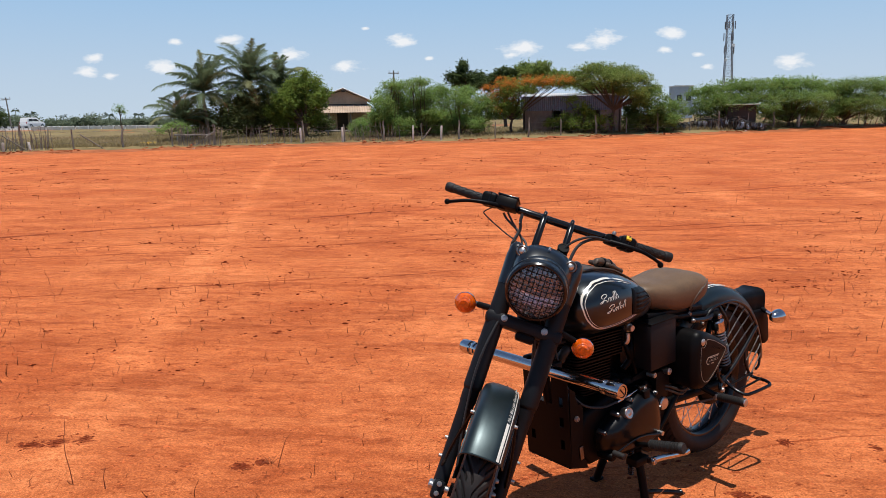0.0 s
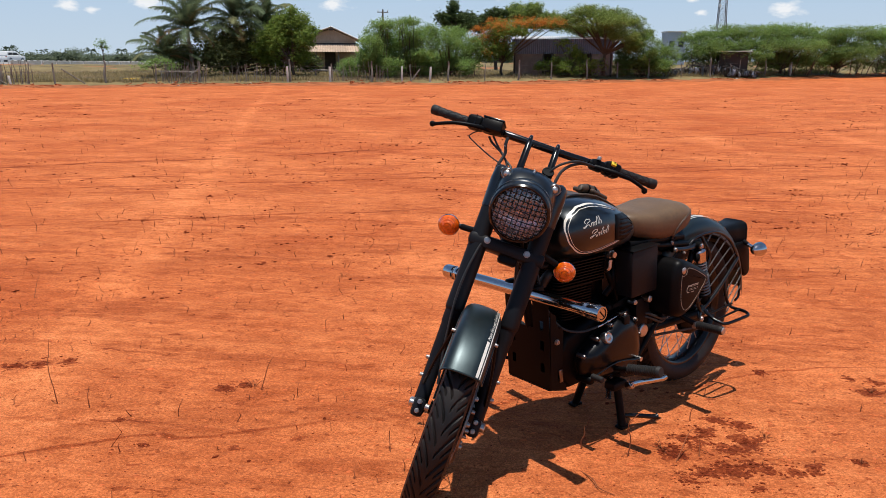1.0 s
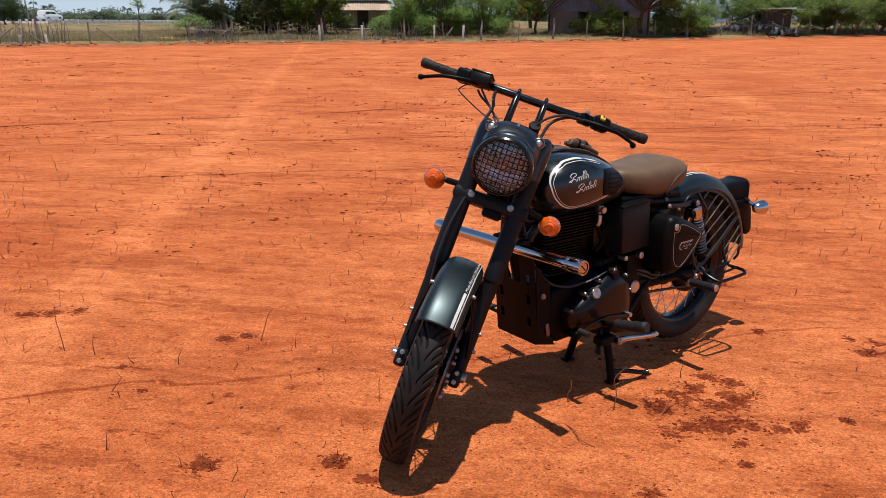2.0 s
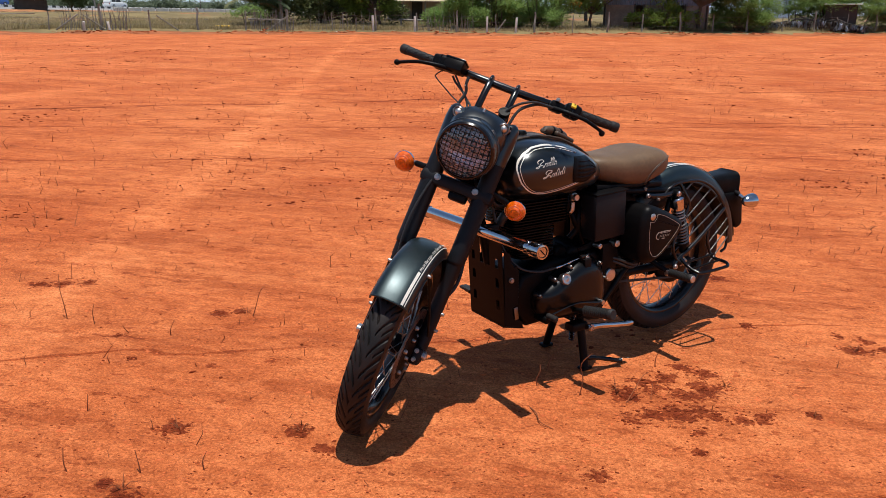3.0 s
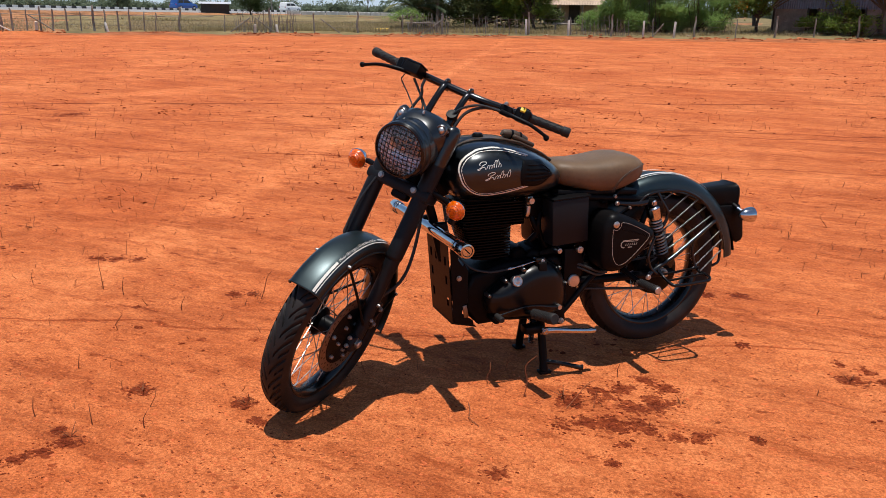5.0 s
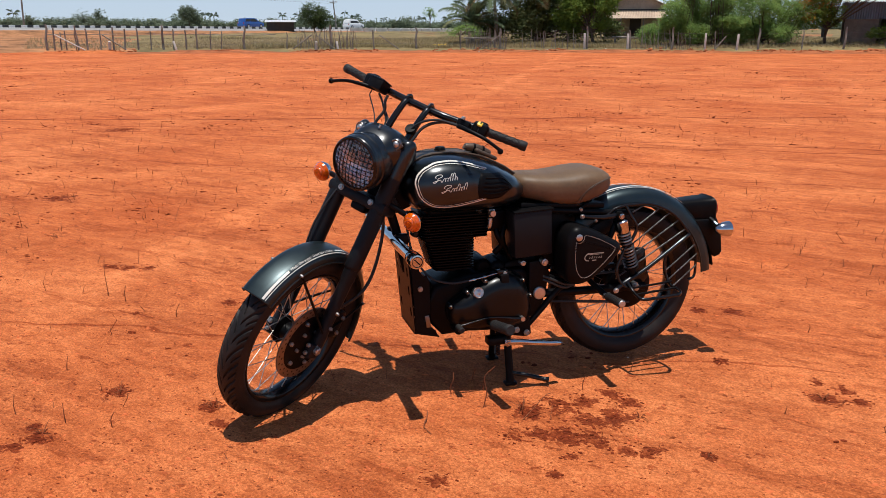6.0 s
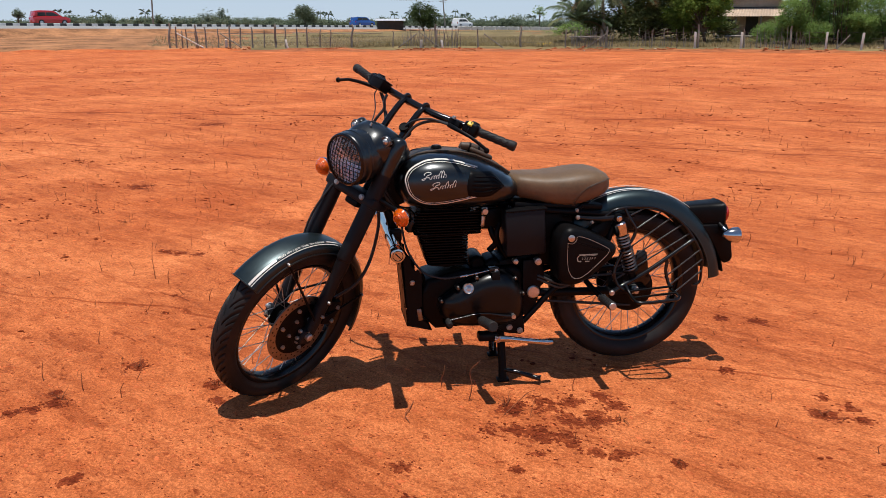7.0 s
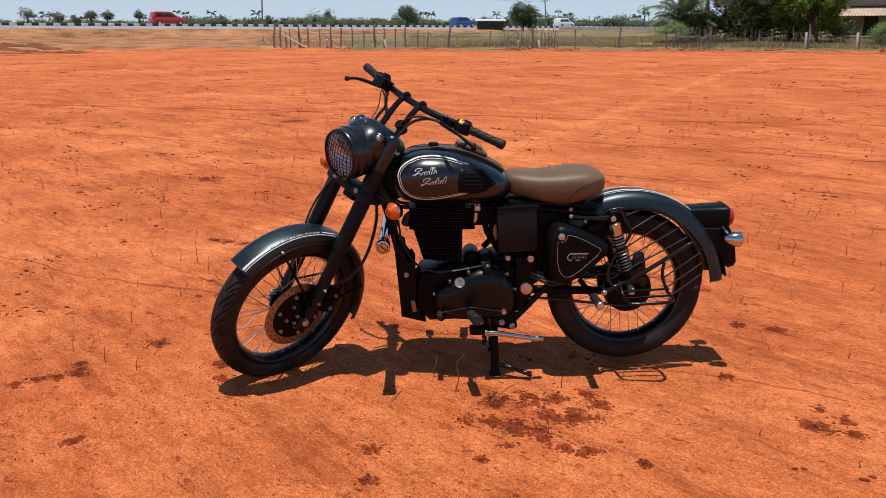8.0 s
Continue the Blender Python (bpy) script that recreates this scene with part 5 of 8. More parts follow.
    for x, z, r in ((0.417, 0.497, 0.0135), (0.508, 0.501, 0.010)):
        bm = new_bm()
        lathe(bm, [(0, 0.008), (r * 0.55, 0.008), (r * 0.7, 0.005), (r, 0.004), (r, -0.03)], axes((x, 0.133, z), (0, 1, 0)), 16)
        part("mount_bolt", bm, STEEL, pv)
    bm = new_bm()
    slab(bm, [(0.60, 0.48), (0.54, 0.495), (0.44, 0.515), (0.37, 0.47), (0.37, 0.38), (0.44, 0.33), (0.56, 0.40)], -0.09, 0.075, 0.015, 2, True)
    part("gearbox", bm, ENGB, en)
    # barrel and head fins
    for i in range(21):
        z = 0.485 + i * 0.0106
        head = z > 0.606
        rear, fore = (0.636, 0.900) if head else (0.685, 0.846 + 0.32 * (z - 0.485))
        hy = 0.094 if head else 0.080
        bm = new_bm()
        box(bm, pose((rear + fore) / 2, 0, z), fore - rear, 2 * hy, 0.0042, 0.0)
        vert = [e for e in bm.edges if abs((e.verts[0].co - e.verts[1].co).z) > 0.003]
        bmesh.ops.bevel(bm, geom=vert, offset=0.022, segments=4, profile=0.5, affect="EDGES")
        part("cooling_fin", bm, ENGB, en)
    bm = new_bm()
    lathe(bm, [(0, 0.47), (0.058, 0.47), (0.064, 0.60), (0.07, 0.70), (0.0, 0.70)], Matrix.Translation((0.77, 0, 0)), 28)
    part("barrel", bm, ENGB, en)
    bm = new_bm()
    box(bm, pose(0.775, 0, 0.708), 0.20, 0.15, 0.05, 0.018, 3)
    part("rocker_cover", bm, ENGB, en)
    bm = new_bm()
    tube(bm, [(0.86, 0.05, 0.67), (0.90, 0.045, 0.655), (0.915, 0.03, 0.62)], 0.018, 12)
    part("spark_plug_lead", bm, CABLE, en)
    bm = new_bm()
    box(bm, pose(0.492, -0.075, 0.585, 0, 4, 0), 0.11, 0.12, 0.20, 0.02, 3)
    part("air_duct", bm, ENGB, en)
    # carburettor side
    bm = new_bm()
    box(bm, pose(0.60, 0.01, 0.668), 0.075, 0.10, 0.085, 0.018)
    ca = part("carburettor", bm, ENGB, en)
    bm = new_bm()
    tube(bm, [(0.70, 0.01, 0.655), (0.60, 0.01, 0.655), (0.52, 0.01, 0.652)], 0.025, 16)
    part("intake_rubber", bm, ENGB, ca)
    bm = new_bm()
    box(bm, pose(0.605, 0.045, 0.66), 0.11, 0.05, 0.085, 0.016)
    part("throttle_body", bm, ENGB, ca)
    bm = new_bm()
    box(bm, pose(0.631, 0.10, 0.702), 0.024, 0.020, 0.030, 0.004)
    ft = part("fuel_tap", bm, STEEL, en, "steel fuel tap under the tank")
    bm = new_bm()
    lathe(bm, [(0, 0.012), (0.011, 0.012), (0.013, 0.006), (0.013, -0.004)], axes((0.631, 0.111, 0.702), (0, 1, 0)), 16)
    part("tap_knob", bm, STEEL, ft)
    bm = new_bm()
    tube(bm, [(0.635, 0.105, 0.682), (0.637, 0.105, 0.655), (0.64, 0.10, 0.645)], 0.009, 12)
    part("tap_bowl", bm, STEEL, ft)
    bm = new_bm()
    tube(bm, [(0.64, 0.10, 0.65), (0.635, 0.09, 0.635), (0.625, 0.06, 0.64), (0.61, 0.04, 0.65)], 0.005, 8)
    part("fuel_hose", bm, CABLE, ft)
    bm = new_bm()
    lathe(bm, [(0, 0.07), (0.022, 0.07), (0.030, 0.062), (0.033, 0.05), (0.033, -0.06), (0.028, -0.07), (0.0, -0.07)], axes((0.645, 0.0, 0.478), (0, 1, 0)), 24)
    part("starter_motor", bm, ENGB, en)
    for k, pts in enumerate(([(0.56, 0.06, 0.64), (0.575, 0.075, 0.60), (0.56, 0.07, 0.55), (0.53, 0.06, 0.50)], [(0.60, 0.05, 0.645), (0.59, 0.07, 0.60), (0.575, 0.07, 0.565), (0.60, 0.06, 0.53)])):
        bm = new_bm()
        tube(bm, pts, (0.011, 0.012)[k], 10)
        part("rubber_pipe", bm, ENGB, en)
    bm = new_bm()
    lathe(bm, [(0, 0.05), (0.02, 0.05), (0.031, 0.042), (0.034, 0.03), (0.034, -0.05), (0.0, -0.05)], axes((0.585, 0.03, 0.468), (0, 1, 0)), 20)
    part("starter_housing", bm, ENGB, en)
    # clutch cable and its lever on the cover
    bm = new_bm()
    box(bm, pose(0.597, 0.138, 0.476, 0, 8, 0), 0.040, 0.03, 0.022, 0.005)
    ca_ = part("clutch_arm", bm, GLOSSB, pc)
    round_bolt(ca_, (0.590, 0.150, 0.473), (0, 1, 0.2), 0.010)
    bm = new_bm()
    tube(bm, [(0.605, 0.14, 0.475), (0.66, 0.14, 0.464), (0.662, 0.14, 0.4635), (0.674, 0.14, 0.4615), (0.676, 0.14, 0.461), (0.70, 0.14, 0.457), (0.702, 0.14, 0.4565), (0.73, 0.138, 0.4525)], [0.0026, 0.0026, 0.0055, 0.0055, 0.003, 0.003, 0.0048, 0.0048], 10, 1)
    part("clutch_adjuster", bm, CHROME, pc)
    bm = new_bm()
    tube(bm, [(0.726, 0.138, 0.453), (0.80, 0.12, 0.444), (0.875, 0.09, 0.47), (0.93, 0.06, 0.56), (0.95, 0.03, 0.70)], 0.0045, 8)
    part("clutch_cable", bm, CABLE, pc)
    for dx in (0.0, 0.014):
        bm = new_bm()
        tube(bm, [(0.44, 0.09, 0.44 - dx), (0.40, 0.12, 0.43 - dx), (0.33, 0.13, 0.40 - dx), (0.28, 0.12, 0.39)], 0.006, 8)
        part("breather_hose", bm, CABLE, en)


def frame_parts():
    def t(name, pts, r, mt=SATIN, parent=None, n=6, label=""):
        bm = new_bm()
        tube(bm, pts, r, 14, n)
        return part(name, bm, mt, parent or bike, label)
    fr = t("frame", [(1.04, 0, 0.83), (0.93, 0, 0.80), (0.75, 0, 0.765), (0.55, 0, 0.715), (0.47, 0, 0.66)], 0.022, label="black tubular frame")
    a = Vector(HEAD) + AX * 0.86
    b = Vector(HEAD) + AX * 1.02
    t("steering_head", [a, b], 0.030, SATIN, fr, 1)
    bm = new_bm()
    slab(bm, [(0.985, 0.918), (0.93, 0.905), (0.925, 0.73), (1.01, 0.695), (1.062, 0.765)], -0.032, 0.032, 0.008, 2, True)
    part("neck_gusset", bm, SATIN, fr)
    for k, yy in enumerate((0.052, 0.062, -0.055, 0.045)):
        t("wiring_loom", [(1.02 - 0.02 * k, yy * 1.2, 0.935), (1.035, yy * 1.3, 0.86), (1.00 + 0.01 * k, yy, 0.77), (0.95, yy * 0.8, 0.70), (0.90, yy * 0.6, 0.69)], 0.0085 - 0.001 * k, CABLE, fr)
    t("down_tube", [Vector(HEAD) + AX * 0.9, (0.99, 0, 0.68), (0.925, 0, 0.42), (0.90, 0, 0.33)], 0.0175, SATIN, fr)
    for side in (1, -1):
        t("seat_rail", [(0.52, 0.05 * side, 0.70), (0.38, 0.10 * side, 0.695), (0.22, 0.105 * side, 0.68), (0.10, 0.105 * side, 0.668), (0.02, 0.10 * side, 0.665)], 0.0125, SATIN, fr)
        t("rear_stay", [(0.42, 0.09 * side, 0.44), (0.30, 0.10 * side, 0.40), (0.18, 0.11 * side, 0.45), (0.09, 0.105 * side, 0.655)], 0.0115, SATIN, fr)
        t("cradle_tube", [(0.51, 0.10 * side, 0.215), (0.475, 0.11 * side, 0.235), (0.42, 0.115 * side, 0.295), (0.345, 0.115 * side, 0.375), (0.27, 0.10 * side, 0.41)], 0.0125, SATIN, fr)
        t("swing_arm", [(0.42, 0.10 * side, 0.36), (0.25, 0.105 * side, 0.355), (0.06, 0.105 * side, 0.35), (-0.05, 0.105 * side, 0.348)], 0.017, SATIN, fr)
        br = t("shock_bracket", [(0.262, 0.118 * side, 0.668), (0.24, 0.124 * side, 0.664), (0.17, 0.124 * side, 0.657), (0.10, 0.118 * side, 0.660)], [0.0135, 0.0105, 0.0105, 0.0125], GLOSSB, fr, 4)
        round_bolt(br, (0.262, 0.130 * side, 0.668), (0, side, 0), 0.009)
        round_bolt(br, (0.205, 0.134 * side, 0.648), (0, side, 0), 0.006)
        # rear shock
        bm = new_bm()
        sx = [(0.096, 0.126 * side, 0.660), (0.016, 0.130 * side, 0.398)]
        d = Vector(sx[1]) - Vector(sx[0])
        tube(bm, [sx[0], Vector(sx[0]) + d], 0.0085, 10, 1)
        sh = part("shock_absorber", bm, SATIN, bike, "rear shock absorber with chrome shroud and coil spring")
        m = axes(sx[0], d)
        bm = new_bm()
        lathe(bm, [(0, -0.016), (0.016, -0.014), (0.018, 0.0), (0.016, 0.014), (0, 0.016)], axes(sx[0], (0, side, 0)), 18)
        part("upper_eye", bm, SATIN, sh)
        round_bolt(sh, (sx[0][0], 0.142 * side, sx[0][2]), (0, side, 0), 0.011, CHROME)
        bm = new_bm()
        lathe(bm, [(0.012, 0.016), (0.024, 0.019), (0.0285, 0.024), (0.0285, 0.068), (0.0265, 0.0705), (0.020, 0.0705)], m, 28)
        part("chrome_shroud", bm, CHROME, sh, "chrome upper shroud")
        # dark adjuster body with bright rings between shroud and spring
        bm = new_bm()
        lathe(bm, [(0.0, 0.066), (0.021, 0.066), (0.021, 0.125), (0.018, 0.130), (0.018, 0.22), (0.0, 0.22)], m, 22)
        part("damper_tube", bm, GLOSSB, sh)
        for k in range(4):
            bm = new_bm()
            lathe(bm, [(0.021, -0.0035), (0.0262, -0.0028), (0.0275, 0.0), (0.0262, 0.0028), (0.021, 0.0035)], m @ Matrix.Translation((0, 0, 0.080 + 0.0125 * k)), 22, close=True)
            part("adjuster_ring", bm, (STEEL, SPRINGM)[k % 2], sh)
        bm = new_bm()
        coil = []
        for i in range(7 * 14 + 1):
            an = 2 * math.pi * i / 14
            coil.append(m @ Vector((0.0262 * math.cos(an), 0.0262 * math.sin(an), 0.131 + 0.094 * i / 98)))
        tube(bm, coil, 0.0040, 6, 1)
        part("coil_spring", bm, SPRINGM, sh, "steel coil spring")
        bm = new_bm()
        lathe(bm, [(0.011, 0.222), (0.030, 0.224), (0.030, 0.232), (0.016, 0.238), (0.016, 0.268)], m, 20)
        part("spring_seat", bm, SATIN, sh)
        # pillion peg
        pb = Vector((0.169, 0.185 * side, 0.353))
        pe = Vector((0.171, 0.300 * side, 0.359))
        pg = t("pillion_peg", [pb, pe], 0.008, SATIN, None, 1, "ribbed rubber pillion peg")
        bm = new_bm()
        pr = [(0.0, 0.0)]
        for i in range(11):
            pr += [(0.0165, 0.003 + i * 0.0085), (0.0165, 0.008 + i * 0.0085), (0.0145, 0.0086 + i * 0.0085)]
        pr += [(0.0175, 0.098), (0.0175, 0.112), (0.015, 0.117), (0.0, 0.117)]
        lathe(bm, pr, axes(pb + (pe - pb) * 0.1, pe - pb), 16)
        part("peg_rubber", bm, GRIPR, pg)
        bm = new_bm()
        lathe(bm, [(0.0, 0.003), (0.012, 0.0025), (0.0145, 0.0), (0.0145, -0.004)], axes(pb + (pe - pb) * 1.118, pe - pb), 18)
        part("peg_end", bm, STEEL, pg)
        bm = new_bm()
        box(bm, axes(pb + Vector((0.0, 0.004 * side, 0.0)), pe - pb), 0.030, 0.026, 0.018, 0.004)
        part("peg_fork", bm, STEEL, pg)
        round_bolt(pg, (0.126, 0.186 * side, 0.369), (0, side, 0), 0.011, STEEL)
        t("peg_bracket", [(0.21, 0.11 * side, 0.40), (0.19, 0.15 * side, 0.375), (0.169, 0.195 * side, 0.354)], 0.011, SATIN, pg, 1)
        # rider peg
        rp = t("footpeg", [(0.62, 0.10 * side, 0.25), (0.66, 0.17 * side, 0.285), (0.66, 0.24 * side, 0.302)], 0.009, SATIN, None, 1, "rider footpeg with black rubber")
        bm = new_bm()
        pr = [(0.0, 0.0)]
        for i in range(12):
            pr += [(0.0195, 0.003 + i * 0.0095), (0.0195, 0.009 + i * 0.0095), (0.017, 0.0098 + i * 0.0095)]
        pr += [(0.021, 0.119), (0.02, 0.13), (0.017, 0.134), (0.0, 0.134)]
        lathe(bm, pr, axes((0.661, 0.232 * side, 0.301), (-0.10, side, 0.19)), 18)
        part("peg_rubber", bm, GRIPR, rp)
    # rear wheel, drum and chain side
    rw, am = wheel(bike, "rear_wheel", "rear wheel lifted just clear of the soil", Matrix.Translation((0, 0, 0.345)), 0.325, 0.118, 0.236, 0.13, 36)
    bm = new_bm()
    lathe(bm, [(0, 0.085), (0.03, 0.085), (0.08, 0.078), (0.098, 0.07), (0.101, 0.05), (0.095, 0.045)], am, 40)
    part("sprocket_hub", bm, ENGB, rw)
    bm = new_bm()
    lathe(bm, [(0, -0.082), (0.05, -0.082), (0.095, -0.075), (0.1, -0.05)], am, 40)
    part("brake_drum", bm, ENGB, rw)
    bm = new_bm()
    lathe(bm, [(0, 0.018), (0.012, 0.018), (0.016, 0.012), (0.016, 0.0), (0.02, 0), (0.02, -0.03)], axes((0.0, 0.118, 0.352), (0, 1, 0)), 6)
    part("axle_nut", bm, STEEL, rw, smooth=20)
    # chain guard
    bm = new_bm()
    slab(bm, [(0.42, 0.41), (0.42, 0.43), (0.08, 0.45), (0.08, 0.43)], 0.065, 0.088, 0.004, 1)
    part("chain_guard", bm, SATIN, fr)
    bm = new_bm()
    slab(bm, [(-0.015, 0.508), (-0.046, 0.508), (-0.054, 0.500), (-0.066, 0.429), (-0.078, 0.379), (-0.042, 0.340), (0.02, 0.37), (0.0, 0.44)], 0.072, 0.092, 0.006, 2, True)
    part("chain_case_end", bm, GLOSSB, fr)
    for zz in (0.315, 0.425):
        bm = new_bm()
        tube(bm, [(0.44, 0.078, 0.36 + (zz - 0.37) * 0.7), (0.0, 0.078, 0.345 + (zz - 0.37) * 1.3)], 0.0055, 6, 1)
        part("drive_chain", bm, CABLE, fr)
    # grab guard beside the wheel: bent tube, main bar and thin rods
    sg = t("side_guard", [(0.152, 0.115, 0.660), (0.104, 0.117, 0.690), (0.019, 0.118, 0.699), (-0.068, 0.118, 0.691), (-0.159, 0.117, 0.646), (-0.230, 0.115, 0.571), (-0.282, 0.112, 0.483), (-0.286, 0.112, 0.420), (-0.282, 0.114, 0.372), (-0.250, 0.118, 0.358)], 0.0056, GLOSSB, None, 6, "black wheel guard of bent tube and rods")
    t("guard_bar", [(0.130, 0.180, 0.366), (0.074, 0.150, 0.382), (-0.034, 0.145, 0.437), (-0.218, 0.122, 0.545), (-0.236, 0.116, 0.553)], [0.008, 0.0095, 0.0090, 0.0085, 0.005], GLOSSB, sg, 4)
    t("guard_hoop", [(0.066, 0.120, 0.694), (0.044, 0.135, 0.650), (0.024, 0.14, 0.610), (0.038, 0.14, 0.569), (0.067, 0.14, 0.531), (0.098, 0.145, 0.472), (0.107, 0.15, 0.432), (0.092, 0.155, 0.392), (0.066, 0.16, 0.370)], 0.0066, GLOSSB, sg)
    for p, q in (((0.048, 0.671), (-0.013, 0.690)), ((0.022, 0.614), (-0.090, 0.676)), ((0.055, 0.530), (-0.138, 0.652)), ((0.090, 0.462), (-0.184, 0.619)), ((0.105, 0.403), (-0.226, 0.584)), ((-0.115, 0.407), (-0.272, 0.510)), ((-0.127, 0.363), (-0.284, 0.468)), ((-0.150, 0.330), (-0.286, 0.420))):
        t("guard_rod", [(p[0], 0.138, p[1]), (q[0], 0.116, q[1])], 0.0031, SHINYB, sg, 1)
    fl = t("foot_loop", [(0.06, 0.14, 0.40), (0.05, 0.18, 0.362), (0.043, 0.225, 0.344), (0.02, 0.245, 0.341), (-0.09, 0.258, 0.350), (-0.122, 0.253, 0.352), (-0.138, 0.225, 0.357), (-0.134, 0.16, 0.366), (-0.117, 0.142, 0.428), (-0.121, 0.138, 0.478)], 0.0068, GLOSSB, None, 5, "black side-saddle foot rest loop")
    t("loop_bar", [(0.05, 0.17, 0.366), (-0.140, 0.165, 0.376)], 0.0045, SATIN, fl, 1)
    t("loop_bar", [(0.046, 0.205, 0.350), (-0.140, 0.205, 0.362)], 0.0045, SATIN, fl, 1)
    # centre stand
    cs = t("centre_stand", [(0.56, 0.10, 0.235), (0.555, 0.10, 0.20), (0.552, 0.13, 0.06), (0.552, 0.14, 0.012)], [0.015, 0.016, 0.016, 0.018], SATIN, None, 4, "black centre stand holding the rear wheel up")
    t("stand_leg", [(0.562, -0.02, 0.235), (0.557, -0.035, 0.19), (0.541, -0.092, 0.06), (0.533, -0.113, 0.012)], 0.016, SATIN, cs, 4)
    t("stand_cross", [(0.556, -0.09, 0.19), (0.556, 0.10, 0.19)], 0.011, SATIN, cs, 1)
    for yy, xx in ((0.142, 0.552), (-0.114, 0.533)):
        bm = new_bm()
        box(bm, pose(xx, yy, 0.010, 0, 0, 0), 0.05, 0.035, 0.012, 0.004)
        part("stand_foot", bm, SATIN, cs)
    t("stand_tread", [(0.552, 0.135, 0.05), (0.50, 0.16, 0.045), (0.43, 0.19, 0.03), (0.41, 0.20, 0.028)], [0.009, 0.009, 0.0095, 0.013], GLOSSB, cs, 4)
    bm = new_bm()
    tube(bm, [(0.592 + 0.010 * math.cos(q * 0.9), 0.098 + 0.010 * math.sin(q * 0.9), 0.240 - 0.0011 * q) for q in range(110)], 0.0026, 5, 1)
    part("return_spring", bm, GLOSSB, cs, "black return spring of the stand")
    # folded side stand
    ss = t("side_stand", [(0.60, 0.188, 0.206), (0.55, 0.193, 0.205), (0.48, 0.195, 0.194), (0.41, 0.196, 0.184), (0.385, 0.196, 0.182), (0.366, 0.196, 0.180)], [0.0145, 0.012, 0.0105, 0.0105, 0.0125, 0.010], CHROME, None, 4, "polished side stand folded up")
    round_bolt(ss, (0.589, 0.20, 0.206), (0, 1, 0), 0.013, CHROME)
    bm = new_bm()
    box(bm, pose(0.62, 0.15, 0.205, 0, 0, 0), 0.08, 0.05, 0.032, 0.008)
    sb = part("stand_bracket", bm, SATIN, ss)
    bm = new_bm()
    slab(bm, [(0.56, 0.30), (0.47, 0.275), (0.462, 0.205), (0.48, 0.194), (0.54, 0.204), (0.575, 0.225)], 0.095, 0.132, 0.006, 2, True)
    part("stand_plate", bm, SATIN, sb)
    for x, z in ((0.527, 0.229), (0.484, 0.213)):
        round_bolt(sb, (x, 0.135, z), (0, 1, 0), 0.012)
    # gear lever
    gl = t("gear_lever", [(0.525, 0.18, 0.293), (0.56, 0.18, 0.296), (0.61, 0.18, 0.306), (0.664, 0.18, 0.310), (0.72, 0.18, 0.301), (0.776, 0.18, 0.289)], [0.007, 0.006, 0.0034, 0.0032, 0.0034, 0.005], GLOSSB, None, 4, "black gear lever")
    bm = new_bm()
    tube(bm, [(0.782, 0.165, 0.284), (0.782, 0.168, 0.284), (0.782, 0.212, 0.284), (0.782, 0.215, 0.284)], [0.008, 0.0115, 0.0115, 0.008], 14, 1)
    part("toe_rubber", bm, GRIPR, gl)
    bm = new_bm()
    tube(bm, [(0.525, 0.13, 0.293), (0.525, 0.19, 0.293)], 0.009, 14, 1)
    part("gear_shaft", bm, STEEL, gl)
    bp_ = t("brake_pedal", [(0.60, -0.13, 0.25), (0.70, -0.18, 0.24), (0.80, -0.22, 0.24), (0.82, -0.30, 0.25)], 0.007, SATIN, None, 4, "black rear brake pedal")
    bm = new_bm()
    box(bm, pose(0.815, -0.30, 0.257), 0.035, 0.07, 0.012, 0.004)
    part("pedal_pad", bm, GRIPR, bp_)
    # engine guard: chrome tube with turned caps
    cg = t("engine_guard", [(0.995, -0.372, 0.60), (0.995, 0.345, 0.612)], 0.0215, CHROME, None, 1, "chrome engine guard tube across the down tube")
    for side in (1, -1):
        p = Vector((0.995, 0.345 if side > 0 else -0.372, 0.612 if side > 0 else 0.60))
        bm = new_bm()
        lathe(bm, [(0.0215, -0.055), (0.0245, -0.053), (0.0245, -0.04), (0.0225, -0.037), (0.0225, -0.03), (0.0268, -0.027), (0.0268, 0.012), (0.0245, 0.02), (0.019, 0.021), (0.019, 0.0185), (0.0, 0.0185)], axes(p, (0, side, 0.017 * side)), 28)
        cap = part("guard_cap", bm, CHROME, cg, "turned chrome end cap")
        bm = new_bm()
        lathe(bm, [(0.0165, 0.0187), (0.018, 0.0205), (0.0195, 0.0187)], axes(p, (0, side, 0.017 * side)), 24)
        part("cap_ring", bm, SATIN, cap)
        bm = new_bm()
        box(bm, axes(p + Vector((0, side * 0.019, 0)), (0, side, 0)) @ pose(0, 0, 0, 0, 0, 45), 0.004, 0.026, 0.0025, 0.0008)
        part("cap_emblem", bm, SATIN, cap)
    for yy in (0.06, -0.06):
        bm = new_bm()
        box(bm, pose(0.972, yy, 0.61, 0, 0, 0), 0.05, 0.03, 0.05, 0.008)
        part("guard_clamp", bm, SATIN, cg)
    # sump guard plate with slots
    bm = new_bm()
    ys, zs = (-0.105, -0.080, -0.062, -0.03, 0.03, 0.062, 0.080, 0.105), (0.25, 0.31, 0.345, 0.395, 0.43, 0.47, 0.505, 0.60)
    for row in range(7):
        for col_ in range(7):
            if (col_ in (1, 5) and row in (1, 3, 5)) or (col_ == 3 and row > 4):
                continue
            lo, hi = [(0.965 - (0.60 - z) * 0.09, z) for z in zs[row:row + 2]]
            slab(bm, [lo, hi, (hi[0] - 0.003, hi[1]), (lo[0] - 0.003, lo[1])], ys[col_], ys[col_ + 1])
    gp = part("sump_guard", bm, SATIN, bike, "black slotted sump guard plate before the engine")
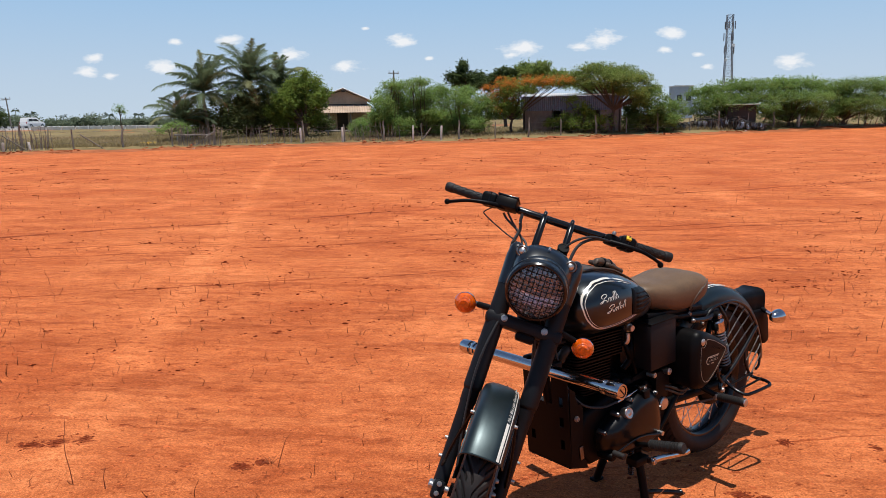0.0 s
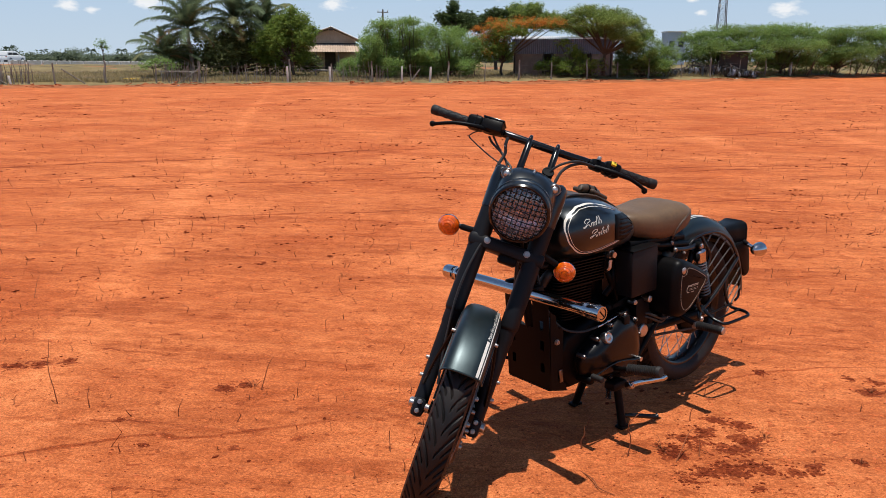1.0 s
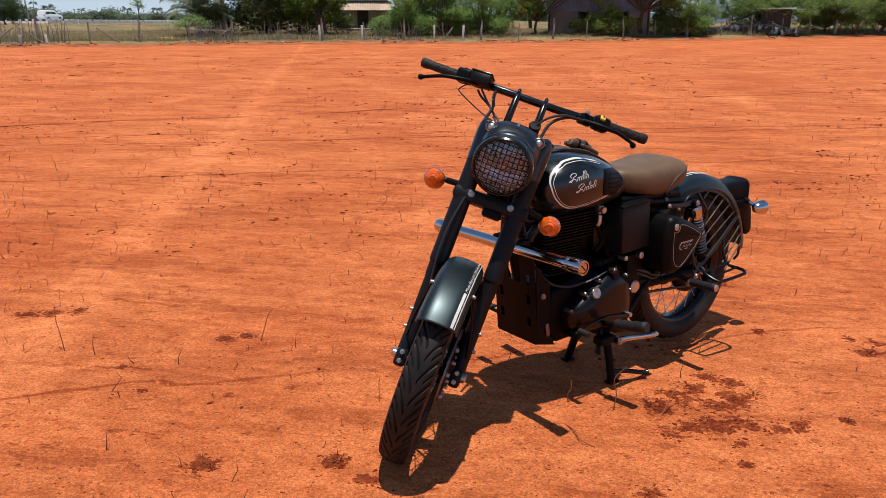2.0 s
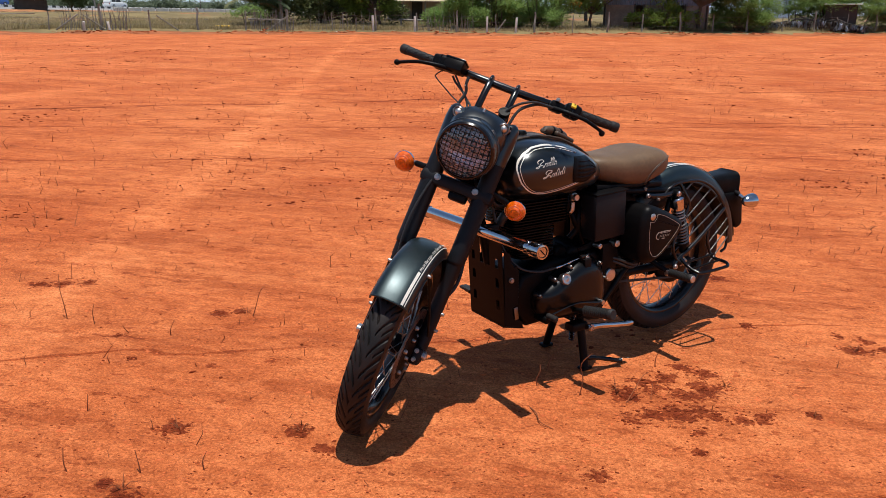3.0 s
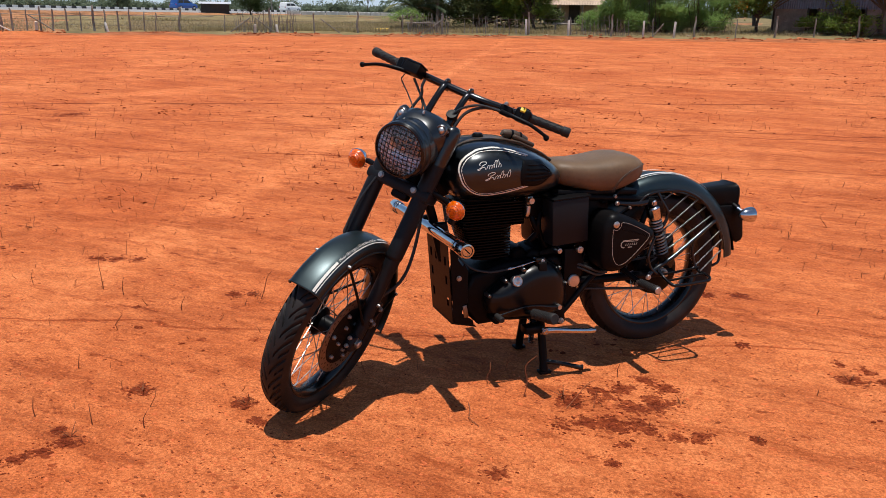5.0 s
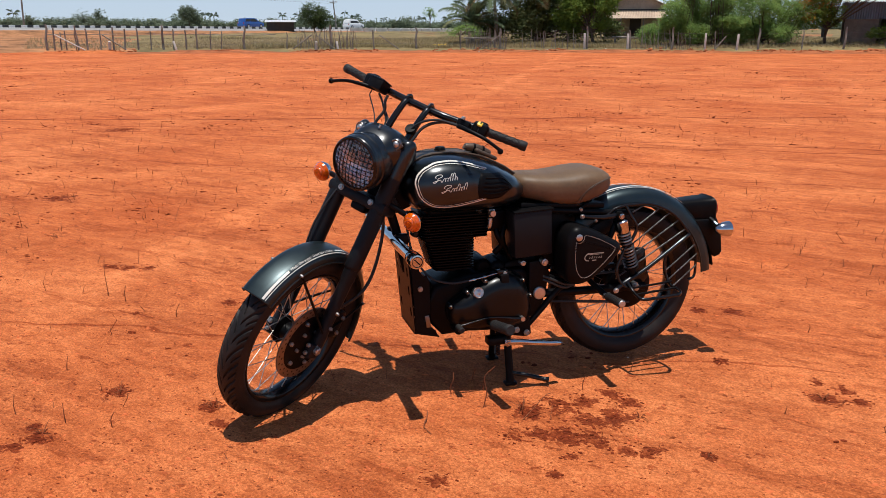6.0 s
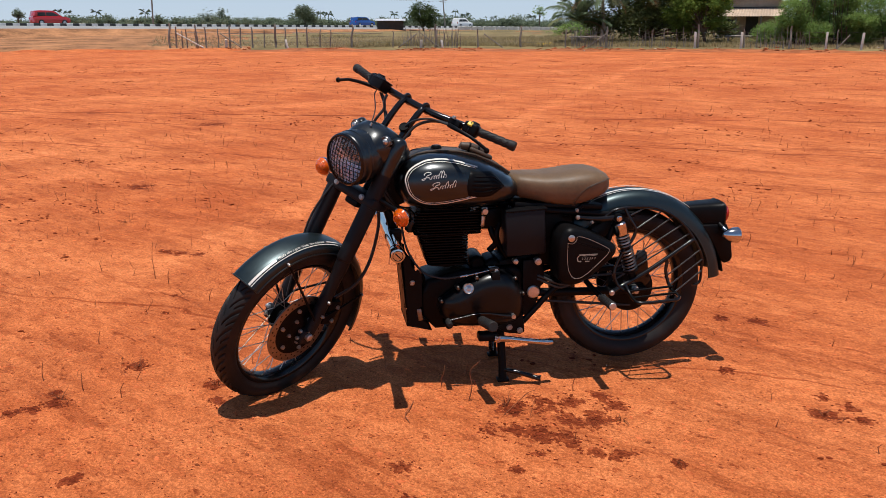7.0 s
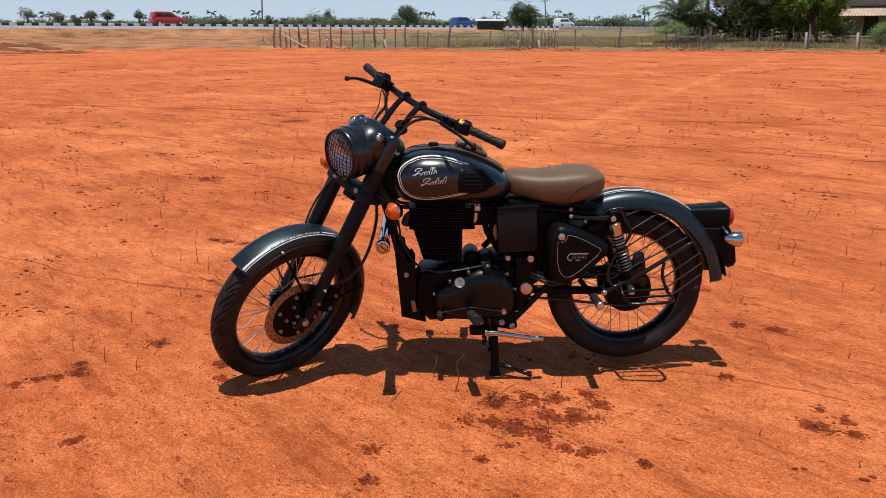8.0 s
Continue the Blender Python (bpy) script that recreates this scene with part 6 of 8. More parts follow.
    for side in (1, -1):
        bm = new_bm()
        slab(bm, [(0.949, 0.545), (0.919, 0.525), (0.915, 0.495), (0.899, 0.473), (0.890, 0.480), (0.876, 0.453), (0.874, 0.325), (0.893, 0.318), (0.896, 0.286), (0.850, 0.252), (0.846, 0.228), (0.930, 0.252)], side * 0.104 - 0.0015, side * 0.104 + 0.0015, 0.0006, 1)
        part("side_flange", bm, SATIN, gp)
        bm = new_bm()
        box(bm, pose(0.884, side * 0.108, 0.294, 0, 10, 0), 0.018, 0.005, 0.05, 0.002)
        part("strap_tab", bm, SPRINGM, gp)
        round_bolt(gp, (0.913, side * 0.109, 0.427), (0, side, 0), 0.010)
    bm = new_bm()
    g = [[Vector((0.935 - q * 0.10, y, 0.25 - q * 0.025)) for y in (-0.1, 0.1)] for q in (0, 0.5, 1)]
    thick(bm, g, 0.003)
    part("belly_plate", bm, SATIN, gp)


front_end()
headlamp()
handlebar()
body()
engine()
frame_parts()
indicator(st(0.030, 0.208, 0.847), (SM.to_3x3() @ Vector((0.90, 0.03, -0.40))), "turn_signal", "amber front turn signal on a black stem", st(0.085, 0.115, 0.87), CHROME)
indicator(st(0.062, -0.207, 0.862), (SM.to_3x3() @ Vector((0.90, -0.03, -0.40))), "turn_signal", "amber front turn signal on a black stem", st(0.085, -0.115, 0.87), CHROME)

# ---- the land round the field ----
BARK = mat("bark", (0.10, 0.075, 0.055), 0.9, 0.0, 0.3, 3, 0.5, 20, spec=0.1)
PALMB = mat("palm_bark", (0.24, 0.20, 0.155), 0.9, 0.0, 0.4, 5, 0.5, 20, spec=0.1)
POSTW = mat("weathered_wood", (0.225, 0.200, 0.170), 0.9, 0.0, 0.35, 4, 0.4, 30, spec=0.1)
STONEP = mat("pale_stone", (0.56, 0.52, 0.47), 0.85, 0.0, 0.2, 4, 0.3, 30, spec=0.2)
WIRE = mat("fence_wire", (0.16, 0.15, 0.14), 0.5, 0.6)
PALML = leaf_mat("palm_leaf", (0.125, 0.165, 0.085), 0.5, 0.4)
PALMY = leaf_mat("yellow_palm_leaf", (0.23, 0.235, 0.11), 0.5, 0.4)
LEAFD = leaf_mat("dark_leaf", (0.075, 0.105, 0.036))
LEAFK = leaf_mat("thicket_leaf", (0.135, 0.160, 0.058), 0.6)
LEAFM = leaf_mat("mid_leaf", (0.185, 0.255, 0.052), 0.45, 0.55)
LEAFL = leaf_mat("thorn_leaf", (0.225, 0.330, 0.095), 0.3, 0.55)
LEAFT = leaf_mat("green_thorn_leaf", (0.200, 0.290, 0.080), 0.35, 0.55)
LEAFY = leaf_mat("yellow_leaf", (0.210, 0.270, 0.070), 0.4, 0.5)
FLOWER = leaf_mat("orange_blossom", (0.50, 0.19, 0.035), 0.4, 0.5)
# greyed leaf green: distance haze is mixed into the colour itself
LEAFF = leaf_mat("hazed_far_leaf", (0.15, 0.185, 0.12), 0.25, 0.5)
DRY = leaf_mat("dry_grass", (0.33, 0.250, 0.145), 0.4, 0.5)
GRASSG = leaf_mat("green_weeds", (0.285, 0.228, 0.118), 0.4, 0.5)
BLOCKW = mat("block_wall", (0.235, 0.185, 0.155), 0.9, 0.0, 0.4, 1.2, 0.4, 12, spec=0.1)
TIN = mat("blue_grey_tin", (0.145, 0.17, 0.225), 0.5, 0.3, 0.25, 0.8)
TINW = mat("bright_tin", (0.62, 0.62, 0.62), 0.45, 0.3, 0.2, 0.8)
TINB = mat("brown_tin", (0.42, 0.31, 0.225), 0.65, 0.1, 0.3, 0.8)
# dark wood; on the hut walls it paints in the shade under the roof
DARKIN = mat("dark_wood_and_shade", (0.05, 0.04, 0.033), 0.9, 0.0, 0.3, 2)
ASPHALT = mat("asphalt", (0.25, 0.24, 0.23), 0.9, 0.0, 0.2, 0.3, 0.3, 20, spec=0.2)
KERBW = mat("white_kerb_paint", (0.66, 0.65, 0.62), 0.7, 0.0, 0.12, 1.0)
KERBB = mat("black_kerb_paint", (0.035, 0.035, 0.035), 0.7, 0.0, 0.2, 1.0)
STALK = mat("dry_stalk", (0.23, 0.072, 0.030), 0.85, 0.0, 0.45, 9, island=0.7, spec=0.15)
CLOD = mat("soil_clod", (0.46, 0.115, 0.040), 0.95, 0.0, 0.65, 20, 0.4, 90, island=0.6, spec=0.1)
CLODE = mat("brown_edge_clod", (0.30, 0.085, 0.034), 0.95, 0.0, 0.4, 3, 0.4, 30, island=0.6, spec=0.1)
CLODD = mat("damp_clod", (0.155, 0.028, 0.011), 0.95, 0.0, 0.4, 30, 0.4, 90, island=0.6, spec=0.03)
TOWERM = mat("galvanised_steel", (0.24, 0.24, 0.26), 0.5, 0.5, 0.15, 0.3)
PARAP = mat("pale_concrete", (0.50, 0.48, 0.44), 0.85, 0.0, 0.25, 0.8, 0.3, 12)
PALEWALL = mat("pale_blue_wall", (0.36, 0.42, 0.50), 0.8, 0.0, 0.15, 0.5)
WHITEP = mat("white_paint", (0.75, 0.75, 0.74), 0.4)
REDP = mat("red_car_paint", (0.45, 0.02, 0.02), 0.25, 0.0, 0.05, 1, coat=0.5)
BLUEP = mat("blue_car_paint", (0.02, 0.08, 0.30), 0.25, 0.0, 0.05, 1, coat=0.5)
CARGL = mat("car_glass", (0.02, 0.022, 0.025), 0.08)
YELSTUFF = mat("yellow_pipe", (0.65, 0.42, 0.05), 0.5)
rng = random.Random(7)


def raw(name, verts, faces, material, parent=None, label="", category="", group="", kind="", smooth=False):
    me = bpy.data.meshes.new(name)
    if isinstance(verts, np.ndarray):
        n = len(faces)
        me.vertices.add(len(verts)), me.loops.add(4 * n), me.polygons.add(n)
        me.vertices.foreach_set("co", verts.astype(np.float32).ravel())
        me.loops.foreach_set("vertex_index", faces.astype(np.int32).ravel())
        me.polygons.foreach_set("loop_start", np.arange(0, 4 * n, 4, dtype=np.int32))
        me.update(calc_edges=True)
    else:
        me.from_pydata(verts, [], faces)
    me.materials.append(material)
    me.polygons.foreach_set("use_smooth", [smooth] * len(faces))
    ob = new(name, me)
    if parent:
        ob.parent = parent
    return tagged(ob, label, category, group, kind)


def leaf_cloud(blobs, count, size, r):
    """Sprays of small leaves in flat, uneven clumps with gaps between them: four corners a leaf."""
    g = np.random.default_rng(r.randrange(1 << 30))
    tot = sum((b[3] * b[4] * b[5]) ** 0.8 for b in blobs)
    out = []
    for x, y, z, rx, ry, rz in blobs:
        n = max(4, int(count / 6 * (rx * ry * rz) ** 0.8 / tot))
        rad = np.array((rx, ry, rz))
        # clumps, most of them near the skin of the mass
        m = max(3, min(26, n // 14))
        d = g.normal(size=(m, 3))
        d /= np.linalg.norm(d, axis=1)[:, None]
        mid = d * rad * (g.random(m) ** 0.45)[:, None] * 0.86
        wide = g.uniform(0.22, 0.50, m)
        k = g.integers(0, m, n)
        e = g.normal(size=(n, 3))
        e /= np.linalg.norm(e, axis=1)[:, None]
        e *= (g.random(n) ** 0.5)[:, None]
        c = np.array((x, y, z)) + mid[k] + e * wide[k][:, None] * np.array((rx, ry, 0.55 * rz + 0.10 * rx))
        fill = g.random(n) < 0.45
        c[fill] = np.array((x, y, z)) + (e / np.maximum(1e-3, np.linalg.norm(e, axis=1))[:, None] * rad * (g.random(n) ** 0.4 * (1 + 0.10 * g.normal(size=n)))[:, None])[fill]
        u = d[k] * np.array((0.9, 0.9, 0.3)) + g.normal(size=(n, 3)) * 0.45 + np.array((0, 0, -0.12))
        u /= np.linalg.norm(u, axis=1)[:, None]
        for q in range(6):
            s = size * g.uniform(0.5, 1.3, n)[:, None]
            p = c + u * (q - 2.5) * size * 1.1 + g.normal(size=(n, 3)) * size * 0.45
            a = g.normal(size=(n, 3)) * np.array((1, 1, 0.5))
            a /= np.linalg.norm(a, axis=1)[:, None]
            w = np.cross(a, g.normal(size=(n, 3)) * 0.6 + np.array((0, 0, 1.0)))
            w /= np.linalg.norm(w, axis=1)[:, None]
            out.append(np.stack((p - a * s, p + w * s * 0.42, p + a * s, p - w * s * 0.42), 1))
    v = np.concatenate(out).reshape(-1, 3)
    return v, np.arange(len(v)).reshape(-1, 4)


def tree(name, label, base, blobs, count, size, leaf, r, trunk_r=0.12, group="", extra=None):
    """A tapered trunk with limbs to each mass of leaves, and its crown."""
    if group:
        for dx, dz in ((-1.5, 0.8), (0.0, 1.2), (1.4, 0.9)):
            blobs = blobs + [(base[0] + dx + r.uniform(-0.3, 0.3), base[1] - 0.3, base[2] + dz, 1.3, 1.1, 0.85)]
        count = int(count * 1.35)
    ob = new(name)
    ob.location = base
    bx, by, bz = base
    bm = new_bm()
    low = min(b[2] - b[5] for b in blobs)
    fork = Vector((r.uniform(-0.15, 0.15), r.uniform(-0.1, 0.1), max(0.3, (low - bz) * 0.8 + 0.3)))
    tube(bm, [(0, 0, -0.1), fork * 0.5 + Vector((r.uniform(-0.1, 0.1), 0, 0)), fork], [trunk_r * 1.3, trunk_r, trunk_r * 0.8], 8, 3)
    for x, y, z, rx, ry, rz in blobs:
        for k in range(3):
            e = Vector((x - bx + r.uniform(-0.6, 0.6) * rx, y - by + r.uniform(-0.5, 0.5) * ry, z - bz + r.uniform(-0.1, 0.6) * rz))
            mid = fork.lerp(e, 0.5) + Vector((r.uniform(-0.2, 0.2), r.uniform(-0.2, 0.2), 0.1))
            tube(bm, [fork, mid, e], [trunk_r * 0.6, trunk_r * 0.35, 0.015], 6, 4)
    if group:
        for k in range(16):
            x, y, z, rx, ry, rz = r.choice(blobs)
            e = Vector((x - bx + r.uniform(-0.8, 0.8) * rx, y - by + r.uniform(-0.8, 0.8) * ry, z - bz - 0.3 * rz))
            s = Vector((e.x * 0.75 + r.uniform(-0.5, 0.5), e.y * 0.7, -0.15))
            tube(bm, [s, s.lerp(e, 0.5) + Vector((r.uniform(-0.15, 0.15), 0, 0)), e], [0.035, 0.025, 0.012], 5, 3)
    part("trunk", bm, BARK, ob)
    vs, fs = leaf_cloud([(x - bx, y - by, z - bz, rx, ry, rz) for x, y, z, rx, ry, rz in blobs], count, size, r)
    raw("crown", vs, fs, leaf, ob)
    if extra:
        blobs2, count2, size2, leaf2, nm = extra
        vs, fs = leaf_cloud([(x - bx, y - by, z - bz, rx, ry, rz) for x, y, z, rx, ry, rz in blobs2], count2, size2, r)
        raw(nm, vs, fs, leaf2, ob)
    return tagged(ob, label, "tree", group)


def palm(base, top, length, fronds, r, label):
    """A coconut palm: ringed trunk, drooping fronds of separate leaflets."""
    ob = new("palm_tree")
    ob.location = base
    crown = Vector((r.uniform(-0.2, 0.2), 0, top - base[2]))
    bm = new_bm()
    tube(bm, [(0, 0, -0.1), Vector((0.1, 0, crown.z * 0.4)), Vector((crown.x * 0.8, 0, crown.z * 0.8)), crown], [0.2, 0.15, 0.13, 0.12], 10, 6)
    part("trunk", bm, PALMB, ob)
    for i in range(fronds):
        az = i * 2.399 + r.uniform(-0.25, 0.25)
        age = (i + 0.5) / fronds
        th = 0.05 + 1.75 * age ** 1.2 + r.uniform(-0.2, 0.2)
        bend = r.uniform(0.9, 1.7) * (1.0 - 0.25 * age) * (0.5 if age < 0.12 else 1)
        ln = length * r.uniform(0.75, 1.12) * (0.8 if age > 0.85 or age < 0.12 else 1.0)
        h = Vector((math.cos(az), math.sin(az), 0))
        side0 = h.cross(Vector((0, 0, 1)))
        pts = [crown.copy()]
        for k in range(14):
            ang = th + bend * ((k + 0.5) / 14) ** 1.6
            pts.append(pts[-1] + (h * math.sin(ang) + Vector((0, 0, math.cos(ang)))) * ln / 14)
        vs, fs = [], []
        twist = r.uniform(-0.5, 0.5)
        for k in range(14):
            d = (pts[k + 1] - pts[k]).normalized()
            up = side0.cross(d)
            for sub in range(7):
                t = (k + sub / 7) / 14
                if t < 0.10:
                    continue
                p = pts[k].lerp(pts[k + 1], sub / 7)
                ll = length * 0.235 * math.sin(math.pi * min(1, 0.18 + t * 0.76)) ** 0.7 * r.uniform(0.6, 1.25)
                for sd in (1, -1):
                    out = (side0 * sd * 0.9 + up * (0.30 + twist * sd) + d * r.uniform(0.5, 0.9)).normalized()
                    elbow = p + out * ll * 0.36
                    tip = elbow + (out * 0.8 + Vector((0, 0, -r.uniform(0.25, 1.0)))) * ll * 0.62
                    w = d * r.uniform(0.014, 0.028)
                    o = len(vs)
                    vs += [p - w, p + w, elbow + w, elbow - w, tip]
                    fs += [(o, o + 1, o + 2, o + 3), (o + 3, o + 2, o + 4)]
            o = len(vs)
            wd = 0.04 * (1 - k / 16)
            vs += [pts[k] + side0 * wd, pts[k] - side0 * wd, pts[k + 1] - side0 * wd, pts[k + 1] + side0 * wd]
            fs.append((o, o + 1, o + 2, o + 3))
        raw("frond", vs, fs, DRYF if age > 0.92 else PALMY if r.random() < 0.14 else PALML, ob)
    return tagged(ob, label, "palm tree", "coconut palms behind the fence")


DRYF = leaf_mat("dry_frond", (0.24, 0.165, 0.075))
palm((-27.5, 57.6, 0.35), 4.0, 3.8, 30, rng, "coconut palm with drooping grey-green fronds and low crown")
palm((-25.2, 60.9, 0.45), 4.8, 4.3, 32, rng, "tallest coconut palm with upright young fronds")
palm((-23.4, 62.7, 0.5), 4.3, 3.7, 28, rng, "coconut palm leaning over dark undergrowth")
palm((-28.7, 56.0, 0.35), 2.0, 2.9, 26, rng, "young coconut palm low beside the bushes")
tree("bush", "dense dark green thicket under the palms", (-25.4, 60.8, 0.45), [(-29.0, 58.9, 1.9, 1.9, 1.5, 1.3), (-26.3, 58.7, 2.3, 2.1, 1.7, 1.6), (-24.8, 61.2, 2.3, 2.2, 1.7, 1.8), (-22.6, 61.7, 2.0, 1.9, 1.5, 1.5), (-20.9, 62.3, 1.8, 1.6, 1.3, 1.0), (-19.5, 62.4, 1.5, 0.9, 1.2, 0.6), (-25.5, 59.7, 3.4, 1.9, 1.5, 1.2), (-23.8, 61.9, 3.5, 1.7, 1.3, 1.2)], 22000, 0.14, LEAFK, rng, 0.12, "")
tree("broadleaf_tree", "round green broadleaf tree beside the farmhouse", (-20.0, 59.6, 0.45), [(-19.8, 59.9, 4.4, 1.2, 1.2, 1.1), (-20.8, 60.1, 4.0, 1.5, 1.2, 1.3), (-19.0, 59.3, 3.3, 0.8, 1.2, 1.0), (-21.4, 59.2, 3.1, 1.1, 1.2, 1.1), (-20.6, 60.8, 2.9, 1.7, 1.3, 1.0), (-21.1, 60.6, 4.6, 0.8, 1.2, 0.7), (-22.3, 60.2, 3.8, 0.8, 1.0, 0.6), (-22.6, 59.8, 2.5, 1.0, 1.0, 0.8), (-19.3, 59.6, 2.1, 0.9, 1.0, 0.6), (-18.5, 59.8, 4.0, 0.5, 0.7, 0.4), (-20.1, 60.0, 5.4, 0.6, 0.7, 0.35), (-21.6, 60.0, 1.7, 1.4, 1.0, 0.6)], 30000, 0.10, LEAFM, rng, 0.12, "")
tree("bush", "straggly pale green bush by the fence", (-28.1, 52.9, 0.30), [(-28.9, 53.0, 1.2, 0.6, 1.2, 0.3), (-28.0, 52.9, 1.5, 0.9, 1.2, 0.4), (-27.7, 53.7, 1.6, 0.7, 1.2, 0.4), (-26.9, 53.7, 1.3, 0.5, 1.2, 0.3)], 1700, 0.07, LEAFL, rng, 0.04, "")
tree("thorn_tree", "feathery pale green thorn tree over the fence", (-14.0, 60.3, 0.35), [(-13.9, 59.4, 2.7, 1.1, 1.2, 1.1), (-13.7, 61.6, 3.5, 1.5, 1.2, 1.2), (-14.3, 59.3, 2.0, 0.9, 1.2, 0.6), (-13.2, 61.9, 2.6, 1.6, 1.3, 1.0), (-13.1, 60.5, 4.4, 1.2, 1.2, 0.5), (-13.9, 60.7, 1.8, 1.4, 1.2, 0.5), (-14.6, 61.1, 1.2, 0.7, 1.2, 0.4), (-12.9, 60.6, 1.2, 1.0, 1.2, 0.4)], 44000, 0.06, LEAFL, rng, 0.07, "thorn trees along the fence")
tree("thorn_tree", "broad feathery thorn tree with drooping twigs", (-11.5, 62.4, 0.35), [(-12.3, 63.5, 3.7, 1.7, 1.3, 1.1), (-10.8, 62.0, 3.1, 1.7, 1.4, 1.3), (-12.6, 63.3, 2.5, 1.9, 1.5, 0.8), (-10.2, 61.2, 2.2, 1.6, 1.3, 0.7), (-11.5, 61.1, 4.6, 1.2, 1.2, 0.4), (-10.1, 63.0, 3.9, 1.2, 1.2, 0.7), (-11.6, 62.5, 1.3, 1.0, 1.2, 0.5), (-10.1, 62.4, 1.1, 0.8, 1.2, 0.4)], 48000, 0.06, LEAFL, rng, 0.07, "thorn trees along the fence")
tree("thorn_tree", "low spreading thorn tree with bare lower stems", (-8.5, 63.9, 0.40), [(-8.9, 62.5, 3.3, 1.6, 1.2, 1.0), (-7.9, 64.9, 3.1, 1.5, 1.2, 1.2), (-6.8, 63.9, 2.4, 1.2, 1.2, 1.0), (-9.3, 64.5, 2.2, 1.7, 1.4, 0.7), (-8.4, 65.5, 4.0, 1.2, 1.2, 0.6), (-6.3, 64.3, 3.1, 0.8, 1.2, 0.7), (-9.2, 63.8, 1.2, 1.1, 1.2, 0.5), (-7.0, 62.7, 1.3, 0.9, 1.2, 0.6)], 42000, 0.06, LEAFL, rng, 0.07, "thorn trees along the fence")
tree("broadleaf_tree", "dark tree standing behind the thorn trees", (-11.5, 90.3, 1.20), [(-12.7, 91.3, 6.4, 1.2, 1.2, 0.9), (-10.9, 91.8, 6.3, 2.0, 1.6, 0.9), (-11.9, 91.4, 7.7, 0.5, 1.2, 0.7), (-9.1, 90.6, 5.7, 1.3, 1.2, 0.7)], 8000, 0.20, LEAFD, rng, 0.15, "")
tree("broadleaf_tree", "dark tree behind the flowering tree", (-6.4, 83.8, 1.00), [(-6.3, 82.2, 6.2, 1.4, 1.2, 0.7), (-7.3, 83.7, 5.8, 1.1, 1.2, 0.7)], 5000, 0.18, LEAFD, rng, 0.15, "")
tree("broadleaf_tree", "pale yellow-green tree behind the flowering tree", (-3.4, 82.0, 1.00), [(-4.3, 82.8, 6.8, 1.2, 1.2, 0.7), (-2.6, 80.5, 6.7, 1.0, 1.2, 0.7), (-3.4, 82.4, 6.2, 2.0, 1.6, 0.6), (-1.1, 82.8, 6.1, 1.3, 1.2, 0.5)], 8000, 0.15, LEAFY, rng, 0.15, "")
tree("flame_tree", "flame tree with orange blossom over green leaves", (-4.5, 66.4, 0.40), [(-5.0, 65.3, 3.5, 1.2, 1.2, 1.2), (-5.6, 64.7, 2.4, 1.1, 1.2, 0.9), (-4.2, 66.3, 2.6, 0.9, 1.2, 0.9), (-4.6, 67.1, 4.5, 1.3, 1.2, 0.7), (-2.2, 66.2, 4.5, 1.8, 1.5, 0.5), (-0.2, 66.5, 4.6, 1.2, 1.2, 0.5), (-3.3, 64.9, 4.0, 1.1, 1.2, 0.5)], 26000, 0.08, LEAFM, rng, 0.11, "",
     ([(-6.2, 64.5, 3.3, 0.8, 1.0, 0.7), (-5.7, 64.3, 2.5, 0.8, 0.9, 0.6), (-6.4, 64.6, 4.1, 0.7, 0.9, 0.4), (-5.0, 64.8, 4.5, 1.1, 1.2, 0.6), (-4.1, 65.4, 4.2, 1.1, 1.2, 0.8), (-4.6, 65.5, 3.4, 0.9, 1.2, 0.8), (-2.3, 64.6, 4.7, 1.9, 1.5, 0.5), (-5.6, 65.0, 3.6, 0.8, 1.2, 0.8), (-0.6, 65.0, 4.7, 1.3, 1.2, 0.5)], 6200, 0.08, FLOWER, "blossom"))
tree("broadleaf_tree", "wide umbrella-shaped tree over the shed", (3.9, 67.9, 0.50), [(2.5, 66.9, 5.65, 1.8, 1.5, 0.5), (4.4, 68.7, 5.45, 1.7, 1.4, 0.55), (0.8, 67.3, 5.1, 1.5, 1.2, 0.5), (6.0, 67.9, 4.8, 1.2, 1.2, 0.6), (3.4, 66.4, 4.8, 2.6, 2.1, 0.7), (1.3, 69.4, 4.5, 1.7, 1.4, 0.5), (6.9, 69.0, 3.9, 1.1, 1.2, 0.8), (5.2, 66.4, 3.8, 1.5, 1.2, 0.6), (3.4, 69.4, 4.1, 2.4, 1.9, 0.6), (6.2, 67.6, 3.0, 1.0, 1.1, 0.7)], 44000, 0.08, LEAFY, rng, 0.14, "")
tree("thorn_tree", "bushy thorn tree beside the shed", (7.0, 68.7, 0.40), [(6.0, 69.7, 3.0, 1.3, 1.2, 1.2), (7.2, 67.9, 2.6, 1.4, 1.2, 1.3), (5.4, 69.9, 1.9, 1.1, 1.2, 1.1), (8.9, 70.0, 2.3, 1.5, 1.2, 1.0), (7.1, 70.2, 1.5, 1.7, 1.4, 0.7), (8.3, 68.4, 1.4, 1.4, 1.2, 0.5)], 34000, 0.07, LEAFT, rng, 0.07, "thorn trees along the fence")
tree("thorn_tree", "bare-stemmed thorn tree against the shed wall", (1.3, 66.6, 0.35), [(1.2, 66.6, 2.6, 0.9, 1.2, 0.5), (1.8, 66.8, 2.1, 0.7, 1.2, 0.6), (0.3, 66.9, 3.2, 0.7, 1.2, 0.3), (-0.1, 66.2, 1.9, 0.4, 1.2, 0.4)], 4200, 0.09, LEAFM, rng, 0.06, "thorn trees along the fence")
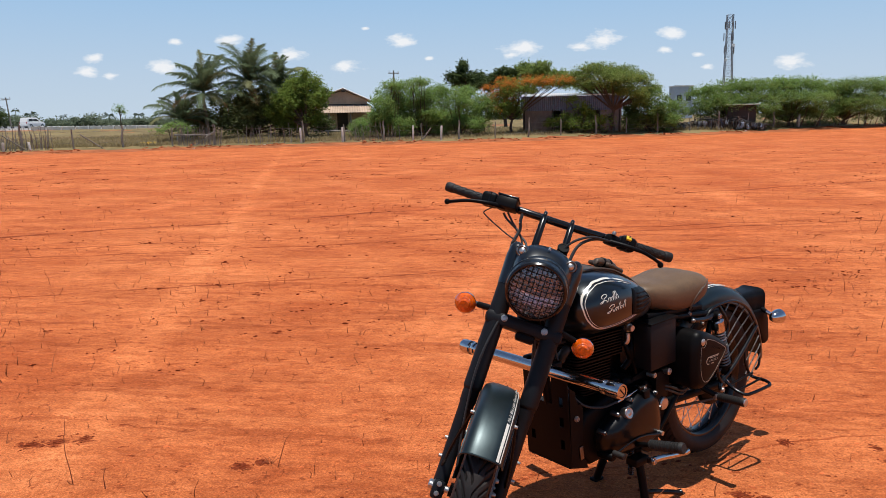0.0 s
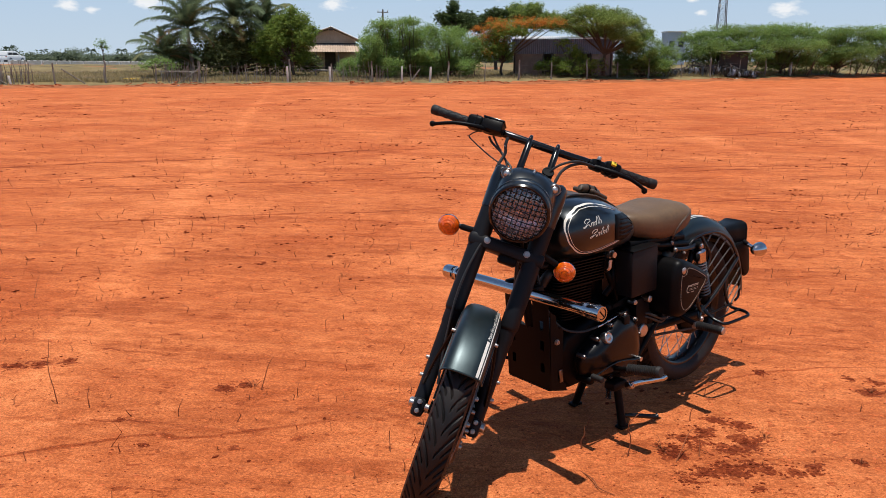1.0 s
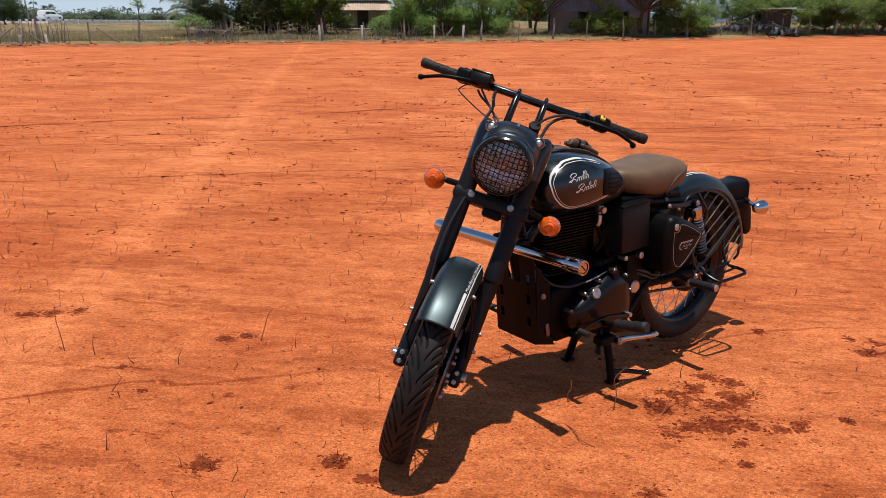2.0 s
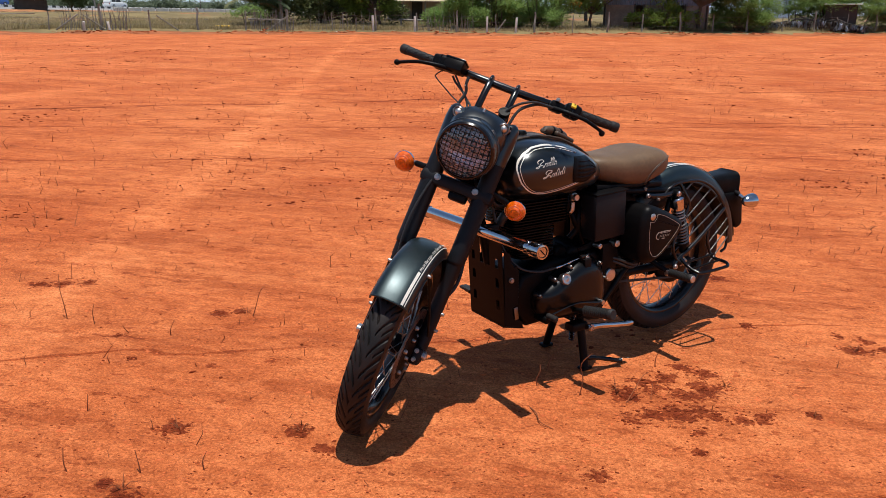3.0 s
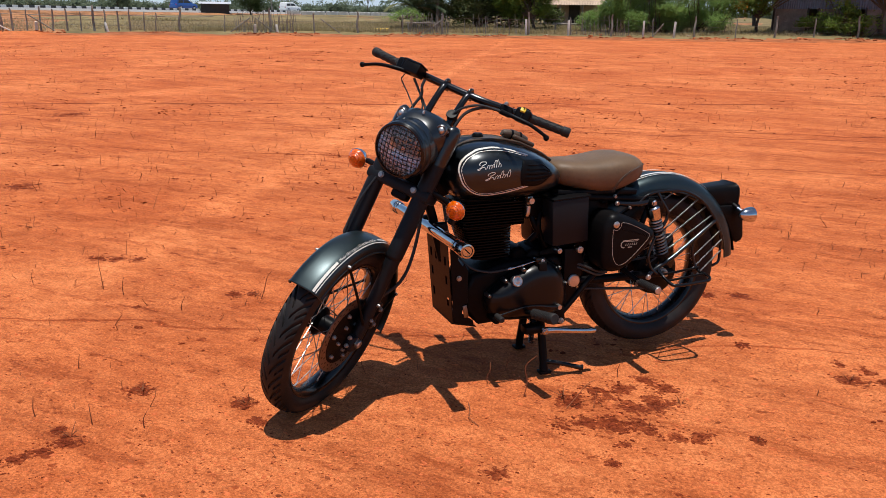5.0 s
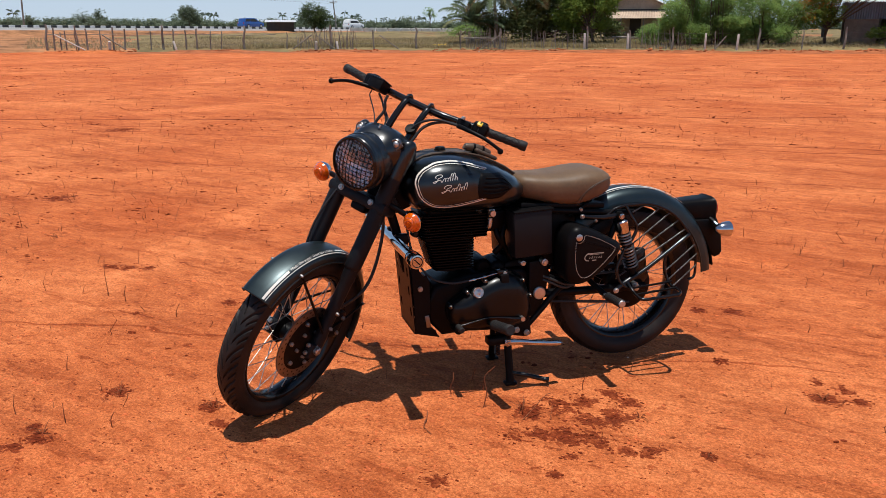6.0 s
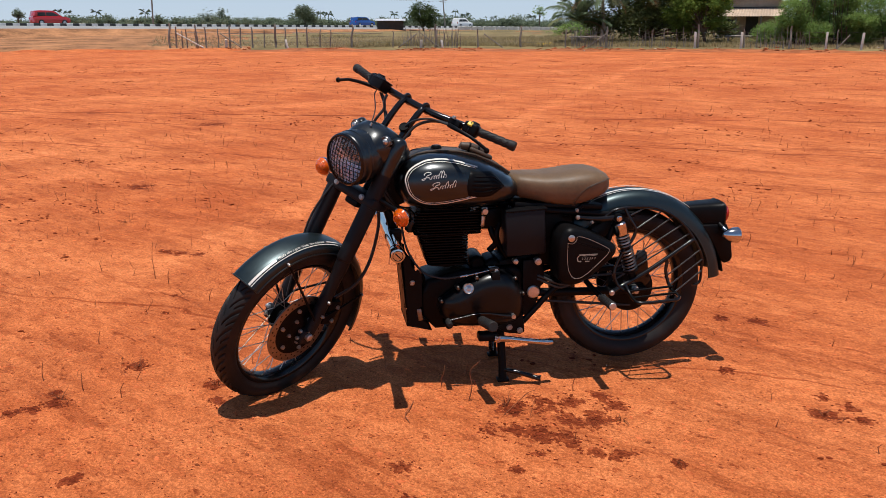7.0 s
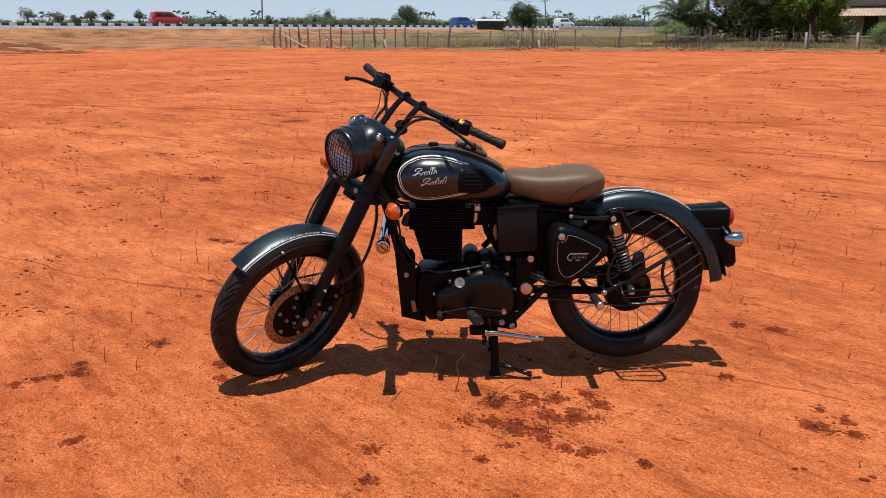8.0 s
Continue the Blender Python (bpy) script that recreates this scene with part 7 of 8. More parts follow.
tree("bush", "scrubby green bush at the foot of the shed", (-0.8, 66.4, 0.35), [(-1.3, 66.7, 1.3, 0.7, 1.2, 0.4), (0.4, 66.2, 1.1, 0.8, 1.2, 0.4), (1.7, 66.1, 1.0, 0.7, 1.2, 0.4)], 3400, 0.08, LEAFM, rng, 0.04, "")
tree("thorn_tree", "wide flat-topped thorn tree above the branch heap", (14.3, 73.7, 0.60), [(12.1, 73.2, 3.5, 1.9, 1.5, 1.0), (14.2, 73.8, 4.0, 2.3, 1.8, 0.9), (16.3, 73.5, 4.2, 2.2, 1.7, 0.7), (13.3, 72.4, 2.8, 2.7, 2.1, 0.9), (16.0, 72.9, 3.0, 2.5, 2.0, 0.8), (11.8, 73.3, 2.3, 1.4, 1.2, 0.9), (14.8, 74.2, 2.1, 2.2, 1.7, 0.5), (16.7, 72.1, 2.2, 1.6, 1.3, 0.5)], 48000, 0.07, LEAFT, rng, 0.12, "thorn trees along the fence")
tree("thorn_tree", "flat-topped thorn tree with arching limbs", (19.8, 75.6, 0.70), [(18.6, 75.2, 4.2, 2.2, 1.8, 0.8), (20.8, 75.4, 4.3, 2.3, 1.8, 0.8), (19.4, 74.7, 3.2, 2.8, 2.2, 0.8), (21.3, 73.7, 3.0, 2.0, 1.6, 0.8), (19.3, 76.7, 2.1, 1.9, 1.6, 0.7), (21.4, 75.7, 2.1, 2.0, 1.6, 0.7)], 44000, 0.07, LEAFL, rng, 0.12, "thorn trees along the fence")
tree("thorn_tree", "low pale thorn tree behind the fence", (24.6, 76.3, 0.80), [(23.6, 77.1, 4.0, 2.3, 1.9, 0.8), (25.4, 76.0, 4.1, 2.2, 1.8, 0.8), (24.8, 77.5, 3.1, 2.8, 2.3, 0.9), (25.8, 74.8, 2.5, 2.1, 1.6, 0.9), (24.4, 77.5, 2.1, 2.0, 1.6, 0.7)], 36000, 0.07, LEAFT, rng, 0.12, "thorn trees along the fence")
tree("thorn_tree", "low pale thorn tree behind the fence", (29.8, 77.6, 0.80), [(28.3, 76.8, 4.1, 2.1, 1.7, 0.8), (31.1, 78.0, 4.1, 2.3, 1.8, 0.9), (29.3, 77.0, 3.1, 3.0, 2.4, 1.1), (31.2, 75.8, 3.0, 2.4, 1.9, 0.8)], 30000, 0.08, LEAFL, rng, 0.12, "thorn trees along the fence")
tree("thorn_tree", "low pale thorn tree behind the fence", (35.4, 78.6, 0.80), [(34.5, 79.3, 4.2, 2.2, 1.8, 0.9), (36.6, 79.4, 4.2, 2.4, 1.9, 0.9), (35.7, 79.8, 3.2, 3.2, 2.5, 1.1)], 16000, 0.10, LEAFT, rng, 0.12, "thorn trees along the fence")


def sheet_roof(parent, name, a, b, c, d, material, ribs, t=0.03):
    """A corrugated sheet over the four corners a, b (low edge) and d, c (high edge)."""
    a, b, c, d = [Vector(v) for v in (a, b, c, d)]
    nn = (b - a).cross(d - a).normalized()
    grid = []
    for i in range(ribs * 2 + 1):
        u = i / (ribs * 2)
        h = nn * (0.02 if i % 2 else -0.02)
        grid.append([a.lerp(b, u) + h, d.lerp(c, u) + h])
    bm = new_bm()
    thick(bm, grid, t)
    return part(name, bm, material, parent, smooth=20)


def farmhouse():
    ob = new("farmhouse")
    z = 0.7
    ob.matrix_world = pose(-21.4, 73.4, z, 0, 0, 15)
    bm = new_bm()
    slab(bm, [(-2.6, 0), (2.6, 0), (2.6, 3.05), (0.35, 3.95), (-2.6, 3.05)], 0.0, 6.0)
    part("wall", bm, TINB, ob, "brown boarded gable wall")
    for sx in (1, -1):
        e = 3.0 * sx
        sheet_roof(ob, "roof", (e, -0.5, 2.95), (e, 6.4, 2.95), (0.35, 6.4, 4.12), (0.35, -0.5, 4.12), TINB, 30, 0.04)
        bm = new_bm()
        tube(bm, [(e, -0.52, 2.97), (0.35, -0.52, 4.15)], 0.05, 6, 1)
        part("barge_board", bm, TINW, ob, "pale roof edge")
    sheet_roof(ob, "veranda_roof", (-3.1, -2.2, 1.85), (3.0, -2.2, 1.85), (2.9, -0.02, 2.6), (-2.9, -0.02, 2.6), TINB, 26, 0.03)
    bm = new_bm()
    box(bm, pose(0, -0.04, 2.62), 5.6, 0.06, 0.10, 0.01)
    part("lintel", bm, DARKIN, ob)
    for x in (-2.7, -1.0, 1.0, 2.7):
        bm = new_bm()
        tube(bm, [(x, -2.0, -0.3), (x, -2.0, 1.9)], 0.07, 8, 1)
        part("veranda_post", bm, POSTW, ob)
    bm = new_bm()
    box(bm, pose(0.2, -0.05, 0.9), 1.0, 0.08, 1.9, 0.01)
    part("door", bm, DARKIN, ob)
    bm = new_bm()
    box(bm, pose(-1.6, -0.05, 1.2), 0.9, 0.08, 0.8, 0.01)
    part("window", bm, DARKIN, ob)
    bm = new_bm()
    box(bm, pose(0.35, -0.54, 3.9), 0.35, 0.05, 0.22, 0.01)
    part("gable_vent", bm, DARKIN, ob)
    bm = new_bm()
    box(bm, pose(1.9, -1.6, 0.3), 1.6, 0.7, 0.55, 0.03)
    part("low_wall", bm, BLOCKW, ob)
    tagged(ob, "farmhouse with brown gable and tin veranda roof", "house")


farmhouse()


def shed():
    ob = new("shed")
    ob.matrix_world = pose(0.45, 67.9, 0.45, 0, 0, 0)
    w, h = 4.1, 1.9
    bm = new_bm()
    for x0, x1, z0, z1 in ((-w, -1.6, 0, h), (-1.6, -0.9, 0, 0.4), (-0.9, 1.6, 0, h), (1.6, 2.3, 0, 0.2), (2.3, w, 0, h)):
        box(bm, pose((x0 + x1) / 2, 0.1, (z0 + z1) / 2 - 0.2), x1 - x0, 0.2, z1 - z0 + 0.4)
    part("wall", bm, BLOCKW, ob, "grey-brown block wall")
    bm = new_bm()
    box(bm, pose(0, 4.0, 1.5), 2 * w, 0.2, 3.2)
    for sx in (1, -1):
        box(bm, pose(sx * (w - 0.1), 2.05, 1.5), 0.2, 3.7, 3.2)
    part("wall", bm, BLOCKW, ob)
    sheet_roof(ob, "tin_cladding", (-w - 0.15, -0.12, 1.85), (w + 0.1, -0.12, 1.85), (w + 0.1, -0.06, 3.05), (-w - 0.15, -0.06, 3.05), TIN, 52, 0.02)
    sheet_roof(ob, "roof", (-w - 0.3, -0.4, 3.1), (w + 0.3, -0.4, 3.1), (w + 0.3, 4.3, 3.45), (-w - 0.3, 4.3, 3.45), TINW, 46, 0.03)
    for x in (-w + 0.1, -1.6, -0.9, 1.65, 2.3, w - 0.15):
        bm = new_bm()
        box(bm, pose(x, -0.06, 0.95), 0.14, 0.14, 2.0, 0.02)
        part("post", bm, DARKIN, ob)
    bm = new_bm()
    box(bm, pose(3.2, -0.02, 1.15), 0.35, 0.06, 0.35, 0.01)
    part("window", bm, DARKIN, ob)
    tagged(ob, "block shed with blue-grey tin cladding under trees", "shed")


shed()


def tin_hut(x, y, yaw, w, h, label):
    ob = new("hut")
    ob.matrix_world = pose(x, y, land(x, y) - 0.05, 0, 0, yaw)
    bm = new_bm()
    box(bm, pose(0, 1.2, h / 2), w, 2.4, h)
    # near-black wall colour carries the shade below the roof
    part("wall", bm, DARKIN, ob)
    sheet_roof(ob, "roof", (-w / 2 - 0.3, -0.4, h), (w / 2 + 0.3, -0.4, h), (w / 2 + 0.3, 2.7, h + 0.3), (-w / 2 - 0.3, 2.7, h + 0.3), TINW, 24, 0.03)
    for s_ in (-0.3, 0.3):
        bm = new_bm()
        box(bm, pose(w * s_, -0.02, h * 0.45), 0.7, 0.06, h * 0.8)
        part("doorway", bm, DARKIN, ob)
    tagged(ob, label, "hut")


tin_hut(14.9, 71.6, -10, 2.3, 2.05, "low hut with bright tin roof among thorn trees")
tin_hut(-73.1, 83.2, 42, 3.6, 1.45, "roadside tea stall with pale sheet roof")


def lattice_tower():
    ob = new("lattice_tower")
    ob.location = (55.1, 295.0, 2.5)
    H = 34.5
    corners = ((1, 1), (1, -1), (-1, -1), (-1, 1))

    def leg(c, z):
        w = 1.75 - 0.75 * min(1, z / (H * 0.75))
        return Vector((c[0] * w, c[1] * w, z))
    for c in corners:
        bm = new_bm()
        tube(bm, [leg(c, 0), leg(c, H * 0.75), leg(c, H)], 0.15, 6, 1)
        part("leg", bm, TOWERM, ob)
    for i in range(18):
        z0, z1 = H * i / 18, H * (i + 1) / 18
        bm = new_bm()
        for a, b in zip(corners, corners[1:] + corners[:1]):
            tube(bm, [leg(a, z0), leg(b, z1)], 0.05, 4, 1)
            tube(bm, [leg(b, z0), leg(a, z1)], 0.05, 4, 1)
            tube(bm, [leg(a, z1), leg(b, z1)], 0.05, 4, 1)
        part("brace", bm, TOWERM, ob)
    for i, (az, z) in enumerate(((0.2, 31), (2.3, 31), (4.4, 31), (1.0, 27), (3.2, 27), (5.2, 27), (0.4, 22.5), (3.6, 22.5))):
        bm = new_bm()
        box(bm, pose(1.9 * math.cos(az), 1.9 * math.sin(az), z, 0, 0, math.degrees(az)), 0.25, 0.5, 2.6, 0.05)
        part("antenna_panel", bm, TOWERM, ob)
    for az, z in ((4.0, 19), (5.4, 24)):
        bm = new_bm()
        lathe(bm, [(0, 0.1), (0.5, 0.25), (0.55, 0.0), (0, -0.2)], axes((1.7 * math.cos(az), 1.7 * math.sin(az), z), (math.cos(az), math.sin(az), 0)), 14)
        part("dish", bm, WHITEP, ob)
    tagged(ob, "grey steel lattice telecom tower with panel antennas", "tower")


lattice_tower()


def utility_pole(x, y, top, lean, label):
    ob = new("utility_pole")
    z = land(x, y) - 0.2
    ob.matrix_world = pose(x, y, z, 0, lean, 25)
    h = top - z
    bm = new_bm()
    tube(bm, [(0, 0, 0), (0, 0, h)], [0.14, 0.09], 8, 1)
    part("pole", bm, POSTW, ob)
    bm = new_bm()
    box(bm, pose(0, 0, h - 0.3), 1.3, 0.09, 0.10, 0.01)
    part("crossarm", bm, POSTW, ob)
    for sx in (-0.55, 0, 0.55):
        bm = new_bm()
        lathe(bm, [(0, 0.24), (0.05, 0.22), (0.03, 0.15), (0.06, 0.1), (0.03, 0.0)], Matrix.Translation((sx, 0, h - 0.25)), 8)
        part("insulator", bm, WHITEP if sx else POSTW, ob)
    tagged(ob, label, "utility pole", "poles along the road")
    return ob


utility_pole(-20.2, 91.8, 7.6, 0, "wooden utility pole with crossarm above the thorn trees")
utility_pole(-87.5, 113.5, 6.6, -5, "leaning utility pole by the road")
utility_pole(-116.6, 74.0, 10.5, 2, "tall utility pole across the road")
bm = new_bm()
for zz in (0.0, 0.35):
    tube(bm, smoothed([(-87.5, 113.5, 6.4 - zz), (-102, 94, 7.4 - zz), (-116.6, 74, 10.1 - zz)], 8), 0.014, 4, 1)
tagged(part("power_line", bm, WIRE), "thin power lines between the poles", "power line")


def far_building():
    ob = new("building")
    ob.matrix_world = pose(20.0, 149, 1.5, 0, 0, 8)
    bm = new_bm()
    box(bm, pose(0, 0, 2.8), 3.2, 4, 5.6)
    part("wall", bm, PALEWALL, ob)
    bm = new_bm()
    box(bm, pose(0, 0, 5.7), 3.4, 4.3, 0.2)
    part("roof", bm, TINW, ob)
    for x in (-0.8, 0.8):
        bm = new_bm()
        box(bm, pose(x, -2.02, 3.6), 0.9, 0.08, 1.0)
        part("window", bm, CARGL, ob)
    tagged(ob, "flat-roofed blue-grey building far behind the trees", "building")


far_building()


def road():
    """Two raised lanes with a kerb between them."""
    def rx(y, off):
        return -78.0 + 0.06 * y + off
    ys = [-60 + 10 * i for i in range(32)]
    bm = new_bm()
    prof = ((0.0, 1.40), (-8.4, 1.72), (-17.5, 1.80), (-19.5, 1.2), (-20.0, 0.6))
    thick(bm, [[Vector((rx(y, o), y, z)) for o, z in prof] for y in ys], 0.05)
    tagged(part("road", bm, ASPHALT), "raised grey asphalt highway with a painted kerb", "road", kind="structure")
    bm = new_bm()
    thick(bm, [[Vector((rx(y, o), y, z + 0.06 * noise.noise(Vector((y * 0.3, o, 1))))) for o, z in ((9.0, 0.2), (5.5, 0.55), (2.6, 1.0), (0.9, 1.30), (0.02, 1.385))] for y in [-60 + 2 * i for i in range(156)]], 0.05)
    tagged(part("road_shoulder", bm, TANEARTH), "tan earth bank along the highway", "bank", kind="structure")
    kerb = new("median_kerb")
    tagged(kerb, "black and white painted kerb along the highway median", "kerb", kind="structure")
    bases = []
    for material in (KERBW, KERBB):
        bm = new_bm()
        box(bm, pose(0, 0, 0.11), 0.35, 0.66, 0.28, 0.02, 1)
        bases.append(part("kerb_block", bm, material, kerb, m=pose(rx(-20, -8.8), -20 + 0.68 * len(bases), 1.73)))
    for i in range(2, 268):
        y = -20 + 0.68 * i
        again(bases[i % 2], pose(rx(y, -8.8), y, 1.73, 0, 0, -3.4), kerb)

    par = new("parapet")
    tagged(par, "low pale concrete parapet along the near lane", "parapet", kind="structure")
    bm = new_bm()
    box(bm, pose(0, 0, 0.24), 0.25, 2.6, 0.55, 0.03, 1)
    first = part("panel", bm, PARAP, par, m=pose(rx(98, 0.6), 98, 1.36, 0, 0, -3.4))
    for i in range(1, 12):
        again(first, pose(rx(98 + 3.0 * i, 0.6), 98 + 3.0 * i, 1.36, 0, 0, -3.4), par)


road()


def car(name, label, x, y, yaw, paint, hi):
    """A parked-size hatchback or high-roofed car: shaped body, cabin, glass and wheels."""
    ob = new(name)
    ob.matrix_world = pose(x, y, 1.80, 0, 0, yaw)
    low = [(-2.0, 0.28), (-2.02, 0.75), (-1.9, 0.92), (-0.95 - 0.3 * hi, 0.98), (0.95, 1.0), (1.55, 0.93), (1.98, 0.78), (2.02, 0.35), (1.6, 0.25), (-1.6, 0.25)]
    bm = new_bm()
    slab(bm, low, -0.84, 0.84, 0.06, 2, True)
    part("body", bm, paint, ob)
    cab = [(-1.9 - 0.05 * hi, 0.95), (-1.75, 1.46 + 0.1 * hi), (-1.3, 1.52 + 0.12 * hi), (0.1, 1.52 + 0.1 * hi), (0.45, 1.44 + 0.08 * hi), (1.15, 0.98)]
    bm = new_bm()
    slab(bm, cab, -0.74, 0.74, 0.07, 2, True)
    part("cabin", bm, paint, ob)
    for sy in (1, -1):
        for quad in ([(-1.6, 1.02), (-1.55, 1.4), (-0.7, 1.42), (-0.7, 1.02)], [(-0.62, 1.02), (-0.62, 1.42), (0.15, 1.42), (0.8, 1.02)]):
            bm = new_bm()
            slab(bm, quad, 0.742 * sy, 0.755 * sy)
            part("window", bm, CARGL, ob)
        for wx in (-1.25, 1.3):
            bm = new_bm()
            lathe(bm, [(0, -0.1), (0.2, -0.1), (0.31, -0.08), (0.32, 0.0), (0.31, 0.08), (0.2, 0.1), (0, 0.1)], axes((wx, 0.76 * sy, 0.32), (0, 1, 0)), 20)
            wh = part("wheel", bm, RUBBER, ob)
            bm = new_bm()
            lathe(bm, [(0, 0.02), (0.17, 0.015), (0.19, 0.0)], axes((wx, 0.855 * sy, 0.32), (0, sy, 0)), 16)
            part("rim", bm, STEEL, wh)
    bm = new_bm()
    slab(bm, [(0.52, 1.40), (0.50, 1.43), (1.16, 1.0), (1.12, 0.98)], -0.66, 0.66)
    part("windscreen", bm, CARGL, ob)
    for sy in (1, -1):
        bm = new_bm()
        box(bm, pose(1.97, 0.6 * sy, 0.7), 0.08, 0.3, 0.14, 0.03)
        part("headlight", bm, CHROME, ob)
        bm = new_bm()
        box(bm, pose(-2.0, 0.66 * sy, 0.78), 0.06, 0.18, 0.2, 0.02)
        part("tail_light", bm, REDL, ob)
    tagged(ob, label, "car", "cars on the highway")


car("car", "red high-roofed car on the far lane", -91.3, 45.3, 86, REDP, 1)
car("car", "blue pickup-sized car on the far lane", -88.4, 93.4, 86, BLUEP, 0)
car("car", "white sport utility car on the far lane", -86.9, 117.6, 86, WHITEP, 1)

# individual trees along the highway
for nm, lab, x, y, rad, top, leaf, sz in (
        ("broadleaf_tree", "dense dark round tree near the highway", -69.6, 86.2, 3.1, 5.2, LEAFD, 0.16),
        ("broadleaf_tree", "round green tree past the highway", -146.8, 133.6, 4.2, 7.4, LEAFF, 0.35),
        ("broadleaf_tree", "slender pale tree past the highway", -95.0, 157.0, 2.3, 6.9, LEAFL, 0.25),
        ("broadleaf_tree", "small roadside tree with thin trunk", -104.4, 33.5, 1.9, 4.1, LEAFF, 0.2),
        ("broadleaf_tree", "small sparse roadside tree", -103.3, 36.8, 1.6, 3.7, LEAFF, 0.2),
        ("bush", "small dark green bush by the roadside", -102.8, 38.6, 0.9, 3.0, LEAFF, 0.2),
        ("broadleaf_tree", "small sparse roadside tree", -102.1, 40.3, 1.2, 3.7, LEAFF, 0.2),
        ("broadleaf_tree", "small roadside tree with thin trunk", -101.4, 42.1, 1.3, 3.8, LEAFF, 0.2),
        ("broadleaf_tree", "small sparse roadside tree", -100.0, 45.6, 1.1, 3.7, LEAFF, 0.2)):
    zb = land(x, y) - 0.2
    rad *= 0.6 if leaf is LEAFF else 0.72
    rz = min(rad * 0.8, (top - zb) * 0.42)
    tree(nm, lab, (x, y, zb), [(x - rad * 0.3, y, top - rz, rad * 0.75, rad * 0.7, rz), (x + rad * 0.35, y + 0.3, top - rz * 1.25, rad * 0.7, rad * 0.7, rz * 0.9)], 14000 if leaf is LEAFD else 4500 if sz > 0.3 else 900, sz * 0.6, leaf, rng, 0.12)


def woods():
    """The far line of trees, one mass of leaves and palm heads."""
    vs, fs = [], []
    r = random.Random(3)
    for i in range(420):
        az = radians(92 + 98 * i / 420 + r.uniform(-0.3, 0.3))
        d = r.uniform(210, 330)
        x, y = d * math.cos(az), d * math.sin(az)
        if az < radians(118) and r.random() < 0.4:
            continue
        z = land(x, y)
        h = r.uniform(1.2, 2.9) * (1.35 if noise.noise(Vector((i * 0.11, 0, 0))) > 0.15 else 0.8) * d / 260 * (0.5 if az > radians(154) else 1.25 if az > radians(128) else 1.0)
        w = r.uniform(2.0, 4.5)
        a, b = leaf_cloud([(x, y, z + h * 0.5, w, w * 0.6, h * 0.6)], 700, 0.36, r)
        fs += (b + len(vs)).tolist()
        vs += a.tolist()
        if r.random() < 0.12:
            c = Vector((x, y, z + h + r.uniform(1.0, 2.5)))
            o = len(vs)
            vs += [c + Vector((0.15, 0, 0)), c - Vector((0.15, 0, 0)), (x - 0.15, y, z), (x + 0.15, y, z)]
            fs.append((o, o + 1, o + 2, o + 3))
            for k in range(11):
                an = 2 * math.pi * k / 11
                dd = Vector((math.cos(an), math.sin(an), r.uniform(-0.6, 0.7))) * 1.7
                o = len(vs)
                vs += [c, c + dd * 0.6 + Vector((0, 0, 0.3)), c + dd + Vector((0, 0, -0.3)), c + dd * 0.5 - Vector((0, 0, 0.1))]
                fs.append((o, o + 1, o + 2, o + 3))
    raw("far_woods", vs, fs, LEAFF, None, "low line of hazy green trees and palms on the horizon", "woods", "", "stuff")


woods()


# ---- fence, scrub and soil edge ----
def along_fence(step, jitter, r, start=(-46.5, 29.5)):
    pts = [p for p in FENCE if p[1] > 30 and p[0] < 65]
    out = []
    for (x0, y0), (x1, y1) in zip(pts, pts[1:]):
        ln = math.hypot(x1 - x0, y1 - y0)
        n = max(1, int(ln / step))
        for i in range(n):
            f = (i + r.uniform(-jitter, jitter)) / n
            out.append((x0 + (x1 - x0) * f, y0 + (y1 - y0) * f, (y1 - y0) / ln, (x1 - x0) / ln))
    return out


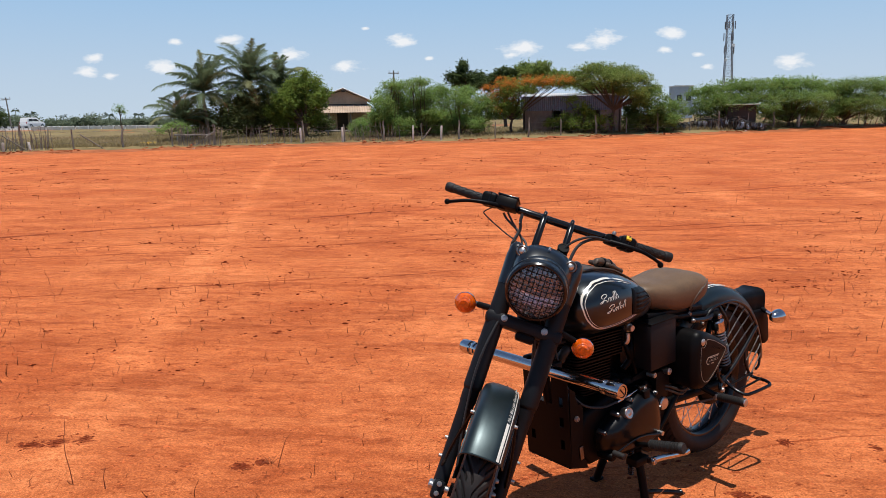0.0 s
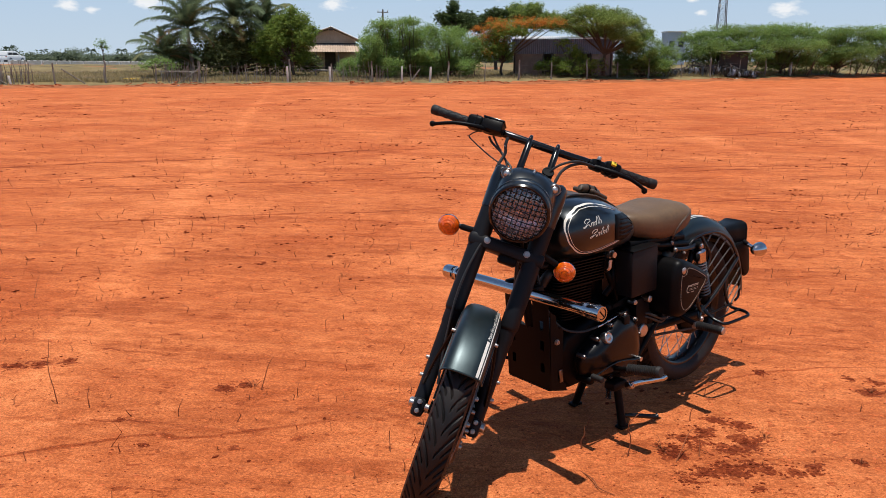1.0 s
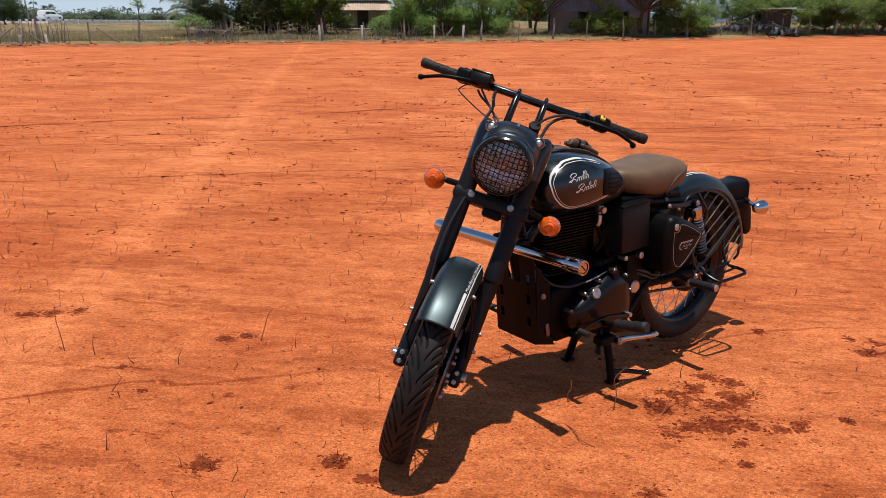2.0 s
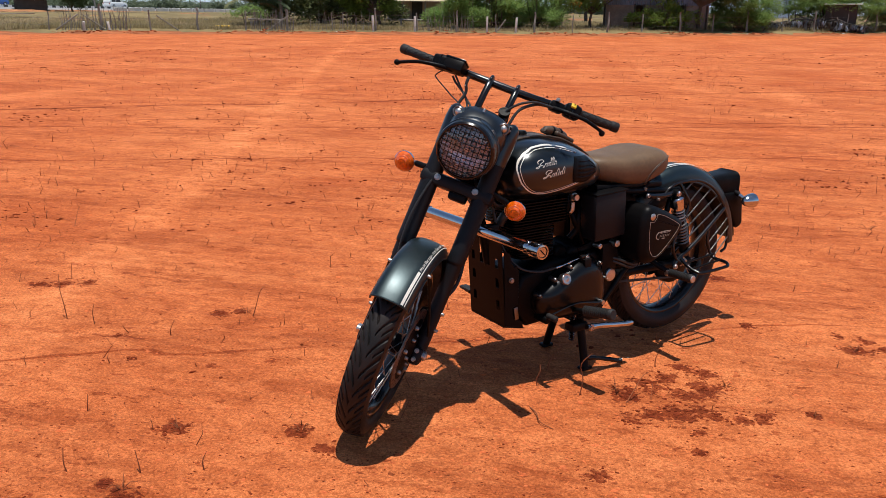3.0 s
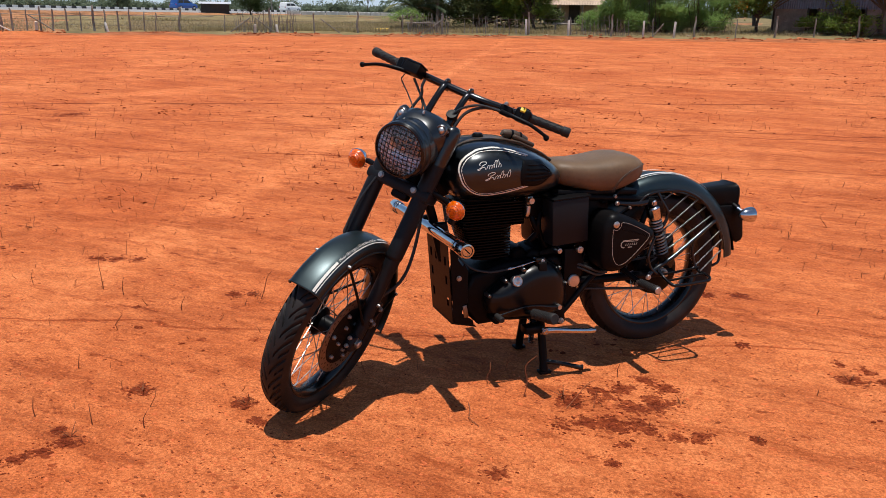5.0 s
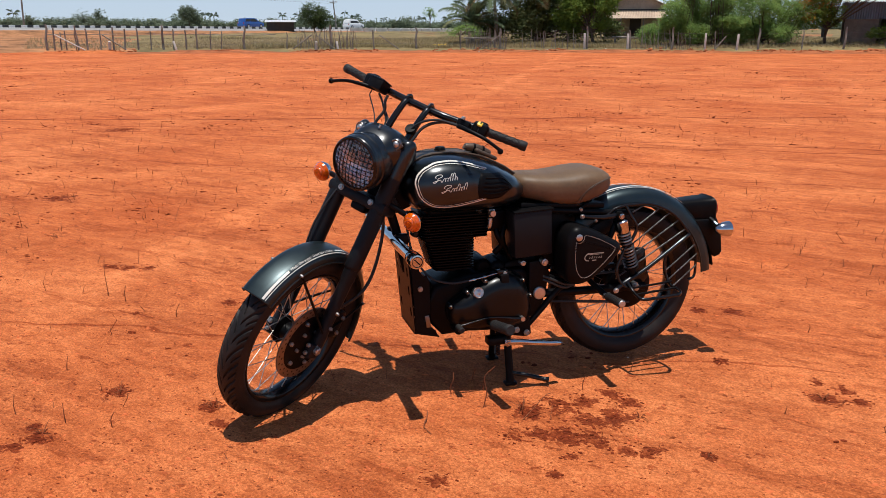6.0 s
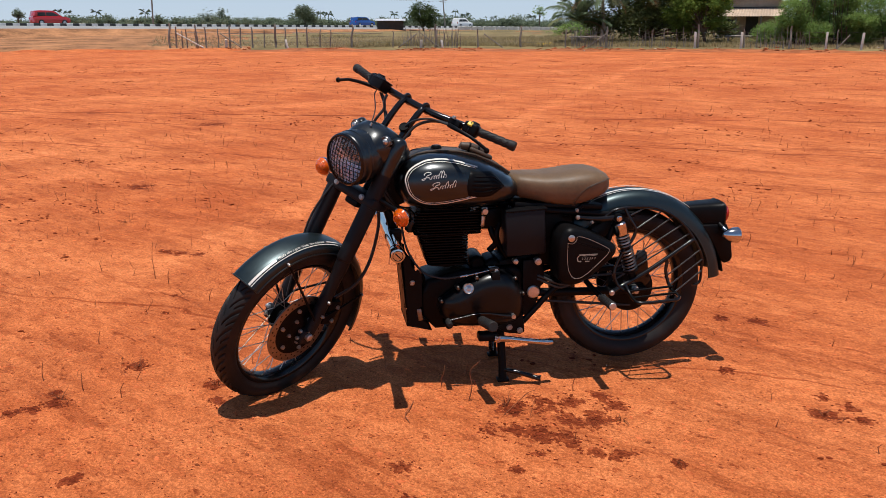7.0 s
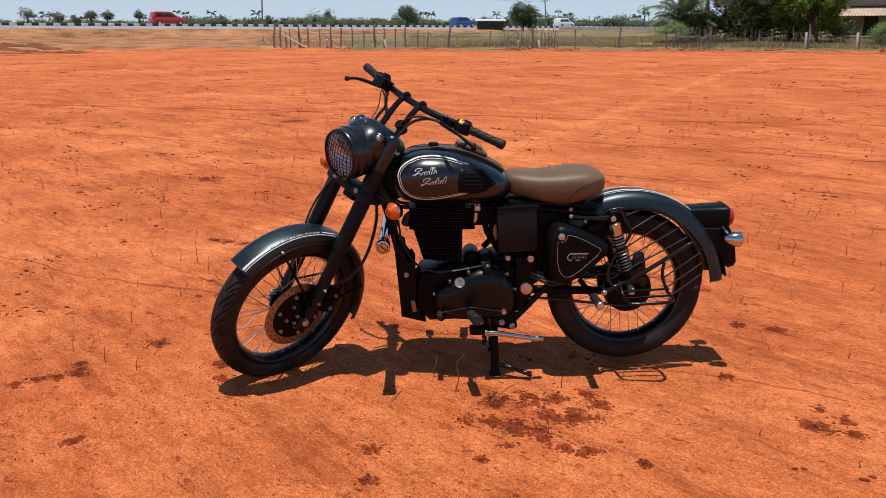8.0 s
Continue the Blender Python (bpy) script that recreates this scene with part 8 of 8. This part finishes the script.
def fence():
    r = random.Random(11)
    ob = new("fence")
    tagged(ob, "old post and wire fence with weathered wooden posts", "fence")
    bases = []
    for k, (h, rad) in enumerate(((1.35, 0.06), (1.2, 0.045), (1.5, 0.055))):
        bm = new_bm()
        tube(bm, [(0, 0, -0.3), (0.03 * k, 0.01, h * 0.4), (-0.02, 0.02, h * 0.8), (0.02, 0, h)], [rad, rad * 0.95, rad * 0.85, rad * 0.7], 7, 2)
        bases.append(part("post", bm, POSTW, ob, m=pose(-45.3 + 0.4 * k, 31.5 + 0.55 * k, 0.2, 3 * k, 2, 0)))
    posts = along_fence(0.72, 0.12, r)
    for i, (x, y, dx, dy) in enumerate(posts):
        far = x > -38.5
        if far and i % 4:
            continue
        thick_one = i % (8 if far else 9) == 0
        again(bases[2 if thick_one else r.choice((0, 1))], pose(x, y, land(x, y), r.gauss(0, 1.6), r.gauss(0, 1.6), r.uniform(0, 360)) @ Matrix.Diagonal((1.45 if thick_one else 1, 1.45 if thick_one else 1, r.uniform(0.92, 1.08), 1)), ob)
    bm = new_bm()
    tube(bm, [(x, y - 0.05, land(x, y) + 0.95 + 0.03 * math.sin(i * 0.7)) for i, (x, y, a, b) in enumerate(posts) if x < -36], 0.022, 5, 1)
    part("rail", bm, POSTW, ob)
    for zz in (0.35, 0.7, 1.05):
        bm = new_bm()
        tube(bm, [(x, y, land(x, y) + zz + r.gauss(0, 0.03)) for x, y, a, b in posts], 0.008, 4, 1)
        part("wire", bm, WIRE, ob)
    # stone posts and leaning braces
    for x, y, lean in ((-11.2, 57.9, 0), (-9.2, 58.5, 2), (-18.8, 54.7, -1), (-16.0, 55.7, 0), (-34.0, 43.6, 9), (-32.9, 44.6, -6), (-40.7, 37.3, -10), (-43.2, 34.1, 12), (20.5, 75.0, 0), (27.5, 79.5, 0)):
        bm = new_bm()
        tall = 1.35 if x > -30 else 0.72
        box(bm, pose(0, 0, tall * 0.31), 0.14, 0.12, tall, 0.02)
        part("stone_post", bm, STONEP, ob, m=pose(x, y - 0.15, land(x, y), lean, lean, r.uniform(0, 90)))
    for x, y, ax, ay in ((-45.2, 31.6, 1.5, 1.7), (-34.2, 43.8, 1.3, 1.1), (-34.4, 43.6, -1.3, -1.2), (-30.9, 46.7, 1.4, 1.1), (-9.9, 58.2, -0.9, -0.4), (-24.3, 52.3, -1.4, -1.1), (-43.5, 33.8, 1.1, 1.5)):
        bm = new_bm()
        tube(bm, [(0, 0, 0.95), (ax * 0.75, ay * 0.75, 0.0)], 0.045, 6, 1)
        part("brace", bm, STONEP if x < -45 else POSTW, ob, m=Matrix.Translation((x, y - 0.1, land(x, y))))
    # stretches closed with upright sticks
    bm = new_bm()
    tube(bm, [(0, 0, -0.1), (0.02, 0.01, 0.5), (0, 0, 1.0)], [0.022, 0.02, 0.012], 5, 1)
    st0 = part("stick", bm, POSTW, ob, m=pose(-26.3, 50.9, 0.1))
    for (x0, y0), (x1, y1), n in (((-26.2, 50.7), (-23.9, 52.5), 44), ((-35.2, 42.9), (-32.2, 45.7), 46), ((-22.9, 53.1), (-19.0, 54.6), 18), ((-15.5, 56.2), (-12.0, 57.6), 26)):
        for i in range(n):
            f = (i + r.uniform(-0.4, 0.4)) / n
            x, y = x0 + (x1 - x0) * f, y0 + (y1 - y0) * f
            again(st0, pose(x, y + r.uniform(-0.1, 0.1), land(x, y), r.gauss(0, 5), r.gauss(0, 6), 0) @ Matrix.Diagonal((1, 1, r.uniform(0.8, 1.5), 1)), ob)


fence()


def tufts(name, label, spots, height, material, r, lean=0.35, w=0.018):
    vs, fs = [], []
    for x, y, z in spots:
        for _ in range(3):
            h = height * r.uniform(0.4, 1.25)
            a = r.uniform(0, 6.28)
            d = Vector((math.cos(a), math.sin(a), 0))
            s = d.cross(Vector((0, 0, 1))) * w * r.uniform(0.6, 1.5)
            p = Vector((x + r.gauss(0, 0.08), y + r.gauss(0, 0.08), z - 0.03))
            tip = p + Vector((0, 0, h)) + d * h * r.uniform(0, lean)
            mid = p.lerp(tip, 0.55) - d * h * 0.06
            o = len(vs)
            vs += [p - s, p + s, mid + s * 0.8, mid - s * 0.8, tip]
            fs += [(o, o + 1, o + 2, o + 3), (o + 3, o + 2, o + 4)]
    return raw(name, vs, fs, material, None, label, "grass", "", "stuff")


def scrub():
    r = random.Random(21)
    dry, green = [], []
    while len(dry) < 17000:
        az, d = radians(r.uniform(62, 147)), r.uniform(50, 84)
        x, y = d * math.cos(az), d * math.sin(az)
        pf = past_fence(x, y)
        if pf < 0.3 - 1.4 * noise.noise(Vector((x * 0.25, y * 0.25, 4))) or (x < 0 and y < -0.95 * x and r.random() < 0.8) or pf > 24 or r.random() < pf / 30:
            continue
        g = noise.noise(Vector((x * 0.12, y * 0.12, 9)))
        (green if g + r.uniform(-0.25, 0.25) > 0.22 - 0.06 * min(pf, 6) + (0.5 if x < -39 else 0.0) else dry).append((x, y, land(x, y)))
    tufts("dry_grass", "straw-coloured dry grass along the fence", dry, 0.22, DRY, r, 1.6, 0.014)
    tufts("weeds", "grey-green weeds past the fence", green, 0.34, GRASSG, r, 1.2, 0.018)


scrub()


def lump(r, size, small=False):
    """A small uneven lump: verts and faces."""
    bm = new_bm()
    if small:
        bmesh.ops.create_cone(bm, segments=4, radius1=1.0, radius2=0.45, depth=1.3, cap_ends=True)
    else:
        bmesh.ops.create_icosphere(bm, subdivisions=1, radius=1.0)
    vs = [v.co * size * r.uniform(0.7, 1.25) for v in bm.verts]
    fs = [tuple(v.index for v in f.verts) for f in bm.faces]
    bm.free()
    return [Vector((v.x, v.y, v.z * 0.6)) for v in vs], fs


def scattered(name, label, spots, material, r, category, small=False):
    shapes = [lump(r, 1.0, small) for _ in range(6)]
    vs, fs = [], []
    for x, y, z, s in spots:
        a, b = r.choice(shapes)
        t = Matrix.Rotation(r.uniform(-0.5, 0.9), 3, "Z") @ Matrix.Diagonal((r.uniform(0.8, 2.0), r.uniform(0.7, 1.1), r.uniform(0.4, 1.0)))
        o = len(vs)
        h = z if z else relief(x, y)
        vs += [t @ v * s + Vector((x, y, h + 0.15 * s)) for v in a]
        fs += [tuple(k + o for k in q) for q in b]
    return raw(name, vs, fs, material, None, label, category, "", "stuff")


def field_litter():
    r = random.Random(5)
    spots = []
    for _ in range(26000):
        d, az = 1.2 + 8.0 * r.random() ** 1.3, radians(r.uniform(20, 190))
        spots.append((0.8 + d * math.cos(az), 0.6 + d * math.sin(az), 0.0, r.choice((0.0022, 0.0026, 0.003, 0.004, 0.004, 0.007)) * r.uniform(0.7, 1.4) * (1 + 0.05 * d)))
    scattered("soil_crumbs", "loose red crumbs of soil over the field", spots, CLOD, r, "soil", True)
    # dug clods round the damp patches
    spots = []
    for _ in range(6500):
        d, az = 1.0 + 4.2 * r.random() ** 1.2, radians(r.uniform(20, 190))
        spots.append((0.8 + d * math.cos(az), 0.6 + d * math.sin(az), 0.0, r.uniform(0.0014, 0.0034)))
    for cx, cy, rad in STAINS:
        for _ in range(int(90 * rad / 0.2)):
            q = rad * abs(r.gauss(0, 0.55))
            a = r.uniform(0, 6.28)
            spots.append((cx + q * math.cos(a), cy + q * math.sin(a), 0.0, r.uniform(0.002, 0.006)))
    for _ in range(2600):
        d, az = 2.6 + 34 * r.random() ** 1.25, radians(r.uniform(40, 172))
        cx, cy = 0.8 + d * math.cos(az), 0.4 + d * math.sin(az)
        if noise.noise(Vector((cx * 0.35, cy * 0.35, 11))) < r.uniform(-0.35, 0.25):
            continue
        g = 1.0 + d * 0.07
        for _ in range(r.choice((1, 2, 4, 7))):
            spots.append((cx + r.gauss(0, 0.05) * g, cy + r.gauss(0, 0.035) * g, 0.0, r.uniform(0.003, 0.010) * g))
    scattered("damp_clods", "dark damp clods turned up by feet and tyres", spots, CLODD, r, "soil")
    # stubble
    vs, fs = [], []
    for i in range(10000):
        d, az = 1.6 + 40 * r.random() ** 1.2, radians(r.uniform(35, 180))
        if d < 4.5 and r.random() < 0.6:
            continue
        x, y = 0.8 + d * math.cos(az), 0.4 + d * math.sin(az)
        if noise.noise(Vector((x * 0.4, y * 0.4, 15))) < r.uniform(-0.4, 0.35):
            continue
        h = r.uniform(0.03, 0.11) * (1.5 if r.random() < 0.14 else 0.85) * (0.72 if d < 5 else 1.0 if d < 12 else 0.75)
        a = r.uniform(0, 6.28)
        tip = Vector((math.cos(a) * h * r.uniform(0, 0.7), math.sin(a) * h * r.uniform(0, 0.7), h))
        w = r.uniform(0.0012, 0.0022) * (1 + d * 0.085)
        o = len(vs)
        p = Vector((x, y, relief(x, y) - 0.006))
        k = p + tip * 0.55 + Vector((r.uniform(-0.3, 0.3), r.uniform(-0.3, 0.3), 0)) * h
        tri = (Vector((w, 0, 0)), Vector((-w * 0.5, w * 0.87, 0)), Vector((-w * 0.5, -w * 0.87, 0)))
        vs += [p + q for q in tri] + [k + q * 0.8 for q in tri] + [p + tip]
        for e in range(3):
            g = (e + 1) % 3
            fs += [(o + e, o + g, o + 3 + g, o + 3 + e), (o + 3 + e, o + 3 + g, o + 6)]
        if r.random() < 0.4:
            o = len(vs)
            q = Vector((x + r.uniform(-0.1, 0.1), y + r.uniform(-0.1, 0.1), p.z + 0.012))
            e = Vector((r.uniform(-1, 1), r.uniform(-1, 1), 0.1)) * h * 0.8
            vs += [q, q + Vector((0, w, 0.003)), q + e]
            fs += [(o, o + 1, o + 2)]
    raw("stubble", vs, fs, STALK, None, "dry brown stubble left standing in the soil", "stubble", "", "stuff")
    # rubble and soil ridge at the field's edge
    spots, pale = [], []
    for x, y, a, b in along_fence(0.055, 0.9, r):
        o = 1.0 + r.gauss(0, 0.6)
        if noise.noise(Vector((x * 0.45, y * 0.45, 6))) < r.uniform(-0.1, 0.4):
            continue
        spots.append((x + o * a, y - o * b, relief(x + o * a, y - o * b) + 0.01, r.uniform(0.02, 0.12)))
        if r.random() < 0.12:
            pale.append((x + o * a, y - o * b, land(x + o * a, y - o * b) + 0.03, r.uniform(0.02, 0.08)))
    scattered("edge_clods", "low ridge of red clods pushed to the field's edge", spots, CLODE, r, "soil")
    scattered("rubble", "pale stones and rubbish along the fence", pale, STONEP, r, "rubble")


field_litter()


def stalk(x, y, pts, label):
    bm = new_bm()
    tube(bm, pts, [0.0024 - 0.0012 * i / (len(pts) - 1) for i in range(len(pts))], 6, 4)
    ob = part("dry_stalk", bm, STALK)
    ob.location = (x, y, relief(x, y))
    return tagged(ob, label, "stalk", "dry stalks in the field")


def weed_clump(x, y, rad, n, seed):
    r = random.Random(seed)
    bm = new_bm()
    for _ in range(n):
        a, q = r.uniform(0, 6.28), rad * r.uniform(0.4, 1.0)
        s = Vector((math.cos(a), math.sin(a), 0)) * rad * 0.15
        e = Vector((math.cos(a + r.uniform(-0.6, 0.6)), math.sin(a + r.uniform(-0.6, 0.6)), r.uniform(0.05, 0.6))) * q
        tube(bm, [s, s.lerp(e, 0.5) + Vector((0, 0, r.uniform(0, 0.015))), e], [0.0016, 0.0012, 0.0007], 5, 2)
    ob = part("dead_weed", bm, STALK)
    ob.location = (x, y, relief(x, y) + 0.004)
    return tagged(ob, "dead uprooted weed lying on the soil", "weed", "dead weeds in the field")


stalk(-1.63, 2.77, [(0, 0, -0.01), (-0.01, 0.0, 0.07), (-0.03, 0.01, 0.13), (-0.045, 0.03, 0.20)], "tall crooked dry stalk standing in the soil")
stalk(-1.48, 2.76, [(0, 0, -0.01), (-0.004, 0.0, 0.05), (0.0, 0.01, 0.09)], "short dry stalk standing in the soil")
stalk(-1.09, 2.75, [(0, 0, -0.01), (0.004, 0.0, 0.03), (0.02, 0.01, 0.07)], "short dry stalk standing in the soil")
stalk(-0.86, 3.05, [(0, 0, -0.01), (0.02, 0.01, 0.06), (0.04, 0.01, 0.12), (0.06, 0.02, 0.15)], "thin dry stalk leaning over a dead weed")
stalk(0.51, 2.71, [(0, 0, -0.01), (-0.004, 0.0, 0.03), (0.008, 0.0, 0.06), (0.004, 0.01, 0.09)], "crooked dry twig standing in the shadow")
stalk(0.67, 2.67, [(0, 0, -0.01), (0.01, 0.01, 0.06), (0.0, 0.01, 0.12), (0.04, 0.015, 0.17)], "thin pale twig standing in the shadow")
stalk(0.94, 3.0, [(0, 0, -0.01), (-0.002, 0.0, 0.03), (0.006, 0.0, 0.06)], "short dry twig beside the stand")
stalk(0.56, 2.43, [(-0.06, 0.12, 0.0), (-0.02, 0.05, 0.012), (0.0, 0.0, 0.008), (0.05, -0.03, 0.004)], "forked dark twig lying on the soil")
stalk(0.84, 2.66, [(0, 0, 0), (0.02, 0.03, 0.03), (0.05, 0.08, 0.075), (0.07, 0.10, 0.085)], "pale straw leaning on a clod")
stalk(-0.56, 1.79, [(0, 0, -0.01), (-0.004, 0.0, 0.03), (-0.02, 0.01, 0.07)], "short dry stalk standing in the soil")
stalk(-0.78, 1.74, [(0, 0, -0.01), (-0.01, 0.0, 0.03), (-0.014, 0.01, 0.075)], "short dry stalk standing in the soil")
stalk(-0.38, 1.85, [(0, 0, -0.01), (-0.004, 0.0, 0.03), (0.006, 0.01, 0.06)], "short dry stalk standing in the soil")
stalk(-0.98, 2.08, [(0, 0, -0.01), (0.006, 0.0, 0.03), (0.002, 0.01, 0.06)], "short dry stalk standing in the soil")
for q, (x, y, rad, n) in enumerate(((0.80, 2.74, 0.06, 9), (1.76, 3.42, 0.05, 10), (-0.60, 2.05, 0.05, 8), (-0.90, 3.08, 0.06, 8), (1.48, 2.73, 0.025, 5), (-0.56, 1.70, 0.05, 6), (-3.0, 3.4, 0.10, 10), (-1.0, 4.9, 0.08, 8), (2.3, 5.6, 0.08, 7), (-3.9, 3.6, 0.14, 9), (1.2, 2.9, 0.04, 6), (-0.2, 2.15, 0.05, 5))):
    weed_clump(x, y, rad, n, q)


def wood_heap():
    r = random.Random(9)
    ob = new("wood_heap")
    ob.location = (12.9, 71.6, 0.45)
    for _ in range(190):
        x = r.uniform(-4.8, 4.0)
        h = 0.95 * max(0.08, 1 - (x / 5.0) ** 2)
        p = Vector((x, r.uniform(-0.8, 0.8), r.uniform(0.0, h)))
        d = Vector((r.gauss(0, 1), r.gauss(0, 0.5), r.gauss(0, 0.25))).normalized() * r.uniform(0.4, 0.9)
        bm = new_bm()
        tube(bm, [p - d, p + Vector((0, 0, 0.04)), p + d], [0.04, 0.05, 0.03], 5, 1)
        part("branch", bm, POSTW if r.random() < 0.3 else DARKIN, ob)
    for k in range(110):
        x = r.uniform(-4.6, 3.6)
        h = 0.9 * max(0.08, 1 - (x / 4.8) ** 2)
        bm = new_bm()
        vs, fs = lump(r, r.uniform(0.07, 0.2))
        nv = [bm.verts.new(v + Vector((x, -0.5 - r.uniform(0.0, 0.7), h * r.random()))) for v in vs]
        for q in fs:
            bm.faces.new([nv[i] for i in q])
        part("debris", bm, (DARKIN, TIN, PALEWALL, POSTW, DARKIN)[k % 5], ob)
    tagged(ob, "dark heap of cut branches and rubble at the field's edge", "rubble heap")


wood_heap()


def dug_ridges():
    """Low ridges of dug brown earth at the open side of the field."""
    r = random.Random(31)
    bm = new_bm()
    for pts in ([(-55.2, 16.7, 1.15), (-52.7, 17.9, 1.05), (-49.3, 18.8, 0.85), (-45.9, 19.3, 0.35)],
                [(-54.0, 13.5, 0.95), (-52.3, 15.8, 0.88), (-47.6, 17.6, 0.70), (-45.0, 18.7, 0.40)],
                [(-50.0, 13.4, 0.45), (-47.3, 15.3, 0.44), (-45.2, 18.0, 0.40)],
                [(-46.8, 12.0, 0.30), (-44.6, 13.8, 0.33), (-44.0, 15.9, 0.26)],
                [(-57.5, 15.0, 1.2), (-54.6, 17.2, 1.1), (-50.6, 18.6, 0.9), (-46.6, 19.4, 0.5)],
                [(-56.5, 12.6, 1.0), (-53.2, 14.8, 0.9), (-49.0, 17.0, 0.7), (-46.2, 18.9, 0.4)],
                [(-52.0, 12.6, 0.6), (-48.6, 14.6, 0.5), (-46.4, 16.6, 0.45)]):
        line = smoothed(pts, 24)
        rows = []
        for i, p in enumerate(line):
            f = min(1.0, (len(line) - 1 - i) / 14 + 0.1)
            row = []
            for q in range(9):
                u = -1 + q / 4
                n = noise.noise(Vector((p.x * 1.3, p.y * 1.3, u * 1.5)))
                z = 0.28 * p.z * f * (1 - abs(u) ** 1.5) * (0.85 + 0.5 * n)
                wd = 0.35 + 0.35 * p.z
                row.append(Vector((p.x + u * wd * 0.8 + 0.2 * n, p.y - u * wd * 0.4, land(p.x, p.y) - 0.06 + z)))
            rows.append(row)
        thick(bm, rows, 0.04)
    tagged(part("earth_ridge", bm, DUGEARTH), "low ridges of dug dark brown earth", "earth", kind="stuff")


dug_ridges()


def scrap(x, y, yaw, label):
    """A low wooden bench-like rack of poles near the fence."""
    ob = new("timber_stack")
    ob.matrix_world = pose(x, y, land(x, y), 0, 0, yaw)
    for i in range(6):
        bm = new_bm()
        tube(bm, [(-1.2, 0.12 * i - 0.3, 0.62 + 0.03 * (i % 2)), (1.2, 0.12 * i - 0.3, 0.6)], 0.05, 6, 1)
        part("timber", bm, POSTW, ob)
    for sx in (-1, 1):
        bm = new_bm()
        box(bm, pose(sx, 0, 0.25), 0.1, 0.7, 0.65, 0.02)
        part("trestle", bm, POSTW, ob)
    tagged(ob, label, "timber stack")


scrap(-26.6, 53.4, 30, "stack of grey timber on low trestles")
scrap(-17.6, 60.6, 15, "stack of grey timber before the farmhouse")
pipes = new("pipe_bundle")
pipes.matrix_world = pose(-28.8, 51.3, land(-28.8, 51.3), 0, 0, 35)
for k, (dy, dz, yaw) in enumerate(((0, 0.05, 0), (0.12, 0.05, 4), (0.24, 0.06, -3), (0.07, 0.15, 6), (0.19, 0.15, -8))):
    bm = new_bm()
    tube(bm, [(-0.55, dy, dz), (0.55, dy + math.radians(yaw), dz + 0.02 * (k % 2))], 0.05, 8, 1)
    part("pipe", bm, YELSTUFF, pipes)
tagged(pipes, "bundle of yellow pipes in the dry grass", "pipes")
